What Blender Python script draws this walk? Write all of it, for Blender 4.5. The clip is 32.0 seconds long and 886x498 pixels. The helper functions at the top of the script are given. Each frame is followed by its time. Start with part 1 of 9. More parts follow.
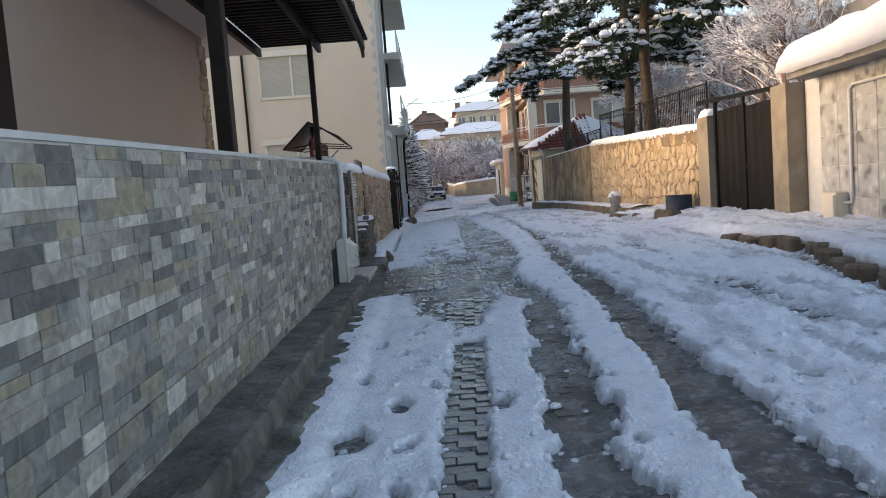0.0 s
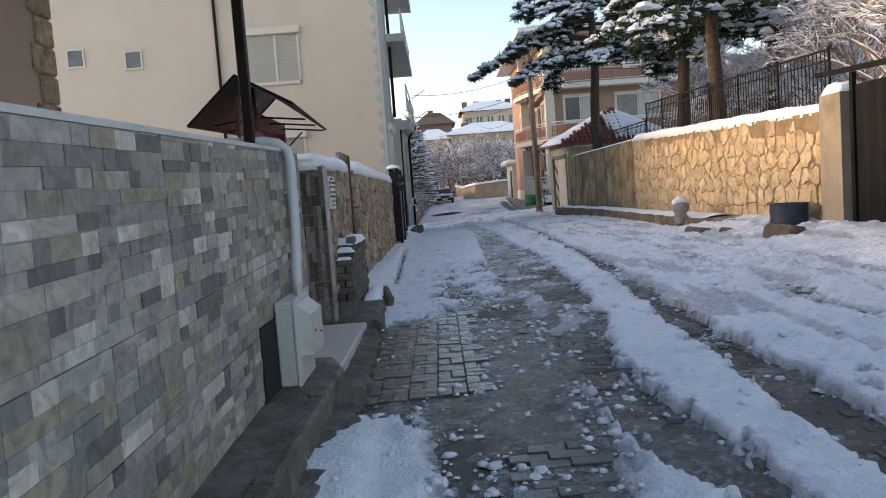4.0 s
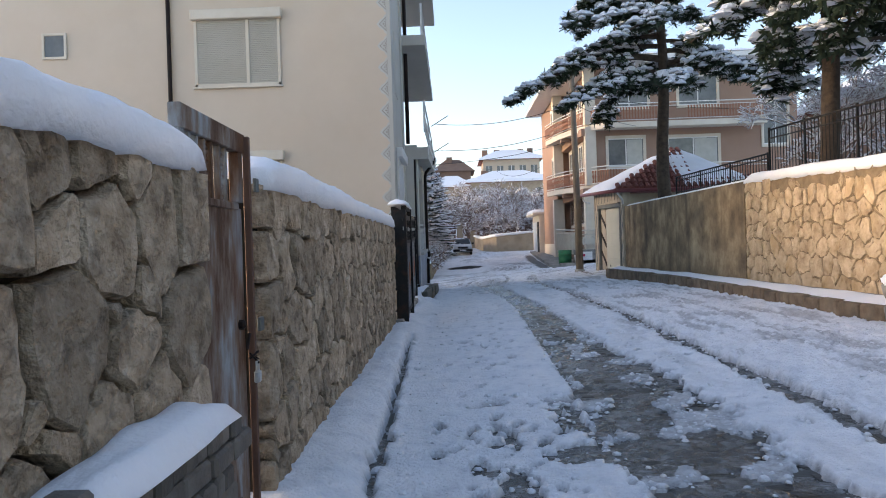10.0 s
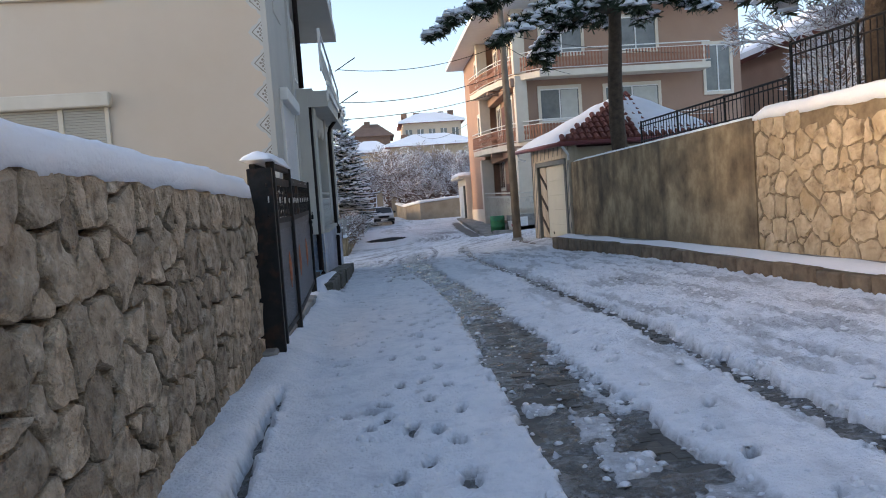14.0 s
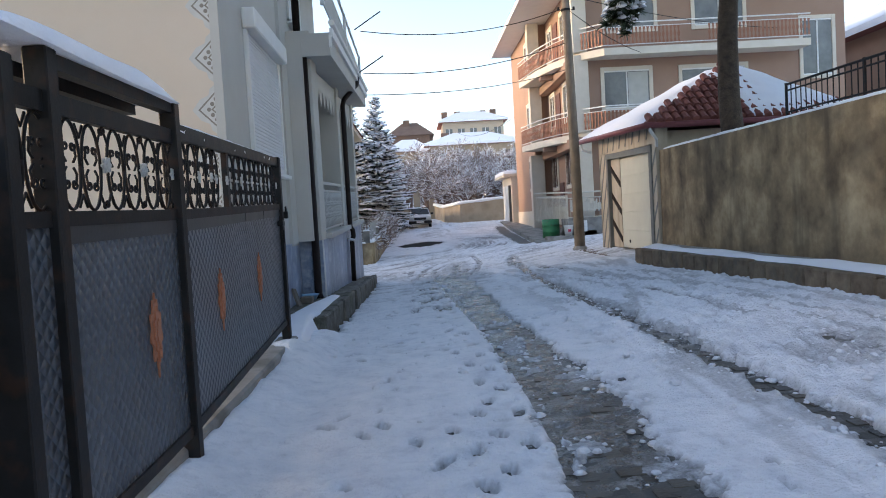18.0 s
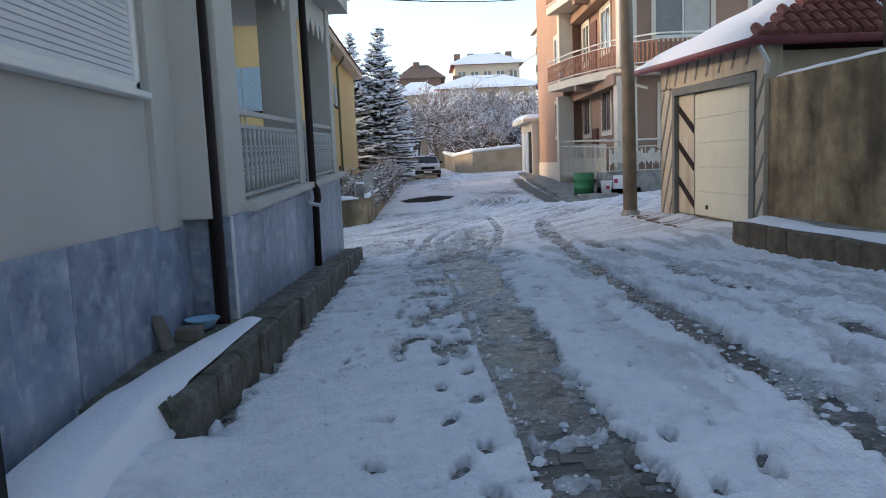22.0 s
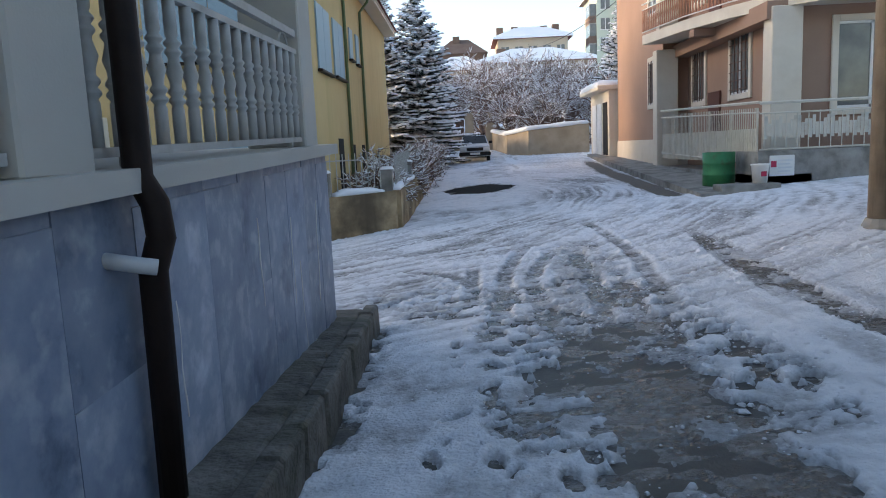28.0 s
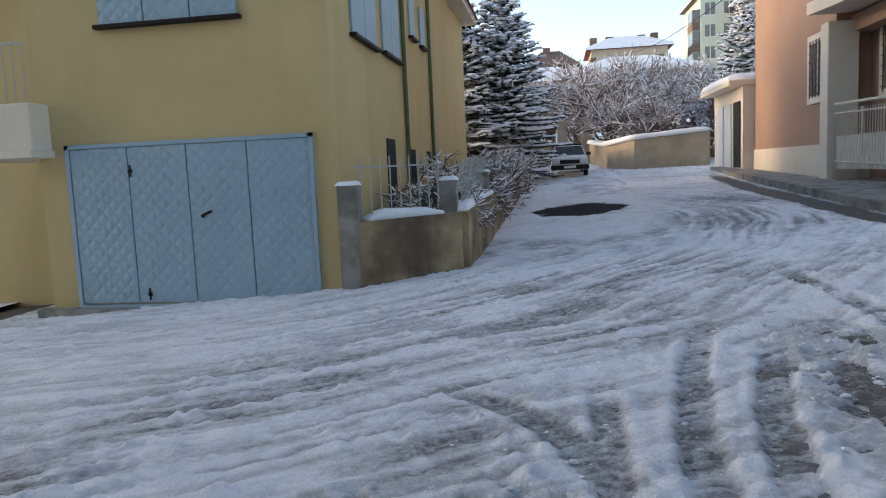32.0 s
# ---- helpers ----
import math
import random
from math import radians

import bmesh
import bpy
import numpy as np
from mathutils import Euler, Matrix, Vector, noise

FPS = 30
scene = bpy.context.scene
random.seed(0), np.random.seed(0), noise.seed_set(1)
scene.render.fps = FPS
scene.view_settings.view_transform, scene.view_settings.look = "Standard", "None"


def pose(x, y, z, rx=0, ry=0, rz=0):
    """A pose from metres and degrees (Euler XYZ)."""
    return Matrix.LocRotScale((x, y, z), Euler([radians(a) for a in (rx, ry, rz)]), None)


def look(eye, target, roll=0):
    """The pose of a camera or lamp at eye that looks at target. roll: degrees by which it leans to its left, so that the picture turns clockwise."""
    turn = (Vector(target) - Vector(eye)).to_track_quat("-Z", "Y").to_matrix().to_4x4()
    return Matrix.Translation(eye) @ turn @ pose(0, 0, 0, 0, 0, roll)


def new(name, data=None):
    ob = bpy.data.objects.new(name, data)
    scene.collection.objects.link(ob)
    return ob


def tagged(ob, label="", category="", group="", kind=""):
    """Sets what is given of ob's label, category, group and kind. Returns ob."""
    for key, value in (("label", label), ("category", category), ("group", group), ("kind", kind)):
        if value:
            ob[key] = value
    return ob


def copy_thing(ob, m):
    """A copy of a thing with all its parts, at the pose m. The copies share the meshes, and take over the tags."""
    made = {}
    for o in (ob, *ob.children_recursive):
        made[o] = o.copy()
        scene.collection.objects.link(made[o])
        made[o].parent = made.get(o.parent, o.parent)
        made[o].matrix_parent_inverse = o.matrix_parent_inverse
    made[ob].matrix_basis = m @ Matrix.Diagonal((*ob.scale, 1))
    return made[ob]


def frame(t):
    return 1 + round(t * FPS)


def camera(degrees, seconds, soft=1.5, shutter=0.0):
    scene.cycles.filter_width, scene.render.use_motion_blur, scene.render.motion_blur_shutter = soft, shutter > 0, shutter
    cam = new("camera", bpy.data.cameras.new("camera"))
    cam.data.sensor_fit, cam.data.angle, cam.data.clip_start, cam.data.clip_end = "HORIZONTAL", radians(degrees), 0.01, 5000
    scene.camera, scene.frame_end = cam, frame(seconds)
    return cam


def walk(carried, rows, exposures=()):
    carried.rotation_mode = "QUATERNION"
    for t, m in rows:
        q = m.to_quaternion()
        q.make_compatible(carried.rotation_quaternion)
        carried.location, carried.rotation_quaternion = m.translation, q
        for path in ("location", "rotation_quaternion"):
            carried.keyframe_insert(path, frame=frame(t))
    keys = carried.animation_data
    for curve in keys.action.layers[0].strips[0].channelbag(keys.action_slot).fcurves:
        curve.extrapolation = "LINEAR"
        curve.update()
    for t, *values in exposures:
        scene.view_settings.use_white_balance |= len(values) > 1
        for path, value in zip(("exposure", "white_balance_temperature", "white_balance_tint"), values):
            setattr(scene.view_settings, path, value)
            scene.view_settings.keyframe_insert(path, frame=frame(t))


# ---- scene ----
# camera and its walk
cam = camera(64.0, 32.0, soft=1.0)
PATH = [
    (0, (0.0, 0.0, 1.199), (0.015, 1.994, 1.045), -4.3),
    (0.5, (-0.129, 0.584, 1.253), (-0.214, 2.576, 1.097), -2.4),
    (1, (-0.092, 1.276, 1.252), (-0.135, 3.27, 1.092), -4.7),
    (1.5, (-0.029, 1.819, 1.256), (-0.073, 3.817, 1.179), -2.8),
    (2, (-0.009, 2.352, 1.249), (0.055, 4.348, 1.135), -0.9),
    (2.5, (-0.022, 2.907, 1.284), (0.02, 4.902, 1.156), -1.6),
    (3, (-0.164, 3.461, 1.322), (-0.21, 5.457, 1.19), -1.4),
    (3.5, (-0.202, 3.986, 1.312), (-0.245, 5.981, 1.174), -3.3),
    (5.5, (-0.088, 6.162, 1.304), (0.009, 8.153, 1.136), -3.7),
    (6, (-0.06, 6.742, 1.326), (0.038, 8.734, 1.172), -3.0),
    (6.5, (-0.043, 7.351, 1.361), (0.03, 9.348, 1.278), -2.7),
    (7, (-0.131, 7.945, 1.365), (-0.124, 9.942, 1.262), -1.2),
    (7.5, (-0.079, 8.461, 1.362), (-0.054, 10.456, 1.22), -3.1),
    (8, (-0.1, 9.056, 1.349), (-0.135, 11.052, 1.226), -1.8),
    (8.5, (-0.141, 9.604, 1.378), (-0.119, 11.598, 1.225), 0.0),
    (9, (-0.268, 10.224, 1.385), (-0.299, 12.219, 1.244), -0.8),
    (9.5, (-0.427, 10.791, 1.406), (-0.457, 12.788, 1.301), -0.2),
    (10, (-0.423, 11.349, 1.407), (-0.451, 13.349, 1.4), -1.8),
    (10.5, (-0.456, 11.922, 1.402), (-0.483, 13.922, 1.383), -0.6),
    (11, (-0.426, 12.411, 1.43), (-0.409, 14.41, 1.385), -2.0),
    (11.5, (-0.423, 12.981, 1.443), (-0.426, 14.979, 1.354), -4.0),
    (12, (-0.463, 13.566, 1.48), (-0.383, 15.561, 1.36), -3.9),
    (12.5, (-0.358, 14.225, 1.458), (-0.239, 16.215, 1.294), -2.9),
    (13, (-0.36, 14.854, 1.494), (-0.175, 16.84, 1.341), -2.4),
    (13.5, (-0.279, 15.376, 1.477), (-0.038, 17.354, 1.305), -2.3),
    (14, (-0.174, 15.998, 1.506), (0.006, 17.987, 1.395), -4.1),
    (14.5, (-0.121, 16.594, 1.533), (0.007, 18.588, 1.443), -1.6),
    (16.5, (0.059, 19.095, 1.383), (0.072, 21.093, 1.294), -4.0),
    (17, (0.024, 19.763, 1.419), (0.09, 21.758, 1.287), -2.8),
    (17.5, (0.099, 20.417, 1.433), (0.185, 22.412, 1.322), -2.4),
    (18, (0.098, 21.068, 1.442), (0.17, 23.064, 1.346), -3.3),
    (18.5, (0.198, 21.728, 1.412), (0.277, 23.723, 1.295), -1.9),
    (19, (0.268, 22.34, 1.448), (0.301, 24.332, 1.274), -3.1),
    (19.5, (0.276, 22.985, 1.48), (0.279, 24.976, 1.291), -1.8),
    (20, (0.344, 23.68, 1.495), (0.333, 25.671, 1.309), -4.5),
    (20.5, (0.337, 24.341, 1.457), (0.334, 26.331, 1.255), -3.0),
    (21, (0.357, 24.948, 1.43), (0.405, 26.933, 1.185), -3.0),
    (21.5, (0.344, 25.611, 1.481), (0.33, 27.599, 1.26), -3.3),
    (22, (0.319, 26.216, 1.532), (0.356, 28.201, 1.292), -2.4),
    (22.5, (0.353, 26.919, 1.523), (0.415, 28.904, 1.289), -5.0),
    (23, (0.278, 27.554, 1.531), (0.27, 29.548, 1.372), 0.1),
    (23.5, (0.266, 28.155, 1.518), (0.259, 30.147, 1.34), -0.7),
    (24, (0.252, 28.835, 1.519), (0.249, 30.827, 1.342), -2.6),
    (24.5, (0.188, 29.439, 1.497), (0.182, 31.424, 1.253), -0.9),
    (25, (0.242, 30.169, 1.423), (0.131, 32.157, 1.242), -2.1),
    (25.5, (0.107, 30.877, 1.402), (-0.03, 32.864, 1.222), -2.2),
    (27.5, (-0.065, 33.399, 1.345), (-0.173, 35.377, 1.074), -4.0),
    (28, (-0.189, 34.095, 1.365), (-0.257, 36.074, 1.085), -2.6),
    (28.5, (-0.221, 34.882, 1.336), (-0.3, 36.872, 1.142), -4.0),
    (29, (-0.32, 35.656, 1.28), (-0.467, 37.641, 1.088), -1.1),
    (29.5, (-0.295, 36.348, 1.263), (-0.457, 38.332, 1.074), -2.8),
    (30, (-0.355, 37.0, 1.222), (-0.518, 38.987, 1.059), -4.0),
    (30.5, (-0.358, 37.451, 1.262), (-0.487, 39.430, 1.0), -5.5),
    (31, (-0.376, 38.087, 1.235), (-0.548, 40.066, 1.003), -3.7),
    (31.5, (-0.42, 38.83, 1.16), (-0.615, 40.802, 0.893), -3.0),
    (32, (-0.385, 39.60, 1.085), (-0.693, 41.564, 0.868), -2.6),
]
walk(cam, [(t, look(eye, target, roll)) for t, eye, target, roll in PATH], exposures=((0.0, 1.74, 8100.0, 19.0), (6.0, 1.74, 7950.0, 19.0), (9.5, 1.86, 7600.0, 19.0), (12.0, 1.70, 7500.0, 19.0), (18.5, 2.1, 7500.0, 18.0), (23.0, 1.95, 7500.0, 16.0), (28.0, 1.95, 7400.0, 15.0), (32.0, 1.82, 7750.0, 15.0)))

# world and sun
SUN_EL, SUN_AZ = radians(11.0), radians(279.0)  # compass angle from +y, clockwise
world = bpy.data.worlds.new("world")
scene.world = world
world.use_nodes = True
wn = world.node_tree
sky = wn.nodes.new("ShaderNodeTexSky")
sky.sky_type = "NISHITA"
sky.sun_disc = False
sky.sun_elevation, sky.sun_rotation = SUN_EL, SUN_AZ
sky.altitude, sky.air_density, sky.dust_density, sky.ozone_density = 500.0, 1.0, 1.8, 2.0
wn.links.new(sky.outputs[0], wn.nodes["Background"].inputs[0])
wn.nodes["Background"].inputs[1].default_value = 0.15
sun_data = bpy.data.lights.new("sun", "SUN")
sun_data.energy, sun_data.angle, sun_data.color = 0.5, radians(15.0), (1.0, 0.84, 0.66)
sun = new("sun", sun_data)
sun_way = Vector((-math.sin(SUN_AZ) * math.cos(SUN_EL), -math.cos(SUN_AZ) * math.cos(SUN_EL), -math.sin(SUN_EL)))
sun.matrix_world = look((-40, -40, 40), Vector((-40, -40, 40)) + sun_way)

# ---------- tools ----------
RNG = np.random.RandomState(7)
LATTICE = np.random.RandomState(3).rand(256, 256)


def vnoise(x, y, seed=0):
    """Smooth value noise, 0 to 1, for arrays."""
    x, y = np.asarray(x, float) + seed * 17.31, np.asarray(y, float) + seed * 9.73
    i, j = np.floor(x).astype(int), np.floor(y).astype(int)
    u, v = x - i, y - j
    u, v = u * u * (3 - 2 * u), v * v * (3 - 2 * v)
    a, b = LATTICE[i % 256, j % 256], LATTICE[(i + 1) % 256, j % 256]
    c, e = LATTICE[i % 256, (j + 1) % 256], LATTICE[(i + 1) % 256, (j + 1) % 256]
    return (a * (1 - u) + b * u) * (1 - v) + (c * (1 - u) + e * u) * v


def fbm(x, y, seed=0, octaves=4):
    total, amp, norm = 0.0, 1.0, 0.0
    for k in range(octaves):
        total, norm = total + amp * vnoise(x * 2**k, y * 2**k, seed + k), norm + amp
        amp *= 0.5
    return total / norm


def step01(v, a, b):
    w = np.clip((v - a) / (b - a), 0, 1)
    return w * w * (3 - 2 * w)


PY = [-400, -60, -15, 0, 8, 14, 24, 30, 35, 40, 46, 52, 60, 71, 80, 100, 120, 150, 250, 700]
PZ = [-2.0, -1.5, -0.45, -0.22, -0.06, 0.02, 0.03, -0.03, -0.13, -0.30, -0.36, -0.31, -0.02, 0.52, 1.1, 3.0, 6.0, 11.0, 24.0, 40.0]
CY = [-400, 20, 34, 42, 52, 62, 75, 800]
CX = [0.05, 0.05, 0.055, 0.07, 0.07, 0.045, 0.02, 0.0]


def g(x, y):
    """The height of the bare ground."""
    x = np.clip(np.asarray(x, float), -25, 9)
    dip = 0.13 * step01(x, 3.4, 5.0) * step01(np.asarray(y, float), 3.0, 6.0) * (1 - step01(np.asarray(y, float), 36.5, 38.5))
    return np.interp(y, PY, PZ) + np.interp(y, CY, CX) * x - dip


class Geo:
    """Collects the faces of one mesh."""

    def __init__(self):
        self.v, self.f, self.smooth = [], [], False

    def add(self, verts, faces):
        n = len(self.v)
        self.v += [tuple(float(c) for c in p) for p in verts]
        self.f += [tuple(n + i for i in face) for face in faces]
        return self

    def box(self, x0, y0, z0, x1, y1, z1, bevel=0.0, m=None):
        x0, x1, y0, y1, z0, z1 = min(x0, x1), max(x0, x1), min(y0, y1), max(y0, y1), min(z0, z1), max(z0, z1)
        b = min(bevel, 0.45 * min(x1 - x0, y1 - y0, z1 - z0))
        if b <= 0:
            v = [(x, y, z) for x in (x0, x1) for y in (y0, y1) for z in (z0, z1)]
            f = [(0, 1, 3, 2), (4, 6, 7, 5), (0, 4, 5, 1), (2, 3, 7, 6), (0, 2, 6, 4), (1, 5, 7, 3)]
        else:
            v, f = [], []
            idx = {}
            for sx in (0, 1):
                for sy in (0, 1):
                    for sz in (0, 1):
                        c = [(x0, x1)[sx], (y0, y1)[sy], (z0, z1)[sz]]
                        d = [b if s == 0 else -b for s in (sx, sy, sz)]
                        for a in range(3):
                            p = [c[k] + (0 if k == a else d[k]) for k in range(3)]
                            idx[sx, sy, sz, a] = len(v)
                            v.append(tuple(p))
            for a in range(3):
                o1, o2 = (a + 1) % 3, (a + 2) % 3
                for s in (0, 1):
                    ring = []
                    for q1, q2 in ((0, 0), (1, 0), (1, 1), (0, 1)):
                        k = [0, 0, 0]
                        k[a], k[o1], k[o2] = s, q1, q2
                        ring.append(idx[(*k, a)])
                    f.append(tuple(ring if s else ring[::-1]))
            for a in range(3):
                o1, o2 = (a + 1) % 3, (a + 2) % 3
                for q1 in (0, 1):
                    for q2 in (0, 1):
                        k0, k1 = [0, 0, 0], [0, 0, 0]
                        k0[a], k0[o1], k0[o2] = 0, q1, q2
                        k1[a], k1[o1], k1[o2] = 1, q1, q2
                        face = (idx[(*k0, o1)], idx[(*k1, o1)], idx[(*k1, o2)], idx[(*k0, o2)])
                        f.append(face if q1 != q2 else face[::-1])
            for sx in (0, 1):
                for sy in (0, 1):
                    for sz in (0, 1):
                        t = tuple(idx[sx, sy, sz, a] for a in range(3))
                        f.append(t if (sx + sy + sz) % 2 else t[::-1])
        if m is not None:
            v = [tuple(m @ Vector(p)) for p in v]
        return self.add(v, f)

    def tube(self, path, radii, sides=8, caps=True):
        """A round bar along points; radii: one, or one for each point."""
        path = [Vector(p) for p in path]
        if not hasattr(radii, "__len__"):
            radii = [radii] * len(path)
        verts, faces, n = [], [], len(path)
        side = None
        for k, p in enumerate(path):
            way = (path[min(k + 1, n - 1)] - path[max(k - 1, 0)])
            way = way.normalized() if way.length > 1e-9 else Vector((0, 0, 1))
            if side is None:
                side = way.orthogonal().normalized()
            side = (side - way * side.dot(way))
            side = side.normalized() if side.length > 1e-6 else way.orthogonal().normalized()
            up = way.cross(side)
            for s in range(sides):
                a = 2 * math.pi * s / sides
                verts.append(p + (side * math.cos(a) + up * math.sin(a)) * radii[k])
        for k in range(n - 1):
            for s in range(sides):
                a, b = k * sides + s, k * sides + (s + 1) % sides
                faces.append((a, b, b + sides, a + sides))
        if caps:
            faces.append(tuple(range(sides))[::-1])
            faces.append(tuple(range((n - 1) * sides, n * sides)))
        return self.add(verts, faces)

    def lathe(self, profile, at=(0, 0, 0), sides=16, axis="z"):
        """A turned shape from (radius, height) pairs."""
        verts, faces, n = [], [], len(profile)
        for r, z in profile:
            for s in range(sides):
                a = 2 * math.pi * s / sides
                p = (r * math.cos(a), r * math.sin(a), z)
                if axis == "x":
                    p = (p[2], p[0], p[1])
                elif axis == "y":
                    p = (p[1], p[2], p[0])
                verts.append((p[0] + at[0], p[1] + at[1], p[2] + at[2]))
        for k in range(n - 1):
            for s in range(sides):
                a, b = k * sides + s, k * sides + (s + 1) % sides
                faces.append((a, b, b + sides, a + sides))
        faces.append(tuple(range(sides))[::-1])
        faces.append(tuple(range((n - 1) * sides, n * sides)))
        return self.add(verts, faces)

    def slab(self, ring, way):
        """A flat outline pushed along a vector."""
        n = len(ring)
        way = Vector(way)
        verts = [Vector(p) for p in ring] + [Vector(p) + way for p in ring]
        faces = [tuple(range(n))[::-1], tuple(range(n, 2 * n))]
        faces += [(i, (i + 1) % n, (i + 1) % n + n, i + n) for i in range(n)]
        return self.add(verts, faces)

    def mesh(self, name, mat, smooth=False):
        me = bpy.data.meshes.new(name)
        me.from_pydata(self.v, [], self.f)
        me.materials.append(mat)
        if smooth or self.smooth:
            me.shade_smooth()
        me.update()
        return me


def fix_normals(me):
    bm = bmesh.new()
    bm.from_mesh(me)
    bmesh.ops.recalc_face_normals(bm, faces=bm.faces)
    bm.to_mesh(me)
    bm.free()
    return me


def part(name, geo, mat, parent=None, label="", smooth=False, recalc=True):
    me = geo.mesh(name, mat, smooth)
    if recalc:
        fix_normals(me)
    ob = new(name, me)
    if parent is not None:
        ob.parent = parent
    if label:
        tagged(ob, label)
    return ob


def thing(name, label, category, at=(0, 0, 0), group="", kind=""):
    ob = new(name)
    ob.location = at
    ob.empty_display_size = 0.2
    tagged(ob, label, category, group, kind)
    return ob


def hang(ob, parent):
    """Parent a part that was built in world coordinates."""
    ob.parent = parent
    ob.matrix_parent_inverse = Matrix.Translation(-Vector(parent.location))
    return ob


def wpart(name, geo, mat, parent, label="", smooth=False, recalc=True):
    """A part in world coordinates under a thing placed by its location."""
    return hang(part(name, geo, mat, None, label, smooth, recalc), parent)


def hang_child(name, geo, mat, piece, owner):
    """A sub-part in world coordinates under a part of a thing."""
    ob = part(name, geo, mat)
    ob.parent = piece
    ob.matrix_parent_inverse = (Matrix.Translation(Vector(owner.location)) @ piece.matrix_parent_inverse).inverted()
    return ob


def sheet(name, xs, ys, z, mat, smooth=True, wear=None):
    """A height field as one mesh; wear: how dirty each point is, 0 to 1."""
    nx, ny = len(xs), len(ys)
    X, Y = np.meshgrid(xs, ys)
    co = np.stack([X, Y, z], -1).reshape(-1, 3)
    i = np.arange(nx * ny).reshape(ny, nx)
    q = np.stack([i[:-1, :-1], i[:-1, 1:], i[1:, 1:], i[1:, :-1]], -1).reshape(-1, 4)
    ob = grid_mesh(name, co, q, mat, smooth)
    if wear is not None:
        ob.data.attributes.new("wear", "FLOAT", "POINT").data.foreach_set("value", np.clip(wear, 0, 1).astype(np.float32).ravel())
    return ob


def grid_mesh(name, co, q, mat, smooth=True):
    me = bpy.data.meshes.new(name)
    me.vertices.add(len(co))
    me.vertices.foreach_set("co", co.astype(np.float32).ravel())
    me.loops.add(q.size)
    me.loops.foreach_set("vertex_index", q.astype(np.int32).ravel())
    me.polygons.add(len(q))
    me.polygons.foreach_set("loop_start", (np.arange(len(q)) * 4).astype(np.int32))
    me.update(calc_edges=True)
    me.materials.append(mat)
    if smooth:
        me.shade_smooth()
    return new(name, me)


# ---------- materials ----------
def material(name, colors, scale=4.0, detail=6.0, rough=0.7, bump=0.2, bump_scale=40.0, metal=0.0, spots=None, island=0.0, rand=0.0, streaks=None, coords="Object", rough_var=0.15, bump_dist=0.01, spec=0.25, squash=None):
    """Two scales of noise between colours, grain relief, optional stains (colour, scale, amount), streaks running down, and variation by piece."""
    m = bpy.data.materials.new(name)
    m.use_nodes = True
    nt = m.node_tree
    N, L = nt.nodes, nt.links
    bsdf = N["Principled BSDF"]
    tc = N.new("ShaderNodeNewGeometry") if coords == "World" else N.new("ShaderNodeTexCoord")
    co = tc.outputs["Position"] if coords == "World" else tc.outputs["Object"]
    if rand or island:
        # shift the pattern for every piece
        oi = N.new("ShaderNodeObjectInfo") if rand else N.new("ShaderNodeNewGeometry")
        rv = oi.outputs["Random"] if rand else oi.outputs["Random Per Island"]
        add = N.new("ShaderNodeVectorMath")
        mul = N.new("ShaderNodeMath")
        mul.operation, mul.inputs[1].default_value = "MULTIPLY", 37.0
        L.new(rv, mul.inputs[0])
        L.new(co, add.inputs[0])
        L.new(mul.outputs[0], add.inputs[1])
        co = add.outputs[0]
    n1 = N.new("ShaderNodeTexNoise")
    n1.inputs["Scale"].default_value, n1.inputs["Detail"].default_value, n1.inputs["Roughness"].default_value = scale, detail, 0.62
    if squash:
        mp = N.new("ShaderNodeMapping")
        mp.inputs["Scale"].default_value = squash
        L.new(co, mp.inputs["Vector"])
        L.new(mp.outputs[0], n1.inputs["Vector"])
    else:
        L.new(co, n1.inputs["Vector"])
    ramp = N.new("ShaderNodeValToRGB")
    els = ramp.color_ramp.elements
    while len(els) < len(colors):
        els.new(0.5)
    for k, c in enumerate(colors):
        els[k].position = 0.28 + 0.44 * k / max(1, len(colors) - 1)
        els[k].color = (*c, 1)
    L.new(n1.outputs["Fac"], ramp.inputs[0])
    col = ramp.outputs[0]
    if rand or island:
        hsv = N.new("ShaderNodeHueSaturation")
        mr = N.new("ShaderNodeMapRange")
        mr.inputs["To Min"].default_value, mr.inputs["To Max"].default_value = 1 - (rand or island), 1 + (rand or island)
        L.new(rv, mr.inputs["Value"])
        L.new(mr.outputs[0], hsv.inputs["Value"])
        L.new(col, hsv.inputs["Color"])
        col = hsv.outputs[0]
    for spec_row, stretch in ((spots, None), (streaks, (1, 1, 0.12))):
        if not spec_row:
            continue
        sc, sscale, amount = spec_row
        ns = N.new("ShaderNodeTexNoise")
        ns.inputs["Scale"].default_value, ns.inputs["Detail"].default_value = sscale, 5.0
        if stretch:
            mp = N.new("ShaderNodeMapping")
            mp.inputs["Scale"].default_value = stretch
            L.new(co, mp.inputs["Vector"])
            L.new(mp.outputs[0], ns.inputs["Vector"])
        else:
            L.new(co, ns.inputs["Vector"])
        mr = N.new("ShaderNodeMapRange")
        mr.inputs["From Min"].default_value, mr.inputs["From Max"].default_value = 0.52, 0.68
        mr.inputs["To Max"].default_value = amount
        L.new(ns.outputs["Fac"], mr.inputs["Value"])
        mix = N.new("ShaderNodeMix")
        mix.data_type = "RGBA"
        L.new(mr.outputs[0], mix.inputs["Factor"])
        L.new(col, mix.inputs["A"])
        mix.inputs["B"].default_value = (*sc, 1)
        col = mix.outputs["Result"]
    L.new(col, bsdf.inputs["Base Color"])
    n2 = N.new("ShaderNodeTexNoise")
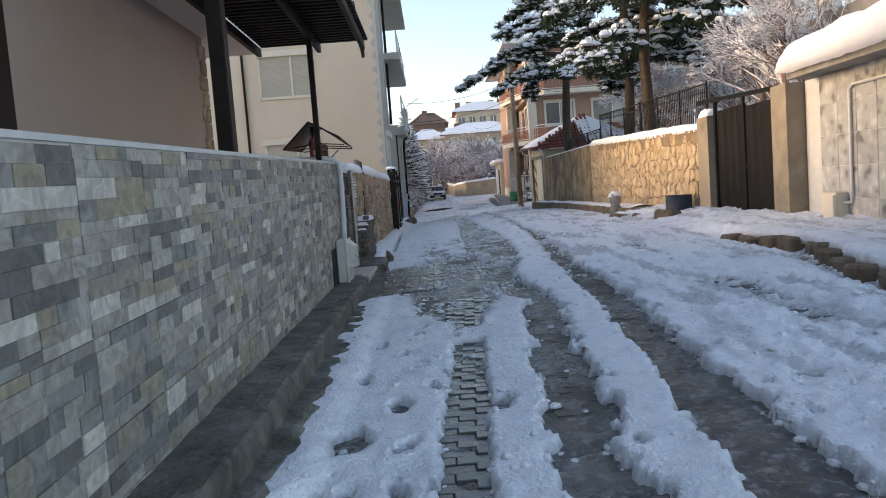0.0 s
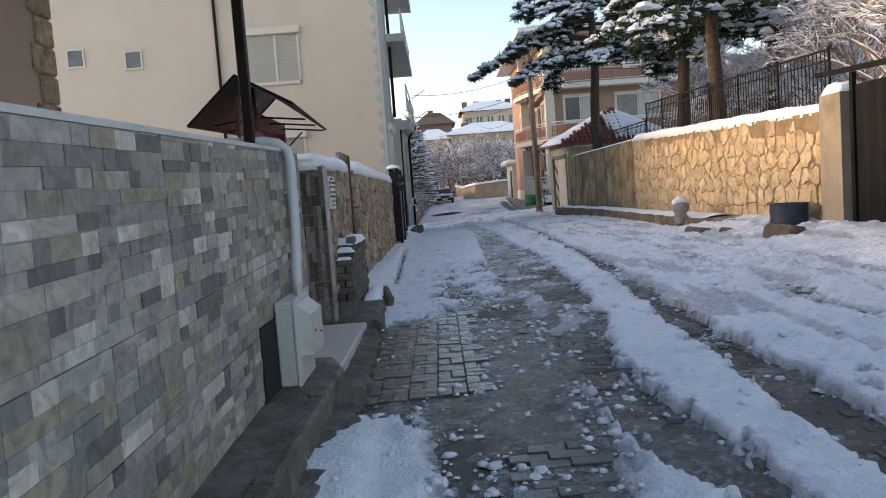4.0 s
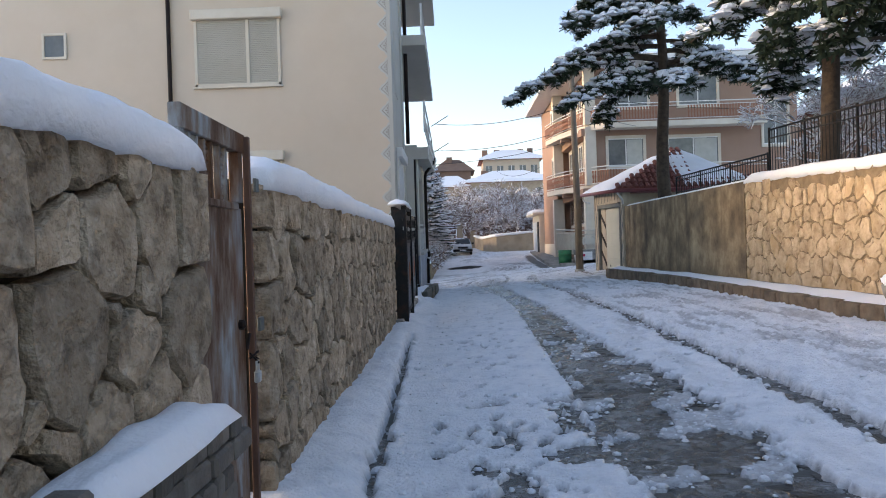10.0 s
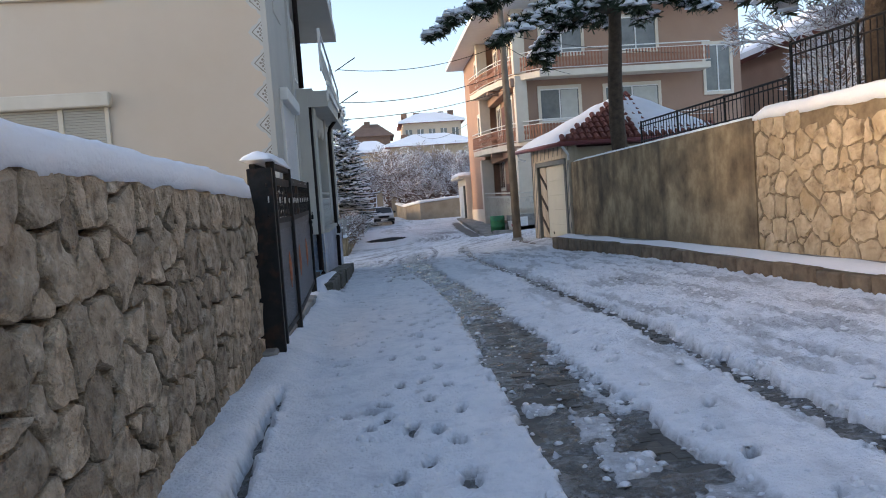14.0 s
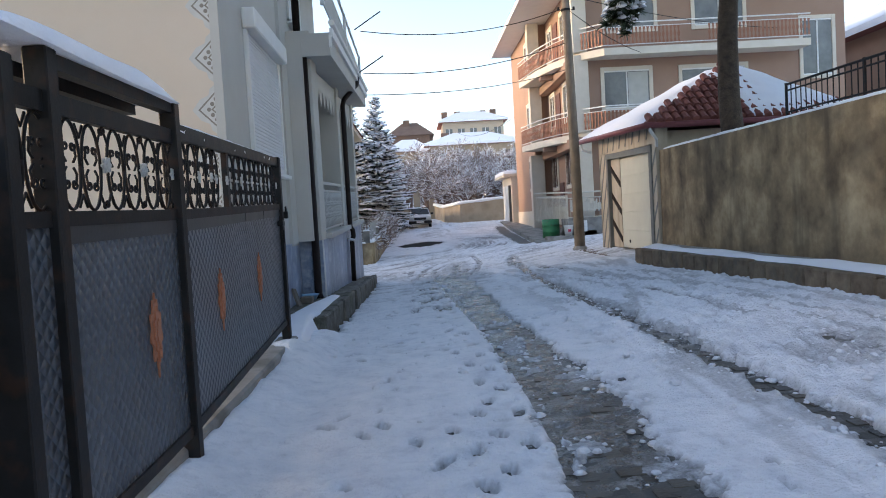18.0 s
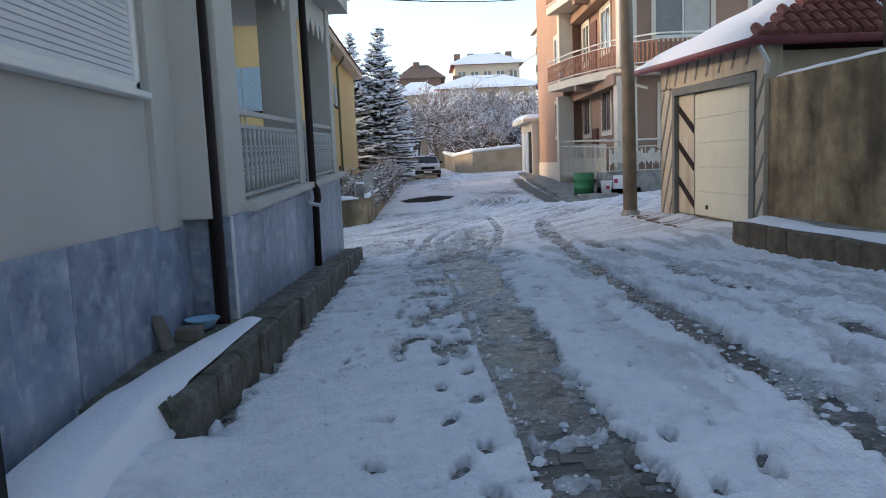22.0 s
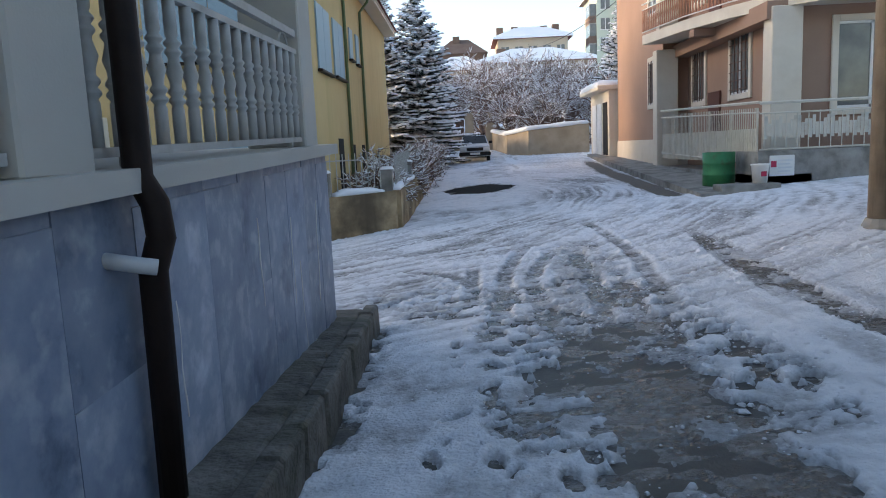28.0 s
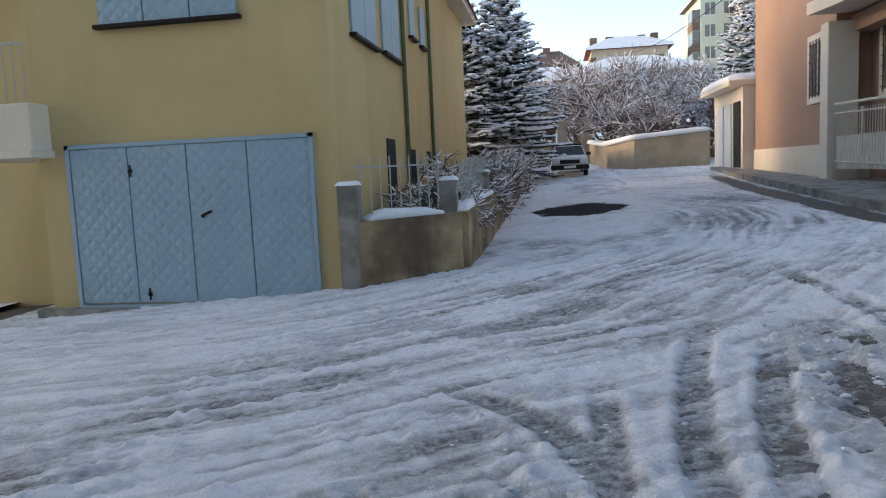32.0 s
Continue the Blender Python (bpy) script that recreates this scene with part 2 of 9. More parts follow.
    n2.inputs["Scale"].default_value, n2.inputs["Detail"].default_value = bump_scale, 7.0
    L.new(co, n2.inputs["Vector"])
    bp = N.new("ShaderNodeBump")
    bp.inputs["Strength"].default_value, bp.inputs["Distance"].default_value = bump, bump_dist
    L.new(n2.outputs["Fac"], bp.inputs["Height"])
    L.new(bp.outputs[0], bsdf.inputs["Normal"])
    mr = N.new("ShaderNodeMapRange")
    mr.inputs["To Min"].default_value, mr.inputs["To Max"].default_value = max(0.02, rough - rough_var), min(1.0, rough + rough_var)
    L.new(n1.outputs["Fac"], mr.inputs["Value"])
    L.new(mr.outputs[0], bsdf.inputs["Roughness"])
    bsdf.inputs["Metallic"].default_value = metal
    bsdf.inputs["Specular IOR Level"].default_value = spec
    return m


M_SNOW = material("snow", [(0.80, 0.82, 0.86), (0.86, 0.87, 0.89)], scale=3, rough=0.75, bump=0.55, bump_scale=28, bump_dist=0.02, spec=0.3)
M_SNOW_ROAD = material("trodden_snow", [(0.66, 0.68, 0.72), (0.80, 0.82, 0.85), (0.86, 0.87, 0.89), (0.90, 0.90, 0.92)], scale=3.5, detail=10, rough=0.7, bump=0.9, bump_scale=38, bump_dist=0.03, spec=0.3, spots=((0.60, 0.62, 0.66), 11.0, 0.35))
M_SLUSH = material("slush", [(0.045, 0.042, 0.037), (0.08, 0.075, 0.067), (0.13, 0.123, 0.112), (0.21, 0.203, 0.19)], scale=5.0, detail=12, rough=0.26, bump=1.0, bump_scale=26, bump_dist=0.03, rough_var=0.25, spots=((0.50, 0.51, 0.53), 20.0, 0.35), coords="World", spec=0.5)


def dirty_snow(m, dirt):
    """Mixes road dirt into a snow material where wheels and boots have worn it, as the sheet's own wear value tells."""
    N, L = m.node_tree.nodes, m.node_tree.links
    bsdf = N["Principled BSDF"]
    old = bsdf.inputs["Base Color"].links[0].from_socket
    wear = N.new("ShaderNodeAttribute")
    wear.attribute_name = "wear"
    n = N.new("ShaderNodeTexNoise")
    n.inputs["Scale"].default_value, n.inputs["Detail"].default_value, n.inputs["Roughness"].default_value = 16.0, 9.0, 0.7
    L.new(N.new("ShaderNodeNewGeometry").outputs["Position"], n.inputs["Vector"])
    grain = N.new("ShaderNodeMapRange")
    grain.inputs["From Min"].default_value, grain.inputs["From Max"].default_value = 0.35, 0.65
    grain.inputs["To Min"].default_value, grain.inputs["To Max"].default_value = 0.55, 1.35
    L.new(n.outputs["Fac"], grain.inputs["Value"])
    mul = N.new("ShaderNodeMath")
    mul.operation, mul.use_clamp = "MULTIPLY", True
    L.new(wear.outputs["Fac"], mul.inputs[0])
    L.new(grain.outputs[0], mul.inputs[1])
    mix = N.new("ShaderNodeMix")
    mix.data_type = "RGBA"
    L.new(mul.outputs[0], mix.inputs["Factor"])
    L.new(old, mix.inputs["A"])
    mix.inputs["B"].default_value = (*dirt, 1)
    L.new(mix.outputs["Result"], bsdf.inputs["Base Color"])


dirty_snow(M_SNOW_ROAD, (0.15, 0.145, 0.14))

M_WATER = material("wet_asphalt", [(0.012, 0.012, 0.012), (0.04, 0.038, 0.036)], scale=5, rough=0.8, bump=0.3, bump_scale=30, spec=0.04)
M_ROAD = material("wet_paving", [(0.055, 0.052, 0.048), (0.10, 0.095, 0.085), (0.16, 0.145, 0.12)], scale=3.5, detail=8, rough=0.6, bump=0.8, bump_scale=30, spec=0.25, spots=((0.12, 0.088, 0.058), 1.3, 0.35), rough_var=0.22)
M_CONCRETE = material("concrete", [(0.17, 0.16, 0.145), (0.27, 0.255, 0.235), (0.34, 0.33, 0.30)], scale=3, rough=0.85, bump=0.4, bump_scale=45, spots=((0.09, 0.085, 0.07), 2.0, 0.6))
M_KERB = material("kerb_stone", [(0.10, 0.068, 0.045), (0.24, 0.18, 0.125)], scale=5, rough=0.85, bump=0.5, bump_scale=35, spots=((0.10, 0.09, 0.07), 3.0, 0.6), rand=0.15)
# backing of the rubble walls; shade of the open gaps painted near-black
M_GAP_SHADE = material("gap_shade", [(0.012, 0.010, 0.008), (0.04, 0.032, 0.024)], scale=7, rough=0.95, bump=0.7, bump_scale=40)
# wide tone range and dark spots also paint in the shading of pitted faces
M_STONE = material("rubble_stone", [(0.16, 0.108, 0.068), (0.38, 0.285, 0.195), (0.48, 0.375, 0.27), (0.62, 0.52, 0.40)], scale=8.5, detail=14, rough=0.92, bump=1.0, bump_scale=48, bump_dist=0.035, spots=((0.06, 0.045, 0.033), 11.0, 0.5), rand=0.3)
M_STONE_GOLD = material("golden_stone", [(0.26, 0.18, 0.11), (0.46, 0.345, 0.22), (0.60, 0.47, 0.32)], scale=4, detail=8, rough=0.9, bump=0.6, bump_scale=24, bump_dist=0.02, spots=((0.36, 0.24, 0.12), 1.5, 0.6), rand=0.12)
M_GOLD_MORTAR = material("pale_mortar", [(0.13, 0.09, 0.055), (0.30, 0.22, 0.135)], scale=5, rough=0.95, bump=0.5, bump_scale=40)
M_STAIN_WALL = material("stained_plaster", [(0.08, 0.054, 0.034), (0.27, 0.19, 0.112), (0.52, 0.39, 0.24)], scale=1.3, detail=8, rough=0.9, bump=0.3, bump_scale=40, spots=((0.07, 0.055, 0.042), 0.55, 0.8), streaks=((0.07, 0.052, 0.036), 2.0, 0.6))
M_BEIGE = material("beige_plaster", [(0.60, 0.485, 0.375), (0.66, 0.545, 0.435)], scale=0.6, rough=0.9, bump=0.25, bump_scale=90, bump_dist=0.004)
M_TAN_HOUSE = material("tan_plaster", [(0.35, 0.265, 0.225), (0.40, 0.315, 0.275)], scale=0.5, rough=0.9, bump=0.2, bump_scale=80, bump_dist=0.004)
M_GREY_WALL = material("grey_plaster", [(0.46, 0.44, 0.40), (0.54, 0.52, 0.475)], scale=0.8, rough=0.88, bump=0.25, bump_scale=70, bump_dist=0.004)
M_MARBLE = material("blue_marble", [(0.08, 0.115, 0.175), (0.20, 0.255, 0.345), (0.27, 0.325, 0.41), (0.52, 0.565, 0.62)], scale=2.8, detail=10, rough=0.35, bump=0.08, bump_scale=20, spots=((0.50, 0.53, 0.57), 7.0, 0.5), rand=0.15)
M_WHITE = material("white_paint", [(0.70, 0.69, 0.66), (0.78, 0.77, 0.74)], scale=3, rough=0.55, bump=0.08, bump_scale=40)
M_SHUTTER = material("shutter", [(0.62, 0.63, 0.64), (0.68, 0.69, 0.70)], scale=2, rough=0.5, bump=0.05, bump_scale=30)
M_BLACKSHEET = material("black_sheet", [(0.008, 0.008, 0.008), (0.017, 0.017, 0.017)], scale=3, rough=0.6, bump=0.08, bump_scale=30, spec=0.06)
M_WETCONC = material("wet_concrete", [(0.05, 0.046, 0.038), (0.13, 0.12, 0.10), (0.24, 0.222, 0.195)], scale=4.5, detail=11, rough=0.7, bump=1.0, bump_scale=22, bump_dist=0.03, spots=((0.06, 0.065, 0.035), 2.4, 0.6))
M_SHUTTER_BEIGE = material("beige_shutter", [(0.44, 0.40, 0.33), (0.49, 0.45, 0.38)], scale=2, rough=0.5, bump=0.05, bump_scale=30)
M_BLACK = material("black_metal", [(0.012, 0.012, 0.012), (0.026, 0.025, 0.025)], scale=6, rough=0.5, bump=0.12, bump_scale=60, spots=((0.09, 0.04, 0.02), 8, 0.3), spec=0.12)
M_GATE = material("grey_gate_sheet", [(0.035, 0.04, 0.045), (0.06, 0.066, 0.072)], scale=3, rough=0.4, bump=0.1, bump_scale=40, metal=0.3)
M_BROWN = material("brown_metal", [(0.015, 0.010, 0.009), (0.03, 0.02, 0.017)], scale=5, rough=0.5, bump=0.1, bump_scale=50, spec=0.12)
M_MAROON = material("maroon_metal", [(0.17, 0.05, 0.055), (0.24, 0.08, 0.085)], scale=3, rough=0.5, bump=0.1, bump_scale=40, spots=((0.08, 0.03, 0.03), 3, 0.4))
M_RUST = material("rusty_blue_paint", [(0.045, 0.022, 0.013), (0.10, 0.05, 0.028), (0.20, 0.155, 0.125), (0.27, 0.315, 0.335), (0.37, 0.42, 0.45)], scale=7, detail=10, squash=(1, 1, 0.3), rough=0.75, bump=0.4, bump_scale=40, streaks=((0.14, 0.06, 0.028), 4.0, 0.5), spots=((0.15, 0.07, 0.03), 4, 0.35))
M_COPPER = material("copper_paint", [(0.40, 0.15, 0.08), (0.52, 0.21, 0.12)], scale=8, rough=0.5, bump=0.2, bump_scale=50, metal=0.2)
M_PAVER = material("paver_block", [(0.10, 0.088, 0.076), (0.19, 0.17, 0.148)], scale=6, rough=0.85, bump=0.6, bump_scale=50, spots=((0.07, 0.065, 0.055), 4, 0.5), rand=0.2)
M_PAVER_WET = material("wet_paver", [(0.075, 0.07, 0.062), (0.14, 0.13, 0.115)], scale=6, rough=0.24, bump=0.4, bump_scale=40, rand=0.25, rough_var=0.2, spec=0.5)
M_BOX = material("grey_meter_box", [(0.50, 0.50, 0.47), (0.56, 0.56, 0.53)], scale=3, rough=0.5, bump=0.06, bump_scale=30, spots=((0.36, 0.35, 0.31), 5, 0.4), spec=0.5)
M_PIPE = material("white_pipe", [(0.52, 0.53, 0.53), (0.60, 0.61, 0.61)], scale=5, rough=0.45, bump=0.05, spec=0.5)
M_YELLOW = material("yellow_plaster", [(0.50, 0.38, 0.19), (0.57, 0.44, 0.23)], scale=0.7, rough=0.9, bump=0.2, bump_scale=70, bump_dist=0.004, streaks=((0.45, 0.36, 0.17), 1.5, 0.5))
M_LBLUE = material("light_blue_metal", [(0.24, 0.36, 0.43), (0.31, 0.43, 0.50)], scale=2, rough=0.5, bump=0.1, bump_scale=30)
M_PINK = material("salmon_plaster", [(0.33, 0.205, 0.15), (0.39, 0.25, 0.185)], scale=0.7, rough=0.9, bump=0.25, bump_scale=60, bump_dist=0.005)
M_CREAM = material("cream_cladding", [(0.62, 0.55, 0.45), (0.70, 0.63, 0.53)], scale=2, rough=0.8, bump=0.2, bump_scale=40)
M_GARAGE = material("garage_board", [(0.40, 0.345, 0.265), (0.50, 0.44, 0.35)], scale=2, rough=0.8, bump=0.3, bump_scale=40, streaks=((0.26, 0.21, 0.15), 3.0, 0.6))
M_ROOF = material("red_roof_tile", [(0.16, 0.055, 0.045), (0.25, 0.09, 0.07)], scale=5, rough=0.75, bump=0.3, bump_scale=40, rand=0.15)
M_BARK = material("bark", [(0.045, 0.032, 0.024), (0.11, 0.08, 0.058)], scale=9, rough=0.95, bump=0.9, bump_scale=24, bump_dist=0.03)
M_NEEDLE = material("needles", [(0.02, 0.036, 0.022), (0.062, 0.085, 0.05)], scale=2.0, rough=0.8, bump=0.5, bump_scale=50, island=0.35)
M_TWIG = material("twig_bark", [(0.15, 0.10, 0.085), (0.26, 0.185, 0.16)], scale=4, rough=0.9, bump=0.3)
M_POLE = material("pole_concrete", [(0.16, 0.125, 0.09), (0.25, 0.20, 0.15)], scale=3, rough=0.9, bump=0.4, bump_scale=40, streaks=((0.10, 0.08, 0.06), 6, 0.6))
M_GLASS = material("window_glass", [(0.10, 0.105, 0.105), (0.19, 0.19, 0.185)], scale=1.6, rough=0.08, bump=0.0, rough_var=0.03, spec=0.5)
# near-black colour that stands for the shade inside openings
M_DARKBOX = material("dark_interior_shade", [(0.02, 0.02, 0.02), (0.03, 0.03, 0.03)], scale=1, rough=0.9, bump=0.0)
M_GROUT = material("pale_grout", [(0.50, 0.50, 0.48), (0.60, 0.60, 0.58)], scale=6, rough=0.85, bump=0.3, bump_scale=60)


def tone_material(name, tones, rough, by_object=True, bump=0.35, grain=30.0):
    """Pieces that each take one of several tones, veined."""
    m = bpy.data.materials.new(name)
    m.use_nodes = True
    N, L = m.node_tree.nodes, m.node_tree.links
    bsdf = N["Principled BSDF"]
    rv = N.new("ShaderNodeObjectInfo").outputs["Random"] if by_object else N.new("ShaderNodeNewGeometry").outputs["Random Per Island"]
    ramp = N.new("ShaderNodeValToRGB")
    ramp.color_ramp.interpolation = "CONSTANT"
    els = ramp.color_ramp.elements
    while len(els) < len(tones):
        els.new(0.5)
    for k, c in enumerate(tones):
        els[k].position, els[k].color = k / len(tones), (*c, 1)
    L.new(rv, ramp.inputs[0])
    co = N.new("ShaderNodeTexCoord").outputs["Object"]
    n1 = N.new("ShaderNodeTexNoise")
    n1.inputs["Scale"].default_value, n1.inputs["Detail"].default_value, n1.inputs["Distortion"].default_value = 11.0, 9.0, 1.6
    L.new(co, n1.inputs["Vector"])
    mr = N.new("ShaderNodeMapRange")
    mr.inputs["From Min"].default_value, mr.inputs["From Max"].default_value = 0.3, 0.7
    mr.inputs["To Min"].default_value, mr.inputs["To Max"].default_value = 0.66, 1.28
    L.new(n1.outputs["Fac"], mr.inputs["Value"])
    hsv = N.new("ShaderNodeHueSaturation")
    L.new(ramp.outputs[0], hsv.inputs["Color"])
    L.new(mr.outputs[0], hsv.inputs["Value"])
    L.new(hsv.outputs[0], bsdf.inputs["Base Color"])
    n2 = N.new("ShaderNodeTexNoise")
    n2.inputs["Scale"].default_value, n2.inputs["Detail"].default_value = grain, 5.0
    L.new(co, n2.inputs["Vector"])
    bp = N.new("ShaderNodeBump")
    bp.inputs["Strength"].default_value, bp.inputs["Distance"].default_value = bump, 0.01
    L.new(n2.outputs["Fac"], bp.inputs["Height"])
    L.new(bp.outputs[0], bsdf.inputs["Normal"])
    bsdf.inputs["Roughness"].default_value = rough
    return m


SPLIT_TONES = [(0.127, 0.13, 0.122), (0.22, 0.216, 0.196), (0.297, 0.286, 0.25), (0.363, 0.351, 0.309), (0.297, 0.265, 0.196), (0.182, 0.189, 0.181), (0.259, 0.243, 0.196), (0.33, 0.324, 0.294), (0.231, 0.232, 0.221), (0.506, 0.491, 0.436)]
M_SPLIT = tone_material("split_stone_tile", SPLIT_TONES, 0.55)
M_SPLIT_FAR = tone_material("split_stone_tile_rest", SPLIT_TONES, 0.55, by_object=False)
M_WOODTILE = tone_material("wood_look_tile", [(0.075, 0.062, 0.052), (0.13, 0.115, 0.10), (0.19, 0.175, 0.155), (0.10, 0.085, 0.075), (0.25, 0.235, 0.21), (0.15, 0.125, 0.10)], 0.5)


def embossed(name, dark, light, pitch, rough=0.38, strength=0.8, metal=0.3):
    """Sheet metal pressed with a lattice of diamonds (y and z run along the sheet)."""
    m = bpy.data.materials.new(name)
    m.use_nodes = True
    N, L = m.node_tree.nodes, m.node_tree.links
    bsdf = N["Principled BSDF"]
    sep = N.new("ShaderNodeSeparateXYZ")
    L.new(N.new("ShaderNodeTexCoord").outputs["Object"], sep.inputs[0])

    def math_node(op, a, b):
        n = N.new("ShaderNodeMath")
        n.operation = op
        for k, v in enumerate((a, b)):
            if v is None:
                continue
            if isinstance(v, (int, float)):
                n.inputs[k].default_value = v
            else:
                L.new(v, n.inputs[k])
        return n.outputs[0]

    along = math_node("ADD", sep.outputs["X"], sep.outputs["Y"])
    p = math_node("SINE", math_node("MULTIPLY", math_node("ADD", along, sep.outputs["Z"]), math.pi / pitch), None)
    q = math_node("SINE", math_node("MULTIPLY", math_node("SUBTRACT", along, sep.outputs["Z"]), math.pi / pitch), None)
    h = math_node("MULTIPLY", p, q)
    h = math_node("ABSOLUTE", h, None)
    bp = N.new("ShaderNodeBump")
    bp.inputs["Strength"].default_value, bp.inputs["Distance"].default_value = strength, 0.012
    L.new(h, bp.inputs["Height"])
    L.new(bp.outputs[0], bsdf.inputs["Normal"])
    n1 = N.new("ShaderNodeTexNoise")
    n1.inputs["Scale"].default_value, n1.inputs["Detail"].default_value = 2.5, 6.0
    mix = N.new("ShaderNodeMix")
    mix.data_type = "RGBA"
    L.new(n1.outputs["Fac"], mix.inputs["Factor"])
    mix.inputs["A"].default_value, mix.inputs["B"].default_value = (*dark, 1), (*light, 1)
    L.new(mix.outputs["Result"], bsdf.inputs["Base Color"])
    bsdf.inputs["Roughness"].default_value, bsdf.inputs["Metallic"].default_value = rough, metal
    return m


M_DIAMOND = embossed("embossed_gate_sheet", (0.045, 0.054, 0.066), (0.12, 0.138, 0.16), 0.075)
M_BLUEDOOR = embossed("embossed_blue_door", (0.21, 0.33, 0.40), (0.30, 0.43, 0.50), 0.2, rough=0.45, strength=0.9, metal=0.0)
M_RAIL = material("rail_paint", [(0.40, 0.40, 0.38), (0.47, 0.47, 0.45)], scale=4, rough=0.5, bump=0.1, spots=((0.28, 0.26, 0.23), 7, 0.4))
M_BOWL = material("blue_plastic", [(0.22, 0.42, 0.58), (0.27, 0.48, 0.64)], scale=4, rough=0.35, bump=0.02)
M_STAIN_PILLAR = material("cracked_plaster", [(0.22, 0.18, 0.135), (0.33, 0.28, 0.215)], scale=2.5, detail=8, rough=0.9, bump=0.4, bump_scale=30, spots=((0.16, 0.13, 0.10), 1.6, 0.7))
M_GREYTILE = material("patterned_grey_tile", [(0.15, 0.15, 0.145), (0.34, 0.34, 0.325), (0.38, 0.38, 0.365), (0.50, 0.50, 0.48)], scale=4.5, detail=1, rough=0.5, bump=0.1, rand=0.08)
M_DRUM = material("blue_drum", [(0.012, 0.025, 0.045), (0.03, 0.055, 0.085)], scale=5, rough=0.5, bump=0.2, spots=((0.10, 0.05, 0.03), 5, 0.5))
M_GREENDRUM = material("green_drum_paint", [(0.02, 0.16, 0.07), (0.04, 0.22, 0.10)], scale=4, rough=0.5, bump=0.1, spots=((0.08, 0.07, 0.04), 6, 0.5))
M_FRAME = material("grey_green_steel", [(0.12, 0.125, 0.115), (0.18, 0.185, 0.17)], scale=4, rough=0.6, bump=0.15)
M_DOORWHITE = material("white_door", [(0.50, 0.49, 0.40), (0.57, 0.56, 0.46)], scale=2, rough=0.5, bump=0.08, streaks=((0.46, 0.45, 0.38), 3, 0.4))
M_EARTH = material("wet_earth", [(0.09, 0.055, 0.035), (0.15, 0.10, 0.065)], scale=4, rough=0.6, bump=0.6, bump_scale=25)
M_PICKET = material("carved_board", [(0.28, 0.12, 0.075), (0.36, 0.17, 0.11)], scale=3, rough=0.7, bump=0.1)
M_CURTAIN = material("curtain", [(0.42, 0.42, 0.38), (0.52, 0.52, 0.48)], scale=3, rough=0.9, bump=0.2)
M_RUSTGRILLE = material("brown_grille", [(0.10, 0.05, 0.035), (0.15, 0.08, 0.055)], scale=5, rough=0.6, bump=0.1)
M_DOORBROWN = material("brown_door", [(0.10, 0.035, 0.025), (0.15, 0.055, 0.04)], scale=3, rough=0.5, bump=0.1)
M_CREAMRAIL = material("cream_rail", [(0.56, 0.52, 0.44), (0.64, 0.60, 0.52)], scale=3, rough=0.55, bump=0.1, spots=((0.40, 0.34, 0.26), 4, 0.4))
M_FARWALL = material("tan_wall", [(0.34, 0.27, 0.19), (0.44, 0.36, 0.27)], scale=1.5, rough=0.9, bump=0.3, spots=((0.24, 0.19, 0.14), 1.2, 0.5))
M_GREENPIPE = material("green_pipe", [(0.10, 0.14, 0.07), (0.15, 0.19, 0.10)], scale=4, rough=0.5, bump=0.05)
M_SPRUCE = material("spruce_needles", [(0.03, 0.048, 0.045), (0.08, 0.105, 0.10)], scale=2.0, rough=0.8, bump=0.5, bump_scale=50, island=0.35)
M_CARPAINT = material("silver_paint", [(0.50, 0.51, 0.52), (0.58, 0.59, 0.60)], scale=2, rough=0.3, bump=0.0, spots=((0.30, 0.29, 0.28), 2, 0.4), spec=0.5)
M_LAMPGLASS = material("lamp_glass", [(0.55, 0.56, 0.58), (0.65, 0.66, 0.68)], scale=4, rough=0.15, bump=0.0, spec=0.5)
M_FARBROWN = material("far_brown_wall", [(0.14, 0.09, 0.07), (0.20, 0.135, 0.105)], scale=0.8, rough=0.9, bump=0.1)
M_FARYELLOW = material("far_yellow_wall", [(0.48, 0.385, 0.29), (0.55, 0.45, 0.35)], scale=0.5, rough=0.9, bump=0.1)
M_FARGREEN = material("far_green_wall", [(0.48, 0.55, 0.46), (0.55, 0.61, 0.52)], scale=0.5, rough=0.9, bump=0.1)
M_PAVER_TRACK = material("track_paver", [(0.05, 0.046, 0.04), (0.105, 0.095, 0.082)], scale=5, rough=0.35, bump=0.4, bump_scale=40, island=0.25, rough_var=0.2, spots=((0.17, 0.13, 0.085), 1.2, 0.4), coords="World")

# ---------- ground, road, snow ----------
AY = [-10, 3, 4.2, 5.5, 7.3, 9.5, 11.3, 13.5, 15.5, 18, 20, 22, 26, 30, 33, 35, 37.5, 40, 46]
AC = [0.50, 0.65, 0.76, 0.84, 1.04, 0.76, 0.95, 1.0, 1.05, 1.12, 1.07, 1.05, 1.14, 1.03, 1.0, 1.0, 0.95, 0.95, 1.6]
AW = [0.19, 0.19, 0.19, 0.19, 0.2, 0.24, 0.34, 0.5, 0.52, 0.5, 0.40, 0.36, 0.30, 0.27, 0.29, 0.30, 0.42, 0.5, 0.3]
BY = [-10, 2.7, 4, 7, 10, 12.5, 15, 17, 20.5, 25, 29.5, 33.7, 36, 40, 43, 50]
BC = [1.3, 1.39, 1.47, 1.68, 1.8, 1.98, 2.12, 2.2, 2.3, 2.42, 2.42, 2.48, 2.55, 2.85, 3.1, 4.0]
BW = [0.22, 0.23, 0.19, 0.18, 0.16, 0.13, 0.11, 0.11, 0.12, 0.12, 0.15, 0.13, 0.13, 0.16, 0.16, 0.1]


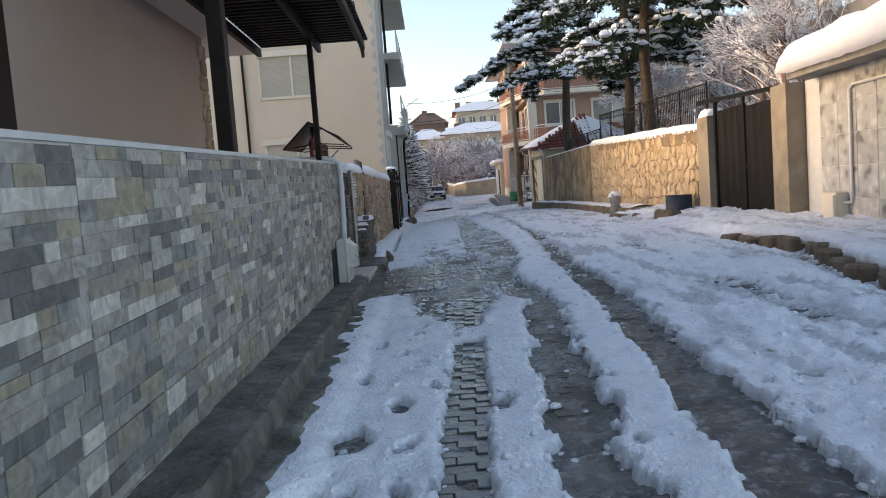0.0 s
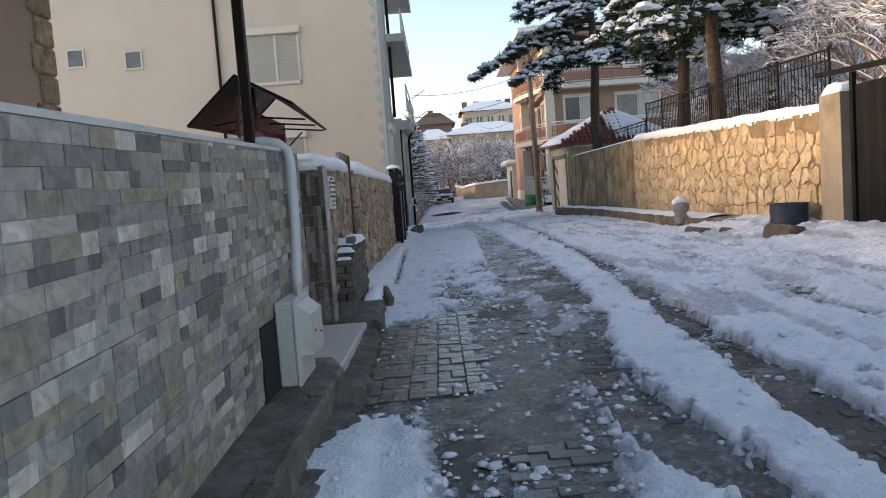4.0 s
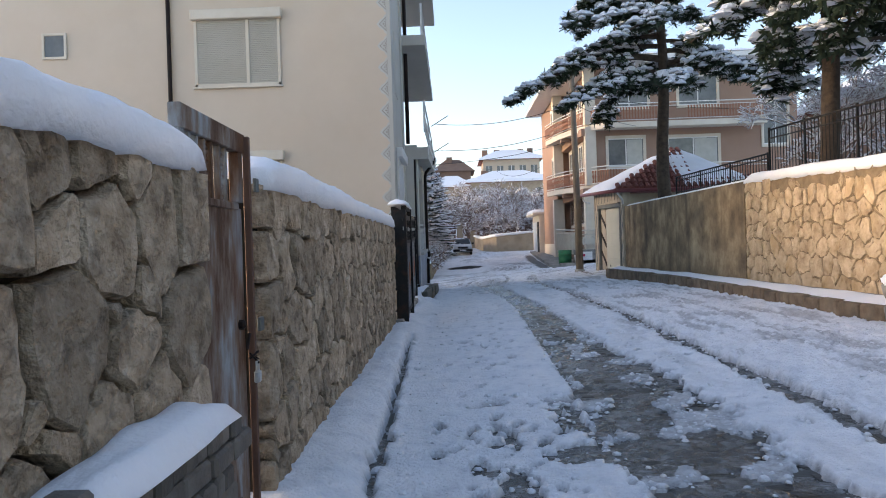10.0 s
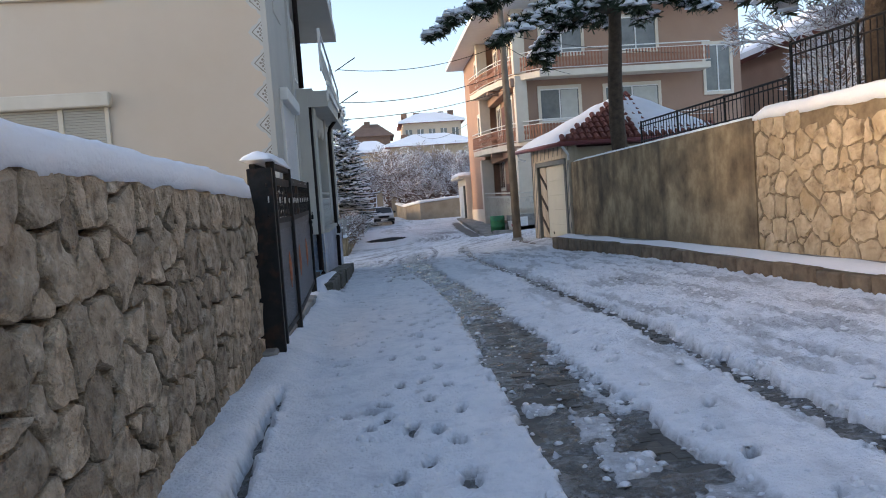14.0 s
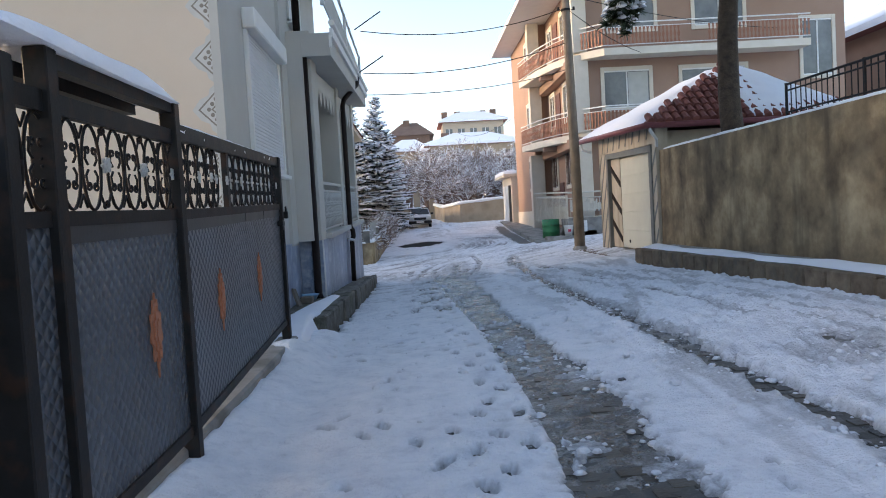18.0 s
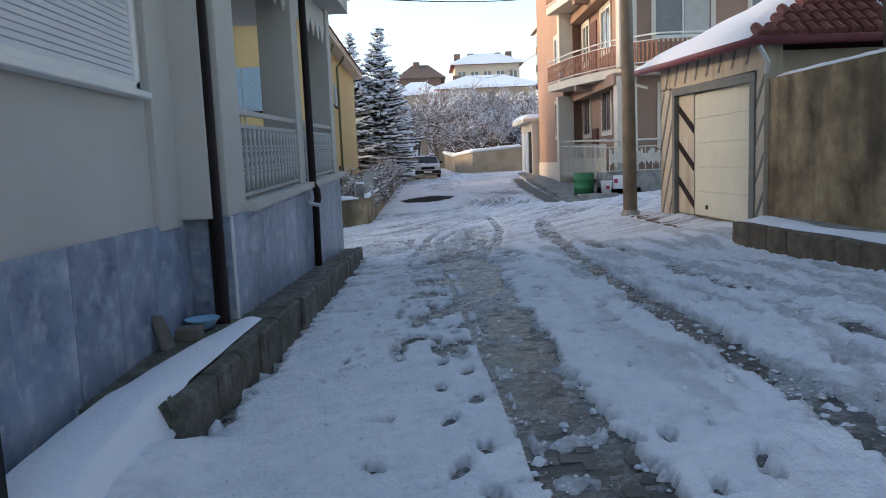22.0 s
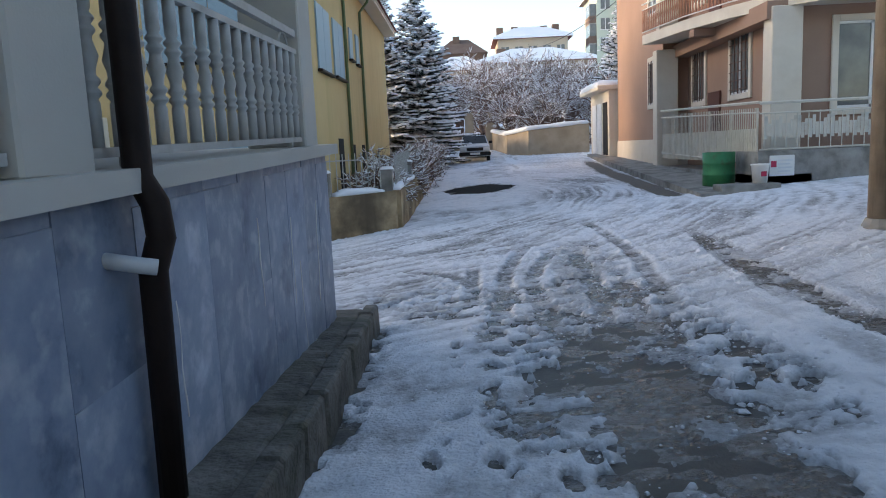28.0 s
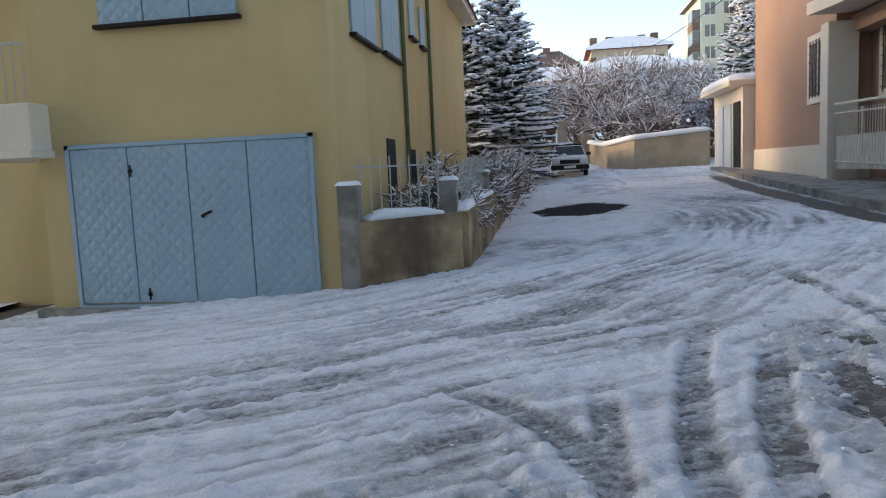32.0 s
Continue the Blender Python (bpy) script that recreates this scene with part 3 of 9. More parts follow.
def tracks(X, Y):
    """How far the snow is worn away, 0 to 1 and over."""
    n1 = fbm(X * 2.3, Y * 1.3, 1) - 0.5
    n2 = fbm(X * 7, Y * 5, 5, 3) - 0.5
    n3 = fbm(X * 19, Y * 16, 6, 2) - 0.5
    wob = 0.15 * n1 + 0.19 * n2 + 0.14 * n3
    a = 1 - step01(np.abs(X - np.interp(Y, AY, AC)) - np.interp(Y, AY, AW) + wob, -0.05, 0.03)
    b = 1 - step01(np.abs(X - np.interp(Y, BY, BC)) - np.interp(Y, BY, BW) + 0.7 * wob, -0.05, 0.03)
    p = 1 - step01(np.abs(X - (0.1 + (Y - 4.1) * 0.055)) - 0.12 + 0.4 * wob, -0.04, 0.04)
    p = p * (1 - step01(Y, 12.0, 13.5)) * (1 - 0.85 * step01(fbm(X * 2.6, Y * 2.0, 15, 3), 0.60, 0.64) * step01(Y, 5.0, 6.0))
    island = step01(fbm(X * 3.6, Y * 2.2, 14, 5) + 0.05 * step01(Y, 34, 37), 0.56, 0.60) * step01(Y, 8, 10)
    far = 1 - step01(Y, 43.5, 46.5)
    worn = np.maximum(np.maximum(a * (1 - 0.7 * island), b * (1 - 0.5 * island)) * far, p)
    # the wheel's own narrow rut along the left edge of the worn lane
    rut = 1 - step01(np.abs(X - np.interp(Y, [17, 20, 21.4, 26.2, 28.4, 30.5, 34.7, 37.5], [0.60, 0.70, 0.73, 0.88, 0.85, 0.76, 0.60, 0.52]) + 0.05 * n2) - 0.022, -0.012, 0.02)
    worn = np.maximum(worn, rut * step01(Y, 17, 19) * (1 - step01(Y, 36.5, 38)))
    # boots and wheels have broken the snow beside the lane
    patch = step01(fbm(X * 4.2, Y * 3.0, 17, 4), 0.52, 0.58)
    zone = (1 - step01(np.abs(X - np.interp(Y, [33, 37, 39], [0.32, 0.45, 0.6])) - 0.22, 0.0, 0.3)) * step01(Y, 31, 33) * (1 - step01(Y, 39, 42))
    zone = np.maximum(zone, 0.9 * (1 - step01(np.abs(X - 0.15) - 0.3, 0.0, 0.35)) * step01(Y, 12.5, 13.5) * (1 - step01(Y, 16.5, 18)))
    mouth = 0.95 * step01(Y, 37.0, 38.5) * (1 - step01(Y + 0.35 * X, 41.6, 43.0)) * np.maximum(step01(X, -0.25, 0.05), step01(Y, 40.7, 41.2) * step01(X, -1.6, -1.2)) * (1 - step01(X, 1.6, 2.2))
    worn = np.maximum(worn, np.maximum(patch * zone, mouth * step01(fbm(X * 7.0, Y * 9.0, 18, 5), 0.50, 0.55)))
    # bare pavers before the red gate and thin icy snow beyond it
    d = 1 - step01(np.hypot((X + 0.62) / 0.62, (Y - 10.5) / 1.9) + 0.6 * wob, 0.72, 1.0)
    e = 0.8 * (1 - step01(np.hypot((X - 0.15) / 0.75, (Y - 10.0) / 4.0) + 0.9 * wob, 0.5, 1.0)) * (0.35 + 1.6 * fbm(X * 4, Y * 2.6, 9))
    return np.maximum(worn, np.maximum(d, e)), wob


def junction(X, Y):
    """Where cars have packed the snow at the crossing and up the far street."""
    cross = step01(Y, 38.5, 42.0) * (1 - step01(Y + 0.14 * (X + 3), 49.5, 52.0))
    lane = step01(Y, 46, 52) * (1 - step01(np.abs(X - np.interp(Y, [44, 52, 60, 71, 80], [3.2, 3.3, 3.4, 4.2, 4.6])), 1.0, 1.9))
    return np.maximum(cross, lane)


def ruts_at(X, Y):
    """Fine wheel ruts sweeping from the side street round into the far street, 0 to 1."""
    turn, arm = np.hypot(X + 6.5, Y - 54.5), np.arctan2(Y - 54.5, X + 6.5)
    sway = 0.5 * (fbm(X * 0.5, Y * 0.5, 73, 2) - 0.5)
    broad = fbm((turn + sway) * 3.4, arm * 2.2, 70, 3)
    thin = fbm((turn + sway) * 10.0, arm * 7.0, 72, 4)
    return np.clip(0.5 + 2.8 * (0.25 * broad + 0.75 * thin - 0.5), 0, 1)


TYRES = [((41.5, 43, 44.4), (-0.14, -0.13, -0.08), 0.09), ((40.5, 41.4, 43.3, 44.2, 45.6), (0.05, 0.15, 0.33, 0.45, 0.85), 0.10), ((39.5, 40.5, 42.3, 43.5, 45.2), (0.56, 0.54, 0.56, 0.75, 1.25), 0.10),
         ((42.4, 43.36, 43.87, 44.6), (0.0, -0.44, -0.78, -1.6), 0.12), ((39.6, 41.7, 44.7), (0.9, 1.21, 1.45), 0.09), ((40.0, 41.6, 43.2, 45.5), (2.6, 2.84, 2.97, 3.4), 0.11), ((39.5, 41.0, 43.0, 45.5, 48.0), (1.5, 1.75, 2.0, 2.15, 2.1), 0.10)]


def tyre_marks(X, Y):
    """Single tyre marks that run out of the street over the crossing, with their tread."""
    mark, ridge = np.zeros(np.shape(X)), np.zeros(np.shape(X))
    for k, (ys, xs, w) in enumerate(TYRES):
        d = X - np.interp(Y, ys, xs) + 0.06 * (fbm(X, Y, 88 + k, 2) - 0.5)
        band = (1 - step01(np.abs(d) - w, -0.025, 0.02)) * step01(Y, ys[0] - 0.1, ys[0] + 0.5) * (1 - step01(Y, ys[-1] - 0.8, ys[-1]))
        tread = 0.84 + 0.16 * np.sin((Y + 0.6 * np.abs(d)) * 2 * np.pi / 0.10)
        mark = np.maximum(mark, band * tread)
        ends = step01(Y, ys[0], ys[0] + 0.6) * (1 - step01(Y, ys[-1] - 0.8, ys[-1]))
        ridge = np.maximum(ridge, np.exp(-(((np.abs(d) - w - 0.06) / 0.045) ** 2)) * ends)
    return mark, ridge * (1 - mark)


def n_pit(X, Y):
    return fbm(X * 9, Y * 9, 81, 2) - 0.5


def snow_top(X, Y):
    base = g(X, Y)
    worn, wob = tracks(X, Y)
    jn = junction(X, Y)
    big, mid, fine = fbm(X * 0.6, Y * 0.6, 20) - 0.5, fbm(X * 2.2, Y * 2.2, 24, 3) - 0.5, fbm(X * 8, Y * 8, 30, 3) - 0.5
    thick = (0.070 - 0.020 * step01(Y, 9, 12) * (1 - step01(X, 1.5, 2.2)) - 0.015 * step01(Y, 33, 37)) + 0.045 * big + 0.035 * mid
    # walked and driven lumps on the right half of the street, ruts along it
    rough_zone = step01(X, 1.6, 2.6) * (1 - step01(Y, 34, 40))
    ruts = fbm(X * 5.0, Y * 0.9, 40, 3) - 0.5
    lumps = 0.5 - np.abs(fbm(X * 5.5, Y * 5.5, 33, 3) - 0.5) * 4
    grit = fbm(X * 15, Y * 15, 35, 2) - 0.5
    thick = thick + rough_zone * (0.055 * ruts + 0.05 * fine + 0.015 * lumps + 0.055 * grit) + 0.018 * fine + 0.006 * lumps + 0.012 * grit
    # a faint third wheel track
    c3 = 1 - step01(np.abs(X - np.interp(Y, [0, 10, 20, 30, 38], [2.6, 3.1, 3.55, 3.6, 3.3])) - 0.12 + 0.5 * wob, -0.1, 0.15)
    thick = thick - 0.065 * c3 * step01(fbm(X * 1.1, Y * 0.5, 60), 0.38, 0.58)
    thick = thick * (1 - 1.9 * np.clip(worn, 0, 1))
    # slight lip beside the tracks
    lip = np.exp(-(((worn - 0.12) / 0.1) ** 2))
    thick = thick + 0.018 * lip
    # packed crossing: low, with curved ruts
    mark, ridge = tyre_marks(X, Y)
    clods = step01(fbm(X * 4.5, Y * 6.5, 36, 4), 0.53, 0.60)
    packed = 0.040 + 0.010 * mid + 0.016 * fine + 0.020 * grit + 0.020 * (0.5 - ruts_at(X, Y)) - 0.022 * mark
    packed = packed + (0.010 + 0.05 * grit) * clods * (1 - mark) + ridge * (0.004 + 0.07 * np.clip(fbm(X * 6, Y * 6, 37, 3) - 0.42, 0, 1))
    thick = thick * (1 - jn) + packed * jn
    thick = thick - 0.06 * np.clip(worn, 0, 1) * jn * step01(fbm(X * 2.5, Y * 2.5, 44), 0.40, 0.52)
    # bank against the stone wall and before the black gate
    bank = step01(-X, 0.80, 1.30) * step01(Y, 14.0, 15.0) * (1 - step01(Y, 28.4, 29.2))
    thick = thick + bank * (0.14 + 0.05 * mid)
    thick = thick + (0.13 + 0.04 * mid) * step01(-X, 0.75, 1.15) * step01(Y, 27.6, 28.8) * (1 - step01(Y, 29.9, 30.4))
    # crack along the buried kerb
    crack = np.exp(-(((X + np.interp(Y, [15.5, 17.5, 19.6, 22.7], [0.95, 0.99, 1.05, 1.10]) + 0.10 * fine) / 0.032) ** 2)) * step01(Y, 15.2, 15.9) * (1 - step01(Y, 21.6, 22.2))
    crack = crack * step01(fbm(X * 0.3, Y * 1.4, 77), 0.28, 0.36)
    thick = thick - 0.36 * crack
    # bare wet edge along the house ledge, snow drawn up to the near ledge
    bare_in = (1 - step01(X + 1.10 + 0.5 * n_pit(X, Y), 0.0, 0.14)) * step01(Y, 30.2, 30.8) * (1 - step01(Y, 40.4, 41.0))
    thick = thick - 0.17 * bare_in + 0.05 * (1 - step01(np.abs(X + 0.86), 0.1, 0.3)) * (1 - step01(Y, 8.0, 9.0))
    # pits with debris near the ledge
    for qx, qy, qr in ((-0.59, 3.75, 0.10), (-0.6, 3.0, 0.13), (-0.6, 5.0, 0.05), (-0.3, 4.35, 0.06), (0.3, 4.15, 0.07)):
        thick = thick - 0.14 * np.exp(-((np.hypot((X - qx) / qr, (Y - qy) / (qr * 1.8)) + 1.3 * n_pit(X, Y)) ** 4))
    # heap beside the right wall
    heap = step01(X, 3.8, 5.6) * step01(Y, 11.5, 14) * (1 - step01(Y, 18.5, 20.5))
    thick = thick + heap * (0.20 + 0.10 * mid + 0.08 * big)
    # snow terrace held by the border stones
    edge = np.interp(Y, [4, 6.3, 6.8, 9, 11, 12], [3.9, 4.0, 4.1, 4.8, 4.65, 4.6])
    thick = thick + 0.17 * step01(X - edge, 0.02, 0.22) * (1 - step01(Y, 11.8, 13.5)) - 0.06 * (1 - step01(np.abs(X - edge + 0.15), 0.05, 0.35)) * (1 - step01(Y, 11.2, 11.8))
    # far left kerb band stays white, a bare pool in the far street
    pool = 1 - step01(np.hypot((X - 0.25) / 1.25, (Y - 58.2) / 1.7) + 0.5 * (fbm(X * 2, Y * 2, 90) - 0.5), 0.75, 1.0)
    thick = thick - 0.3 * pool
    # bare strip beside the far pavement
    bare = np.exp(-(((X - np.interp(Y, [50, 60, 69], [4.75, 5.05, 5.6])) / 0.28) ** 2)) * step01(Y, 50.2, 51.5) * (1 - step01(Y, 64, 68))
    thick = thick - 0.13 * bare * (0.5 + fbm(X * 2, Y, 95))
    return base + thick


def footprints(X, Y, z):
    rng = np.random.RandomState(11)
    rows = []
    for k in range(430):
        y = rng.uniform(2, 40)
        x = rng.choice([rng.normal(-0.25, 0.24), rng.normal(1.75, 0.12), rng.normal(3.5, 0.8)], p=[0.30, 0.16, 0.54])
        rows.append((x, y, rng.normal(0, 0.5), rng.uniform(0.035, 0.12), rng.uniform(0.35, 1.0)))
    # one walker's trail up the clean snow and along the worn lane
    for y0, y1, x0, x1 in ((19.0, 26.0, 0.1, 0.35), (24.5, 38.0, 0.62, 0.30), (8.5, 17.0, -0.35, -0.2)):
        n = int((y1 - y0) / 0.34)
        for k in range(n):
            q = (k + 0.5) / n
            rows.append((x0 + (x1 - x0) * q + (0.09 if k % 2 else -0.09) + rng.normal(0, 0.03), y0 + (y1 - y0) * q + rng.normal(0, 0.06), rng.normal(0, 0.2), rng.uniform(0.07, 0.12), rng.uniform(0.75, 1.0)))
    for x, y, a, depth, s in rows:
        near = (np.abs(X - x) < 0.3) & (np.abs(Y - y) < 0.3)
        dx, dy = X[near] - x, Y[near] - y
        u, v = dx * math.cos(a) + dy * math.sin(a), -dx * math.sin(a) + dy * math.cos(a)
        r = np.hypot(u / (0.05 * s), v / (0.13 * s))
        z[near] -= depth * (1 - step01(r, 0.55, 1.1)) - 0.012 * np.exp(-(((r - 1.35) / 0.3) ** 2))
    return np.maximum(z, g(X, Y) - 0.03)


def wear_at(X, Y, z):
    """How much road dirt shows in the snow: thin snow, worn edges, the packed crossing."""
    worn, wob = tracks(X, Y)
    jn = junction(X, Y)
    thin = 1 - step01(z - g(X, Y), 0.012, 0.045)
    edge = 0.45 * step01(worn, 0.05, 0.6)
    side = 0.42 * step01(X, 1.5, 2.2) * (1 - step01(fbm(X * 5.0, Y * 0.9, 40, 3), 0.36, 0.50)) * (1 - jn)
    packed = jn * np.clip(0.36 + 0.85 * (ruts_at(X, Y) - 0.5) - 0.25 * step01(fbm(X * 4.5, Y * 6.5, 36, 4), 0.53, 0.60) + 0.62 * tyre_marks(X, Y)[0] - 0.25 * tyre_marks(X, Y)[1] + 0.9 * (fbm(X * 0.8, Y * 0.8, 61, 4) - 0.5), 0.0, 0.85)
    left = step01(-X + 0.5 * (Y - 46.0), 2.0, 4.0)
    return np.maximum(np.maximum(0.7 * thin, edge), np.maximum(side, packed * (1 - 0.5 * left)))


def spread(values):
    return np.unique(np.round(np.concatenate(values), 4))


# one ground sheet out to the horizon
gx = spread([np.linspace(-900, -60, 15), np.linspace(-60, -12, 17), np.linspace(-12, 14, 66), np.linspace(14, 60, 16), np.linspace(60, 900, 15)])
gy = spread([np.linspace(-600, -40, 12), np.linspace(-40, -8, 17), np.linspace(-8, 80, 221), np.linspace(80, 300, 30), np.linspace(300, 1400, 12)])
GX, GY = np.meshgrid(gx, gy)
tagged(sheet("ground", gx, gy, g(GX, GY) + 0.012 * (fbm(GX * 0.8, GY * 0.8, 3) - 0.5), M_ROAD), "wet worn paved street and ground under the snow", "ground", kind="structure")

# snow lying on the street
sx = spread([np.arange(-1.75, 2.75, 0.026), np.arange(2.75, 4.6, 0.034), np.arange(4.6, 6.5, 0.06)])
sy = spread([np.arange(-6, 2, 0.12), np.arange(2, 24, 0.030), np.arange(24, 40.5, 0.036), [40.5]])
SX, SY = np.meshgrid(sx, sy)
SZ = footprints(SX, SY, snow_top(SX, SY))
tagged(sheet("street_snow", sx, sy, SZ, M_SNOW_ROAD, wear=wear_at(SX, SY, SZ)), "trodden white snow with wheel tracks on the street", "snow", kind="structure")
sx = spread([np.arange(-9, -3.5, 0.08), np.arange(-3.5, 4.6, 0.026), np.arange(4.6, 6, 0.05), np.arange(6, 12, 0.12)])
sy = spread([np.arange(40.5, 46, 0.025), np.arange(46, 50, 0.035), np.arange(50, 54, 0.05), np.arange(54, 62, 0.08), np.arange(62, 90, 0.16)])
SX, SY = np.meshgrid(sx, sy)
SZ = snow_top(SX, SY)
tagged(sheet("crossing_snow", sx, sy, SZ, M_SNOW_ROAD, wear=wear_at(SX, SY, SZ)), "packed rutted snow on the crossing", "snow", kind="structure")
# bare wet asphalt in the far street
ring = [(0.25 + 1.15 * (1 + 0.22 * math.sin(3 * a + 1) + 0.14 * math.sin(7 * a) + 0.08 * math.sin(13 * a)) * math.cos(a), 58.2 + 1.55 * (1 + 0.14 * math.sin(2 * a) + 0.08 * math.sin(5 * a + 2)) * math.sin(a)) for a in np.linspace(0, 2 * math.pi, 48, endpoint=False)]
tagged(part("wet_patch", Geo().slab([(x, y, float(g(np.array(x), np.array(y))) + 0.016) for x, y in ring], (0, 0, -0.12)), M_WATER), "dark wet bare patch in the snowy street", "road", kind="structure")
# slush and ice between
sx, sy = np.arange(-1.2, 4.4, 0.045), np.arange(0, 48, 0.05)
SX, SY = np.meshgrid(sx, sy)
ice = g(SX, SY) + 0.006 + 0.05 * (fbm(SX * 2.6, SY * 1.3, 50, 5) - 0.5) + 0.04 * (fbm(SX * 6, SY * 12, 56, 3) - 0.5)
ice = ice + 0.004 * (1 - step01(SY, 6.5, 8.5))
tagged(sheet("slush", sx, sy, ice, M_SLUSH), "grey icy slush in the wheel tracks", "slush", kind="structure")
# snow over the country around
cx = spread([np.linspace(-900, -60, 15), np.linspace(-60, -10, 26)])
for name, xs, ys in (("snowfield", cx, gy), ("snowfield_far", spread([np.linspace(-9.9, 14, 25), np.linspace(14, 60, 24), np.linspace(60, 900, 15)]), spread([np.linspace(90.2, 300, 30), np.linspace(300, 1400, 12)])),
                     ("snowfield_side", spread([np.linspace(12.1, 60, 24), np.linspace(60, 900, 15)]), spread([np.linspace(-600, 40, 40), np.linspace(40, 90, 26)]))):
    FX, FY = np.meshgrid(xs, ys)
    tagged(sheet(name, xs, ys, g(FX, FY) + 0.1 + 0.1 * (fbm(FX * 0.2, FY * 0.2, 8) - 0.5), M_SNOW), "open white snow on the ground around", "snow", kind="structure")

# ---------- walls and houses ----------
def clip(poly, px, py, nx, ny):
    """The part of a convex outline on the inner side of a line."""
    out = []
    for i, (ax, ay) in enumerate(poly):
        bx, by = poly[(i + 1) % len(poly)]
        da, db = (ax - px) * nx + (ay - py) * ny, (bx - px) * nx + (by - py) * ny
        if da <= 0:
            out.append((ax, ay))
        if da * db < 0:
            s = da / (da - db)
            out.append((ax + s * (bx - ax), ay + s * (by - ay)))
    return out


def rubble(width, height, size, seed, gap=0.018, flat=0.75, chinks=0):
    """Irregular stone outlines that fill a width by a height, with small chink stones between the large ones."""
    rng = np.random.RandomState(seed)
    pts, v, row = [], size * flat * 0.5, 0
    while v < height:
        u = size * 0.5 * (row % 2) + rng.uniform(0, 0.4) * size
        while u < width:
            pts.append((u + rng.uniform(-0.25, 0.25) * size, v + rng.uniform(-0.27, 0.27) * size * flat))
            u += size * rng.uniform(0.75, 1.35)
        v += size * flat
        row += 1
    reach = [size * rng.uniform(0.25, 0.5) if chinks else 0.0 for p in pts]
    for k in range(chinks * 12):
        p = (rng.uniform(0, width), rng.uniform(0, height))
        if min(math.hypot(p[0] - q[0], p[1] - q[1]) for q in pts) > size * 0.40 and reach.count(0.0) < chinks:
            pts.append(p)
            reach.append(0.0)
    cells = []
    for i, (ax, ay) in enumerate(pts):
        poly = [(gap / 2, gap / 2), (width - gap / 2, gap / 2), (width - gap / 2, height - gap / 2), (gap / 2, height - gap / 2)]
        near = sorted((k for k in range(len(pts)) if k != i), key=lambda k: (pts[k][0] - ax) ** 2 + (pts[k][1] - ay) ** 2)[:20]
        for k in near:
            bx, by = pts[k]
            dx, dy = bx - ax, by - ay
            d = math.hypot(dx, dy)
            if d < 1e-6:
                continue
            share = (d * d + reach[i] ** 2 - reach[k] ** 2) / (2 * d) - gap / 2
            poly = clip(poly, ax + dx / d * share, ay + dy / d * share, dx / d, dy / d)
            if len(poly) < 3:
                break
        if len(poly) >= 3:
            area = abs(sum(poly[q][0] * poly[(q + 1) % len(poly)][1] - poly[(q + 1) % len(poly)][0] * poly[q][1] for q in range(len(poly)))) / 2
            if area > (0.0012 if chinks else 0.004):
                cells.append(poly)
    return cells


def rough_ring(poly, rng, amount):
    """A stone outline with chipped corners and wavering sides."""
    ring = []
    n = len(poly)
    for i in range(n):
        (ax, ay), (bx, by) = poly[i], poly[(i + 1) % n]
        d = math.hypot(bx - ax, by - ay)
        if d < 0.03:
            ring.append(((ax + bx) / 2, (ay + by) / 2))
            continue
        for s in ((0.07, 0.36, 0.66, 0.93) if d > 0.16 else (0.12, 0.88)):
            j = rng.uniform(-amount, amount * 0.3)
            ring.append((ax + s * (bx - ax) - (by - ay) / d * j, ay + s * (by - ay) + (bx - ax) / d * j))
    return ring


def stone_piece(name, poly, place, parent, mat, rng, proud=0.035, rough=0.012):
    """One stone: back outline, shoulder and a domed, uneven face. place(u, v, w) gives the world point."""
    ring = rough_ring(poly, rng, rough)
    n = len(ring)
    if n < 4:
        return
    cu, cv = sum(p[0] for p in ring) / n, sum(p[1] for p in ring) / n
    lift = proud * rng.uniform(0.5, 1.3)
    tu, tv = rng.uniform(-0.07, 0.07), rng.uniform(-0.07, 0.07)
    verts = [place(u, v, -0.03 if proud < 0.03 else -0.11) for u, v in ring]
    verts += [place(u, v, lift * 0.55) for u, v in ring]
    for s, w in ((0.955, 1.0), (0.55, 1.02)):
        for u, v in ring:
            uu, vv = cu + (u - cu) * s, cv + (v - cv) * s
            verts.append(place(uu, vv, lift * w + tu * (uu - cu) + tv * (vv - cv) + rng.uniform(-0.011, 0.011)))
    faces = []
    for k in range(3):
        faces += [(k * n + i, k * n + (i + 1) % n, (k + 1) * n + (i + 1) % n, (k + 1) * n + i) for i in range(n)]
    faces.append(tuple(range(3 * n, 4 * n)))
    wpart(name, Geo().add(verts, faces), mat, parent)


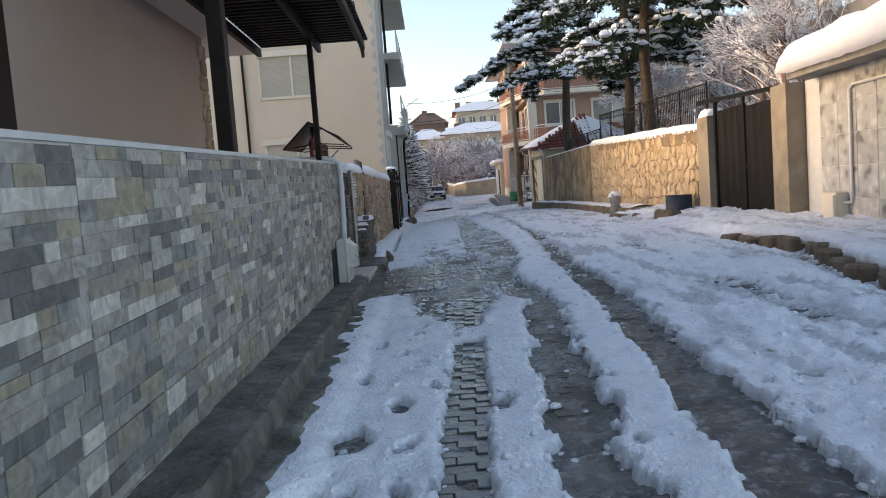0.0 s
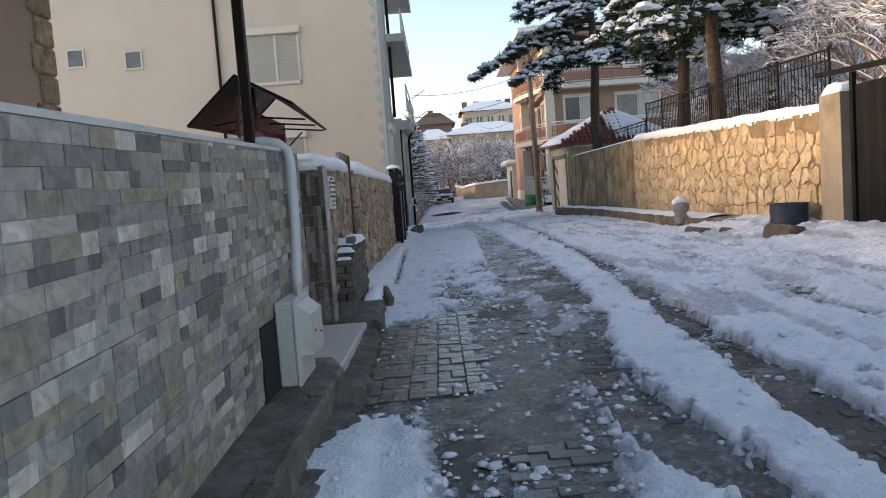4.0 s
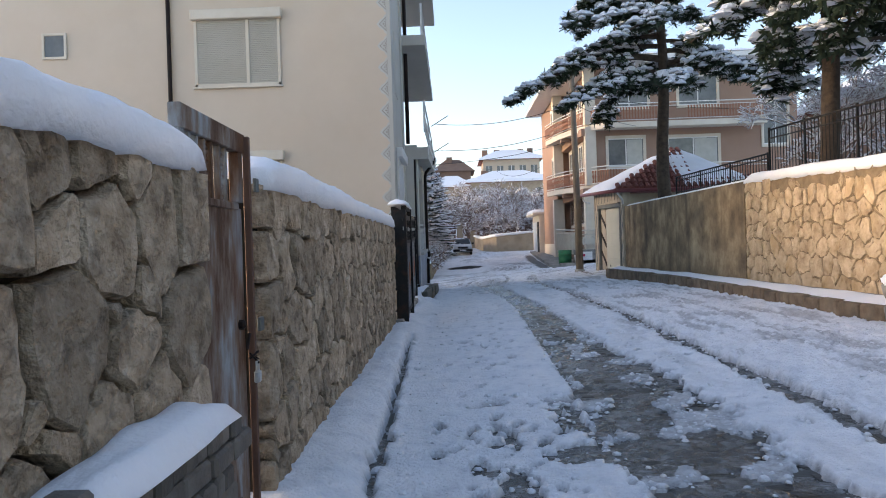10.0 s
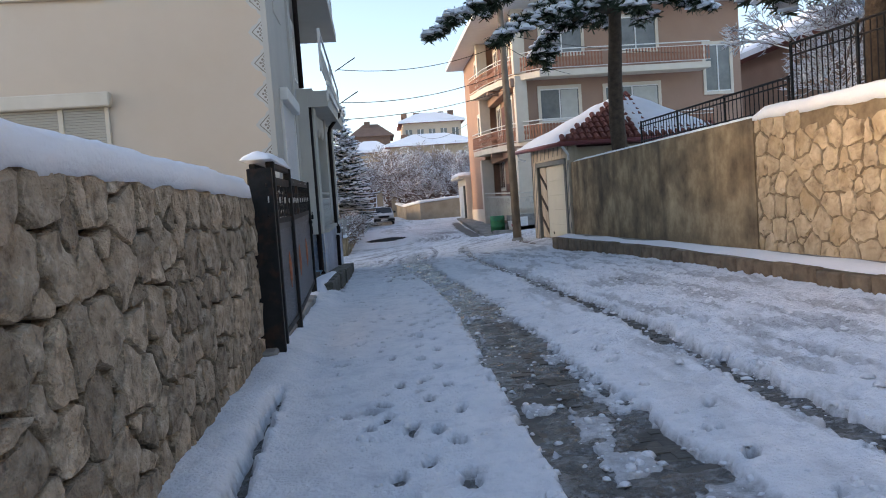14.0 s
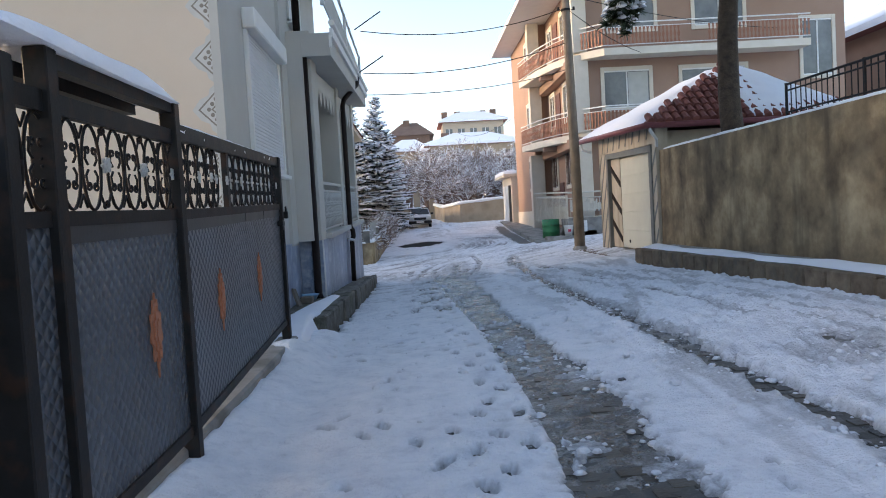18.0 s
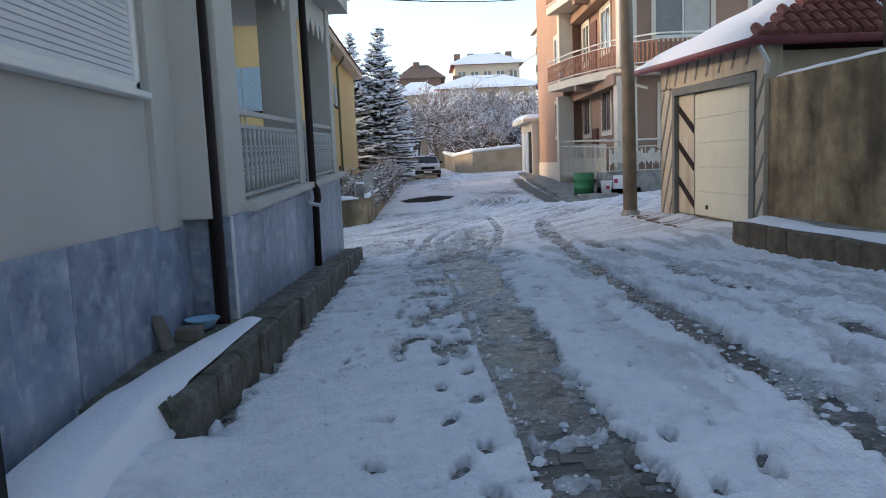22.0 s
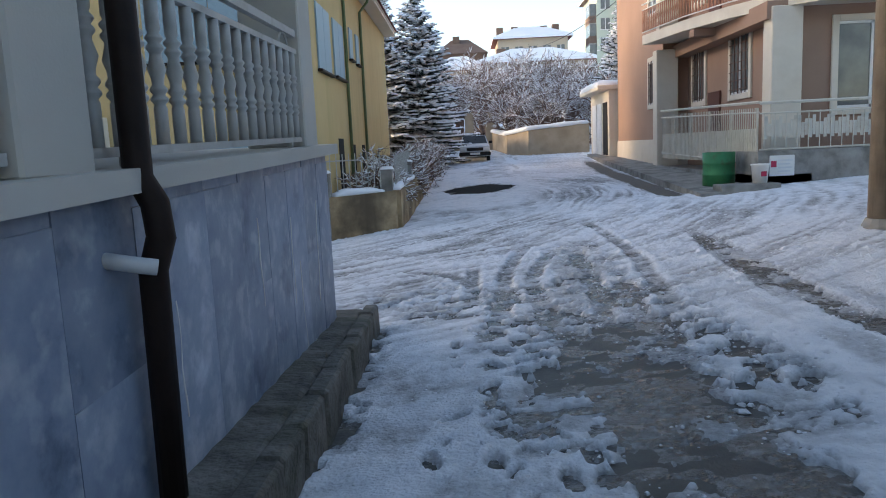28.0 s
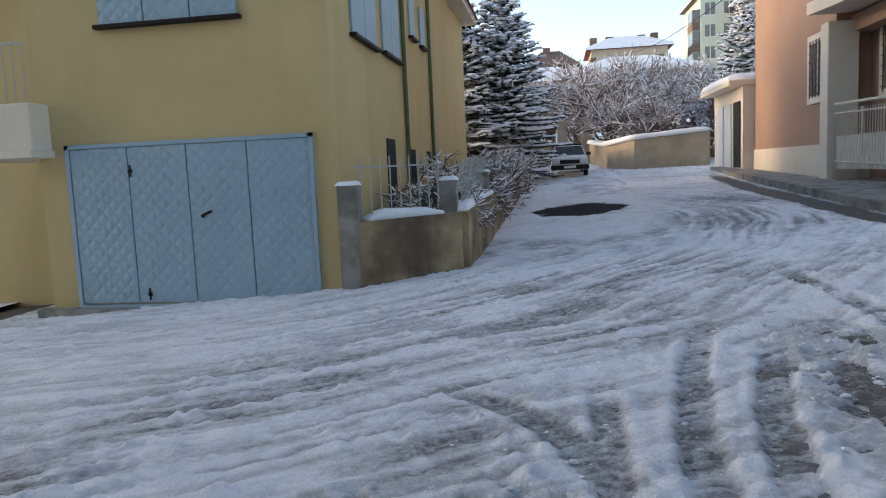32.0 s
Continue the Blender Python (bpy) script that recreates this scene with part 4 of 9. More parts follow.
def rough_stone(poly, place, parent, mat, rng):
    """One large split stone: sharp broken edges and a hackly, tilted face."""
    ring = rough_ring(poly, rng, 0.020)
    n = len(ring)
    if n < 4:
        return
    cu, cv = sum(p[0] for p in ring) / n, sum(p[1] for p in ring) / n
    lift, seed = rng.uniform(0.018, 0.036), rng.randint(1, 900)
    tu, tv = rng.uniform(-0.035, 0.035), rng.uniform(-0.06, 0.03)
    verts = [place(u, v, -0.11) for u, v in ring]
    for s, w in ((1.0, -0.030), (0.95, 0.0), (0.72, 0.004), (0.48, 0.006), (0.24, 0.004)):
        us, vs = np.array([cu + (p[0] - cu) * s for p in ring]), np.array([cv + (p[1] - cv) * s for p in ring])
        hack = 0.026 * (fbm(us * 7, vs * 7, seed, 2) - 0.5) + 0.024 * (vnoise(us * 26, vs * 20, seed + 7) - 0.5)
        for u, v, h in zip(us, vs, hack):
            verts.append(place(u, v, lift + w + tu * (u - cu) + tv * (v - cv) + float(h)))
    faces = []
    for k in range(5):
        faces += [(k * n + i, k * n + (i + 1) % n, (k + 1) * n + (i + 1) % n, (k + 1) * n + i) for i in range(n)]
    faces.append(tuple(range(5 * n, 6 * n)))
    wpart("stone", Geo().add(verts, faces), mat, parent)


def block_wall(name, label, boxes, mat, category="wall"):
    geo = Geo()
    for b in boxes:
        geo.box(*b)
    return tagged(part(name, geo, mat), label, category, kind="structure")


def prism_x(geo, profile, x0, x1):
    """An outline in y and z pushed along x."""
    return geo.slab([(x0, y, z) for y, z in profile], (x1 - x0, 0, 0))


def snow_ridge(name, path, half, height, label, seed=0, overhang=0.02, mat=None):
    """A rounded roll of snow along a wall top; path: x, y, z points. half: half its width."""
    pts = []
    for (ax, ay, az), (bx, by, bz) in zip(path, path[1:]):
        n = max(2, int(math.dist((ax, ay), (bx, by)) / 0.09))
        pts += [(ax + (bx - ax) * k / n, ay + (by - ay) * k / n, az + (bz - az) * k / n) for k in range(n)]
    pts.append(path[-1])
    verts, faces, ns = [], [], 11
    for i, (x, y, z) in enumerate(pts):
        q, r = pts[min(i + 1, len(pts) - 1)], pts[max(i - 1, 0)]
        d = math.hypot(q[0] - r[0], q[1] - r[1]) or 1
        px, py = (q[1] - r[1]) / d, -(q[0] - r[0]) / d
        end = min(1.0, 0.35 + 0.9 * min(i, len(pts) - 1 - i) / 4)
        hh = height * end * (0.78 + 0.5 * float(fbm(np.array(x * 1.3 + y * 1.3), np.array(seed + 0.5), 3)))
        for k in range(ns):
            a = math.pi * k / (ns - 1)
            jag = 0.035 * (float(vnoise(np.array(x * 9 + y * 9), np.array(k * 1.7 + seed), 4)) - 0.5)
            w = (half + overhang + jag * (1 if k < 3 or k > ns - 4 else 0.3)) * math.copysign(abs(math.cos(a)) ** 0.55, math.cos(a))
            drop = -0.03 - 0.05 * float(vnoise(np.array(x * 6 + y * 6), np.array(seed + 2.0 + (k > 5)), 6)) if k in (0, ns - 1) else 0.0
            verts.append((x + px * w, y + py * w, z + hh * math.sin(a) ** 0.6 + drop + jag * 0.4))
    for i in range(len(pts) - 1):
        for k in range(ns - 1):
            faces.append((i * ns + k, i * ns + k + 1, (i + 1) * ns + k + 1, (i + 1) * ns + k))
        faces.append((i * ns + ns - 1, i * ns, (i + 1) * ns, (i + 1) * ns + ns - 1))
    faces.append(tuple(range(ns)))
    faces.append(tuple(range((len(pts) - 1) * ns, len(pts) * ns))[::-1])
    return tagged(part(name, Geo().add(verts, faces), mat or M_SNOW, smooth=True), label, "snow")


# tiled garden wall on the near side
TILE_X = -1.30


def tile_top(y):
    return 1.40 + 0.0325 * y


geo = Geo()
prism_x(geo, [(-7, -0.5), (10.22, -0.3), (10.22, tile_top(10.22)), (-7, tile_top(-7))], TILE_X - 0.22, TILE_X)
WALL_TILED = tagged(part("wall_tiled", geo, M_GROUT), "garden wall faced with grey split-stone tiles", "wall", kind="structure")
geo = Geo()
prism_x(geo, [(-7, tile_top(-7)), (10.24, tile_top(10.24)), (10.24, tile_top(10.24) + 0.025), (-7, tile_top(-7) + 0.025)], TILE_X - 0.24, TILE_X + 0.012)
wpart("coping", geo, M_GROUT, WALL_TILED)

# pillar, rubble walls
WALL_STONE_1 = block_wall("wall_rubble_1", "rubble stone garden wall under a snow cap", [(-1.72, 11.80, -0.2, -1.50, 14.16, 1.76)], M_GAP_SHADE)
WALL_STONE_2 = block_wall("wall_rubble_2", "long rubble stone garden wall under a snow cap", [(-1.74, 15.08, -0.2, -1.52, 23.42, 1.80)], M_GAP_SHADE)
snow_ridge("wall_snow", [(-1.55, 11.5, 1.72), (-1.56, 14.1, 1.78)], 0.17, 0.12, "thick white snow lying on the stone wall", 1)
snow_ridge("wall_snow", [(-1.58, 15.12, 1.80), (-1.58, 23.2, 1.82)], 0.17, 0.15, "thick white snow lying on the stone wall", 2)

# retaining wall
block_wall("wall_retaining", "golden stone and stained plaster retaining wall", [], M_GOLD_MORTAR)
geo = Geo()
prism_x(geo, [(16.0, 0.0), (27.2, 0.0), (27.2, 2.62), (26.5, 2.62), (16.0, 2.22)], 6.1, 6.5)
bpy.data.objects["wall_retaining"].data = fix_normals(geo.mesh("wall_retaining", M_GOLD_MORTAR))
WALL_R = bpy.data.objects["wall_retaining"]
geo = Geo()
prism_x(geo, [(27.2, 0.0), (38.3, 0.0), (38.3, 2.70), (27.2, 2.64)], 6.08, 6.5)
tagged(part("wall_plastered", geo, M_STAIN_WALL), "water-stained plastered retaining wall", "wall", kind="structure")
geo = Geo()
prism_x(geo, [(16.0, 0.0), (37.5, 0.0), (37.5, 2.5), (16.0, 2.1)], 6.5, 40)
tagged(part("garden_ground", geo, M_SNOW), "raised garden ground under snow behind the wall", "ground", kind="structure")


# unseen wall added in the west to keep low sun off crossing and garage
block_wall("wall_sun_block", "unseen plain wall added to shade the crossing", [(-46, 41, -1.2, -45, 66, 14.5)], M_BEIGE)

# ---------- things along the near side of the street ----------
# rough concrete ledge under the tiled wall
def rough_ledge(name, label, ys, x_in, x_out, tops, bottoms, mat, seed, jitter=0.02, category="ledge", kind="structure"):
    """A worn concrete strip with a broken outer edge."""
    rng = np.random.RandomState(seed)
    n = max(2, int((ys[-1] - ys[0]) / 0.12))
    verts, faces = [], []
    for k in range(n + 1):
        y = ys[0] + (ys[-1] - ys[0]) * k / n
        xi, xo, t, b = (float(np.interp(y, ys, q)) for q in (x_in, x_out, tops, bottoms))
        j = rng.uniform(-1, 1, 6) * jitter
        verts += [(xi, y, b), (xi, y, t + j[0] * 0.3), ((xi + xo) / 2 + j[1], y, t + j[2] * 0.5), (xo - 0.045 + j[3], y, t + j[2] * 0.5 - 0.004), (xo + j[3], y, t - 0.045 + j[4]), (xo + 0.02 + j[5], y, b)]
    for k in range(n):
        for s in range(5):
            faces.append((k * 6 + s, k * 6 + s + 1, (k + 1) * 6 + s + 1, (k + 1) * 6 + s))
    faces += [(0, 1, 2, 3, 4, 5), tuple(n * 6 + s for s in (5, 4, 3, 2, 1, 0))]
    return tagged(part(name, Geo().add(verts, faces), mat), label, category, kind=kind)


rough_ledge("ledge_near", "worn concrete ledge along the tiled wall", [-7, 0, 9.7], [-1.32] * 3, [-1.08, -1.06, -1.02], [-0.05, 0.09, 0.18], [-0.6, -0.5, -0.35], M_WETCONC, 3)
rough_ledge("gutter_near", "broken wet concrete strip below the ledge", [-7, 0, 4, 7, 9.7, 11.5], [-1.1] * 6, [-0.86, -0.84, -0.82, -0.78, -0.80, -0.86], [-0.2, -0.09, -0.03, 0.0, 0.03, 0.06], [-0.6, -0.5, -0.45, -0.4, -0.35, -0.3], M_WETCONC, 13, 0.035)
rough_ledge("ledge_stack", "broken concrete footing beside the gate step", [11.55, 12.4, 14.05], [-1.42] * 3, [-0.88, -0.90, -0.98], [0.12, 0.16, 0.10], [-0.3] * 3, M_WETCONC, 4, 0.04)
rough_ledge("ledge_house", "stone ledge along the house base", [30.25, 30.8, 32.4, 36, 40.75], [-1.85] * 5, [-1.26, -1.20, -1.12, -1.10, -1.18], [0.20, 0.22, 0.25, 0.12, -0.12], [-0.4, -0.4, -0.4, -0.5, -0.7], M_WETCONC, 5, 0.02)
rng = np.random.RandomState(14)
for run, ys, xs, zs, step in (("kerb_house", [30.25, 30.8, 32.4, 36, 40.75], [-1.22, -1.16, -1.08, -1.06, -1.14], [0.21, 0.23, 0.26, 0.13, -0.11], 0.5), ("kerb_near", [-2, 0, 9.6], [-1.05, -1.04, -1.0], [0.06, 0.10, 0.19], 0.62)):
    KB = tagged(new(run), "rough worn kerb stones along the ledge", "kerb", kind="structure")
    y = ys[0]
    while y < ys[-1] - step * 0.6:
        L_ = step * rng.uniform(0.85, 1.15)
        x, z = float(np.interp(y + L_ / 2, ys, xs)), float(np.interp(y + L_ / 2, ys, zs))
        x2 = float(np.interp(y + L_, ys, xs)) - float(np.interp(y, ys, xs))
        m = pose(x + rng.uniform(-0.012, 0.012), y + L_ / 2, z + rng.uniform(-0.012, 0.008), rng.uniform(-1.5, 1.5) + math.degrees(math.atan2(float(np.interp(y + L_, ys, zs)) - float(np.interp(y, ys, zs)), L_)), rng.uniform(-4, 4), -math.degrees(math.atan2(x2, L_)) + rng.uniform(-1.5, 1.5))
        part("kerb_stone", Geo().box(-0.07, -L_ / 2 + 0.006, -0.55, 0.065, L_ / 2 - 0.006, 0.0, 0.022, m), M_WETCONC, KB)
        y += L_
part("step_slab", Geo().box(-1.62, 9.72, -0.1, -1.0, 11.54, 0.115, 0.015), M_GREY_WALL)
tagged(bpy.data.objects["step_slab"], "pale smooth stone slab before the red gate", "step", kind="structure")
part("kerb_piece", Geo().box(-0.055, -0.48, -0.2, 0.04, 0.45, 0.13, 0.022), M_KERB)
ob = bpy.data.objects["kerb_piece"]
ob.matrix_world = pose(-0.95, 13.55, 0.03, 2, 14, 9)
tagged(ob, "tilted broken kerb stone half under snow", "kerb", kind="structure")

# split-stone tiles
rng = np.random.RandomState(21)
rest = Geo()
near_blocks = []
for col in range(29):
    c0, c1 = -7 + 0.6 * col, min(-6.99 + 0.6 * col + 0.588, 10.215)
    for panel in range(4):
        cuts = np.cumsum(rng.uniform(0.7, 1.35, 6))
        cuts = [0.0, *(cuts / cuts[-1])]
        for r in range(6):
            z1, z0 = -0.04 - 0.384 * (panel + cuts[r]) + 0.384 - 0.3, -0.04 - 0.384 * (panel + cuts[r + 1]) + 0.384 - 0.3
            z1, z0 = min(z1, -0.002), z0 + (0.005 if r == 5 else 0.0)
            y = c0
            while y < c1 - 0.02 and z0 < z1 - 0.015:
                y1 = y + rng.choice([0.09, 0.13, 0.18, 0.25, 0.31], p=[0.18, 0.28, 0.26, 0.18, 0.10])
                y1 = c1 if c1 - y1 < 0.06 else y1
                ym = (y + y1) / 2
                if tile_top(ym) + z1 > 0.02 * ym - 0.1 and y > 1.2:
                    row = (y + 0.0006, y1 - 0.0006, z0 + 0.0006, z1 - 0.0006, tile_top(ym), rng.uniform(0.006, 0.0145))
                    if 1.9 < y < 4.6 and len(near_blocks) < 298:
                        near_blocks.append(row)
                    else:
                        ya, yb, za, zb, t, p = row
                        rest.slab([(TILE_X - 0.01, ya, za + tile_top(ya)), (TILE_X - 0.01, yb, za + tile_top(yb)), (TILE_X - 0.01, yb, zb + tile_top(yb)), (TILE_X - 0.01, ya, zb + tile_top(ya))], (0.01 + p, 0, 0))
                y = y1
tagged(wpart("tile_rest", rest, M_SPLIT_FAR, WALL_TILED), kind="stuff")

# gas meter box with its pipe
BOX = thing("gas_meter_box", "pale grey sheet metal gas meter box on the ledge", "meter box", (-1.15, 9.2, 0.17))
wpart("body", Geo().box(-1.28, 8.95, 0.17, -1.165, 9.42, 0.715, 0.012), M_BOX, BOX)
wpart("door_frame", Geo().box(-1.167, 8.945, 0.165, -1.145, 9.425, 0.72, 0.006), M_BOX, BOX)
wpart("cover", Geo().add([(-1.147, 8.98, 0.36), (-1.147, 9.40, 0.34), (-1.147, 9.40, 0.69), (-1.147, 8.98, 0.69), (-1.06, 9.0, 0.36), (-1.06, 9.39, 0.34), (-1.06, 9.39, 0.62), (-1.06, 9.0, 0.62)], [(4, 5, 6, 7), (0, 1, 5, 4), (1, 2, 6, 5), (2, 3, 7, 6), (3, 0, 4, 7), (0, 3, 2, 1)]), M_BOX, BOX)
wpart("door", Geo().box(-1.146, 8.97, 0.18, -1.135, 9.41, 0.36, 0.004), M_BOX, BOX)
wpart("lock", Geo().lathe([(0.008, 0), (0.008, 0.006), (0.003, 0.008)], (-1.06, 9.10, 0.50), 10, "x"), M_BLACK, BOX)
wpart("lock", Geo().lathe([(0.008, 0), (0.008, 0.006), (0.003, 0.008)], (-1.06, 9.30, 0.46), 10, "x"), M_BLACK, BOX)
wpart("lug", Geo().box(-1.20, 9.30, 0.71, -1.185, 9.42, 0.79, 0.004), M_BOX, BOX)
PIPE = thing("rain_pipe", "white plastic pipe bent over the tiled wall", "pipe", (-1.22, 9.72, 0.2))
arc = [(-2.0, 9.60, 1.80), (-1.4, 9.62, 1.79), (-1.31, 9.63, 1.77), (-1.25, 9.64, 1.72), (-1.235, 9.64, 1.63), (-1.235, 9.62, 1.2), (-1.235, 9.50, 0.75), (-1.235, 9.42, 0.60)]
wpart("tube", Geo().tube(arc, 0.036, 14), M_PIPE, PIPE, smooth=True)
for y, z in ((9.57, 1.0), (9.635, 1.42)):
    wpart("clamp", Geo().tube([(-1.235, y, z - 0.012), (-1.235, y, z + 0.012)], 0.039, 14).box(-1.30, y - 0.01, z - 0.01, -1.235, y + 0.01, z + 0.01), M_PIPE, PIPE)
    wpart("socket", Geo().tube([(-1.235, y, z - 0.07), (-1.235, y, z - 0.015)], 0.041, 14), M_PIPE, PIPE)
# flat dark sheet on the wall face, the recess's shade as colour
part("wall_hole_shade", Geo().box(TILE_X + 0.002, 8.6, 0.15, TILE_X + 0.02, 8.95, 0.62), M_DARKBOX)
tagged(bpy.data.objects["wall_hole_shade"], "dark sheet painted as the shaded recess behind the meter box", "recess", kind="structure")

# red gate
RG = thing("red_gate", "maroon sheet metal garden gate with pale scrolls, closed", "gate", (-1.69, 10.95, 0.11))
wpart("leaf", Geo().box(-1.71, 10.40, 0.13, -1.67, 11.50, 1.78, 0.006), M_MAROON, RG)
wpart("frame", Geo().box(-1.74, 10.36, 0.11, -1.64, 10.42, 2.10, 0.006).box(-1.74, 11.47, 0.11, -1.64, 11.54, 2.10, 0.006).box(-1.74, 10.36, 2.02, -1.64, 11.54, 2.12, 0.006).box(-1.72, 10.42, 1.78, -1.66, 11.47, 1.83), M_MAROON, RG)
for k in range(13):
    y = 10.48 + 0.08 * k
    curl = [(-1.685, y + 0.03 * math.cos(a) * (1 - a / 9), 1.92 + 0.075 * math.sin(a - 0.6)) for a in np.linspace(0, 4.4, 9)]
    wpart("scroll", Geo().tube(curl, 0.008, 5), M_MAROON, RG)
# picket fence behind the wall
PF = thing("picket_fence", "maroon pointed steel pickets behind the tiled wall", "fence", (-1.75, 9.6, 1.6))
wpart("rail", Geo().box(-1.60, 9.62, 1.86, -1.57, 10.36, 1.92), M_MAROON, PF)
for k in range(4):
    y = 9.66 + 0.205 * k
    wpart("picket", Geo().box(-1.594, y - 0.011, 1.5, -1.572, y + 0.011, 2.05).add([(-1.599, y - 0.016, 2.05), (-1.567, y - 0.016, 2.05), (-1.567, y + 0.016, 2.05), (-1.599, y + 0.016, 2.05), (-1.583, y, 2.14)], [(0, 1, 4), (1, 2, 4), (2, 3, 4), (3, 0, 4)]), M_MAROON, PF)
# little roof over the gate
CN = thing("gate_canopy", "small brown sheet metal roof over the red gate", "canopy", (-1.7, 10.8, 2.1))
RIDGE = ((-1.66, 9.95, 2.33), (-1.75, 11.78, 2.43))
for eave in (((-2.02, 9.88, 1.97), (-2.05, 11.45, 2.04)), ((-1.25, 9.98, 2.10), (-1.28, 11.77, 2.07))):
    wpart("sheet", Geo().slab([RIDGE[0], RIDGE[1], eave[1], eave[0]], (0, 0, 0.012)), M_BROWN, CN, "brown sheet metal")
    wpart("edge", Geo().tube([RIDGE[0], eave[0], eave[1], RIDGE[1]], 0.011, 6), M_BROWN, CN)
    for q in (0.0, 0.45, 0.9):
        y = 10.38 + 1.1 * q
        wpart("strut", Geo().tube([(-1.6, y, 2.06), (eave[0][0], y + 0.1, 2.03)], 0.008, 5), M_BLACK, CN)
    wpart("strut", Geo().tube([(-1.6, 11.45, 1.9), (eave[1][0] * 0.4 - 0.96, 11.5, 2.03)], 0.008, 5), M_BLACK, CN)
wpart("post", Geo().box(-1.70, 10.30, 0.1, -1.62, 10.38, 2.3, 0.006), M_BROWN, CN)

# slatted canopy on tall posts
PG = thing("slatted_canopy", "dark steel slatted canopy on slim posts", "canopy", (-1.6, 8, 0))
wpart("post", Geo().box(-1.58, 5.36, -0.2, -1.46, 5.48, 3.6, 0.008), M_BROWN, PG)
wpart("post", Geo().box(-1.525, 9.535, -0.2, -1.455, 9.605, 3.4, 0.006), M_BROWN, PG)
for x in (-2.35, -1.49, -0.86):
    wpart("beam", Geo().box(x - 0.03, 5.2, 3.36, x + 0.03, 10.45, 3.48, 0.005), M_BROWN, PG)
for k in range(36):
    y = 5.3 + 0.146 * k
    wpart("slat", Geo().box(-2.32, y - 0.02, 3.49, -0.78, y + 0.05, 3.53, 0.004), M_BROWN, PG)
wpart("bracket", Geo().tube([(-0.86, 10.4, 3.40), (-0.86, 9.4, 3.75)], 0.025, 6).tube([(-0.86, 10.4, 3.24), (-0.86, 10.4, 3.48)], 0.025, 6).tube([(-0.86, 10.4, 3.26), (-0.86, 9.9, 3.36)], 0.02, 6), M_BROWN, PG)
wpart("snow", Geo().box(-2.3, 5.3, 3.54, -0.8, 10.4, 3.60, 0.02), M_SNOW, PG, "snow on the slats")

# pillar with wood-look tiles
block_wall("pillar_gate", "gate pillar clad in wood-look and grey tiles", [(-1.66, 11.58, -0.2, -1.325, 11.80, 1.70)], M_GROUT, "pillar")
PILLAR = bpy.data.objects["pillar_gate"]
rng = np.random.RandomState(5)
for c in range(8):
    x0 = -1.66 + 0.0425 * c
    z = 0.05
    while z < 1.69:
        hgt = min(rng.choice([0.12, 0.2, 0.3]), 1.695 - z)
        if math.floor((z + hgt) / 0.55) != math.floor(z / 0.55):
            hgt = (math.floor(z / 0.55) + 1) * 0.55 - z
        if hgt > 0.02:
            wpart("tile", Geo().box(x0 + 0.001, 11.572 - rng.uniform(0, 0.004), z + 0.001, x0 + 0.0415, 11.585, z + hgt - 0.002), M_WOODTILE, PILLAR)
        z += max(hgt, 0.01)
for k in range(3):
    wpart("tile", Geo().box(-1.33, 11.585, 0.02 + 0.565 * k, -1.312, 11.795, 0.575 + 0.565 * k, 0.003), M_GREYTILE, PILLAR, "pale grey stone tile")

# rubble stones
rng = np.random.RandomState(31)
for cells, x, y0, z0, wall_ob in ((rubble(2.34, 1.72, 0.42, 8, 0.034, 0.78, 22), -1.42, 11.81, 0.02, WALL_STONE_1), (rubble(8.32, 1.76, 0.35, 9, 0.038, 0.84, 90), -1.44, 15.09, 0.02, WALL_STONE_2)):
    for poly in cells:
        rough_stone(poly, lambda u, v, w, x=x, y0=y0, z0=z0: (x + w, y0 + u, z0 + v), wall_ob, M_STONE, rng)

# rusty side gate
RD = thing("rusty_gate", "rusty pale blue steel side gate with barred top", "gate", (-1.5, 14.6, 0.1))
wpart("leaf", Geo().box(-1.52, 14.16, 0.10, -1.495, 14.95, 1.63, 0.003), M_RUST, RD)
for box in ((-1.53, 14.12, 1.91, -1.475, 14.98, 2.01), (-1.53, 14.12, 0.1, -1.48, 14.17, 1.91), (-1.53, 14.87, 1.66, -1.48, 14.94, 1.91), (-1.525, 14.17, 1.62, -1.482, 14.87, 1.655)):
    wpart("frame", Geo().box(*box, 0.004), M_RUST, RD)
wpart("post", Geo().box(-1.485, 14.955, -0.1, -1.45, 14.985, 2.0, 0.004), M_RUSTGRILLE, RD, "rusty brown steel angle post")
for y in (14.29, 14.47, 14.67):
    for d in (-0.045, 0.045):
        wpart("bar", Geo().box(-1.52, y + d - 0.013, 1.655, -1.49, y + d + 0.013, 1.91, 0.003), M_RUST, RD)
    wave = [(-1.505, y + 0.022 * math.sin(q * 2 * math.pi), 1.66 + 0.245 * q / 5) for q in np.linspace(0, 5, 41)]
    wpart("twist", Geo().tube(wave, 0.008, 5), M_RUST, RD, "wavy rusted infill")
for z, w in ((1.0, 0.07), (1.72, 0.05)):
    wpart("lock_plate", Geo().box(-1.445, 14.99, z, -1.425, 14.99 + w, z + 0.07, 0.004), M_FRAME, RD, "grey steel plate")
wpart("latch", Geo().lathe([(0.026, 0), (0.026, 0.02), (0.014, 0.03)], (-1.495, 14.86, 1.05), 10, "x").tube([(-1.46, 14.9, 1.0), (-1.455, 14.84, 0.93)], 0.008, 5), M_BROWN, RD)
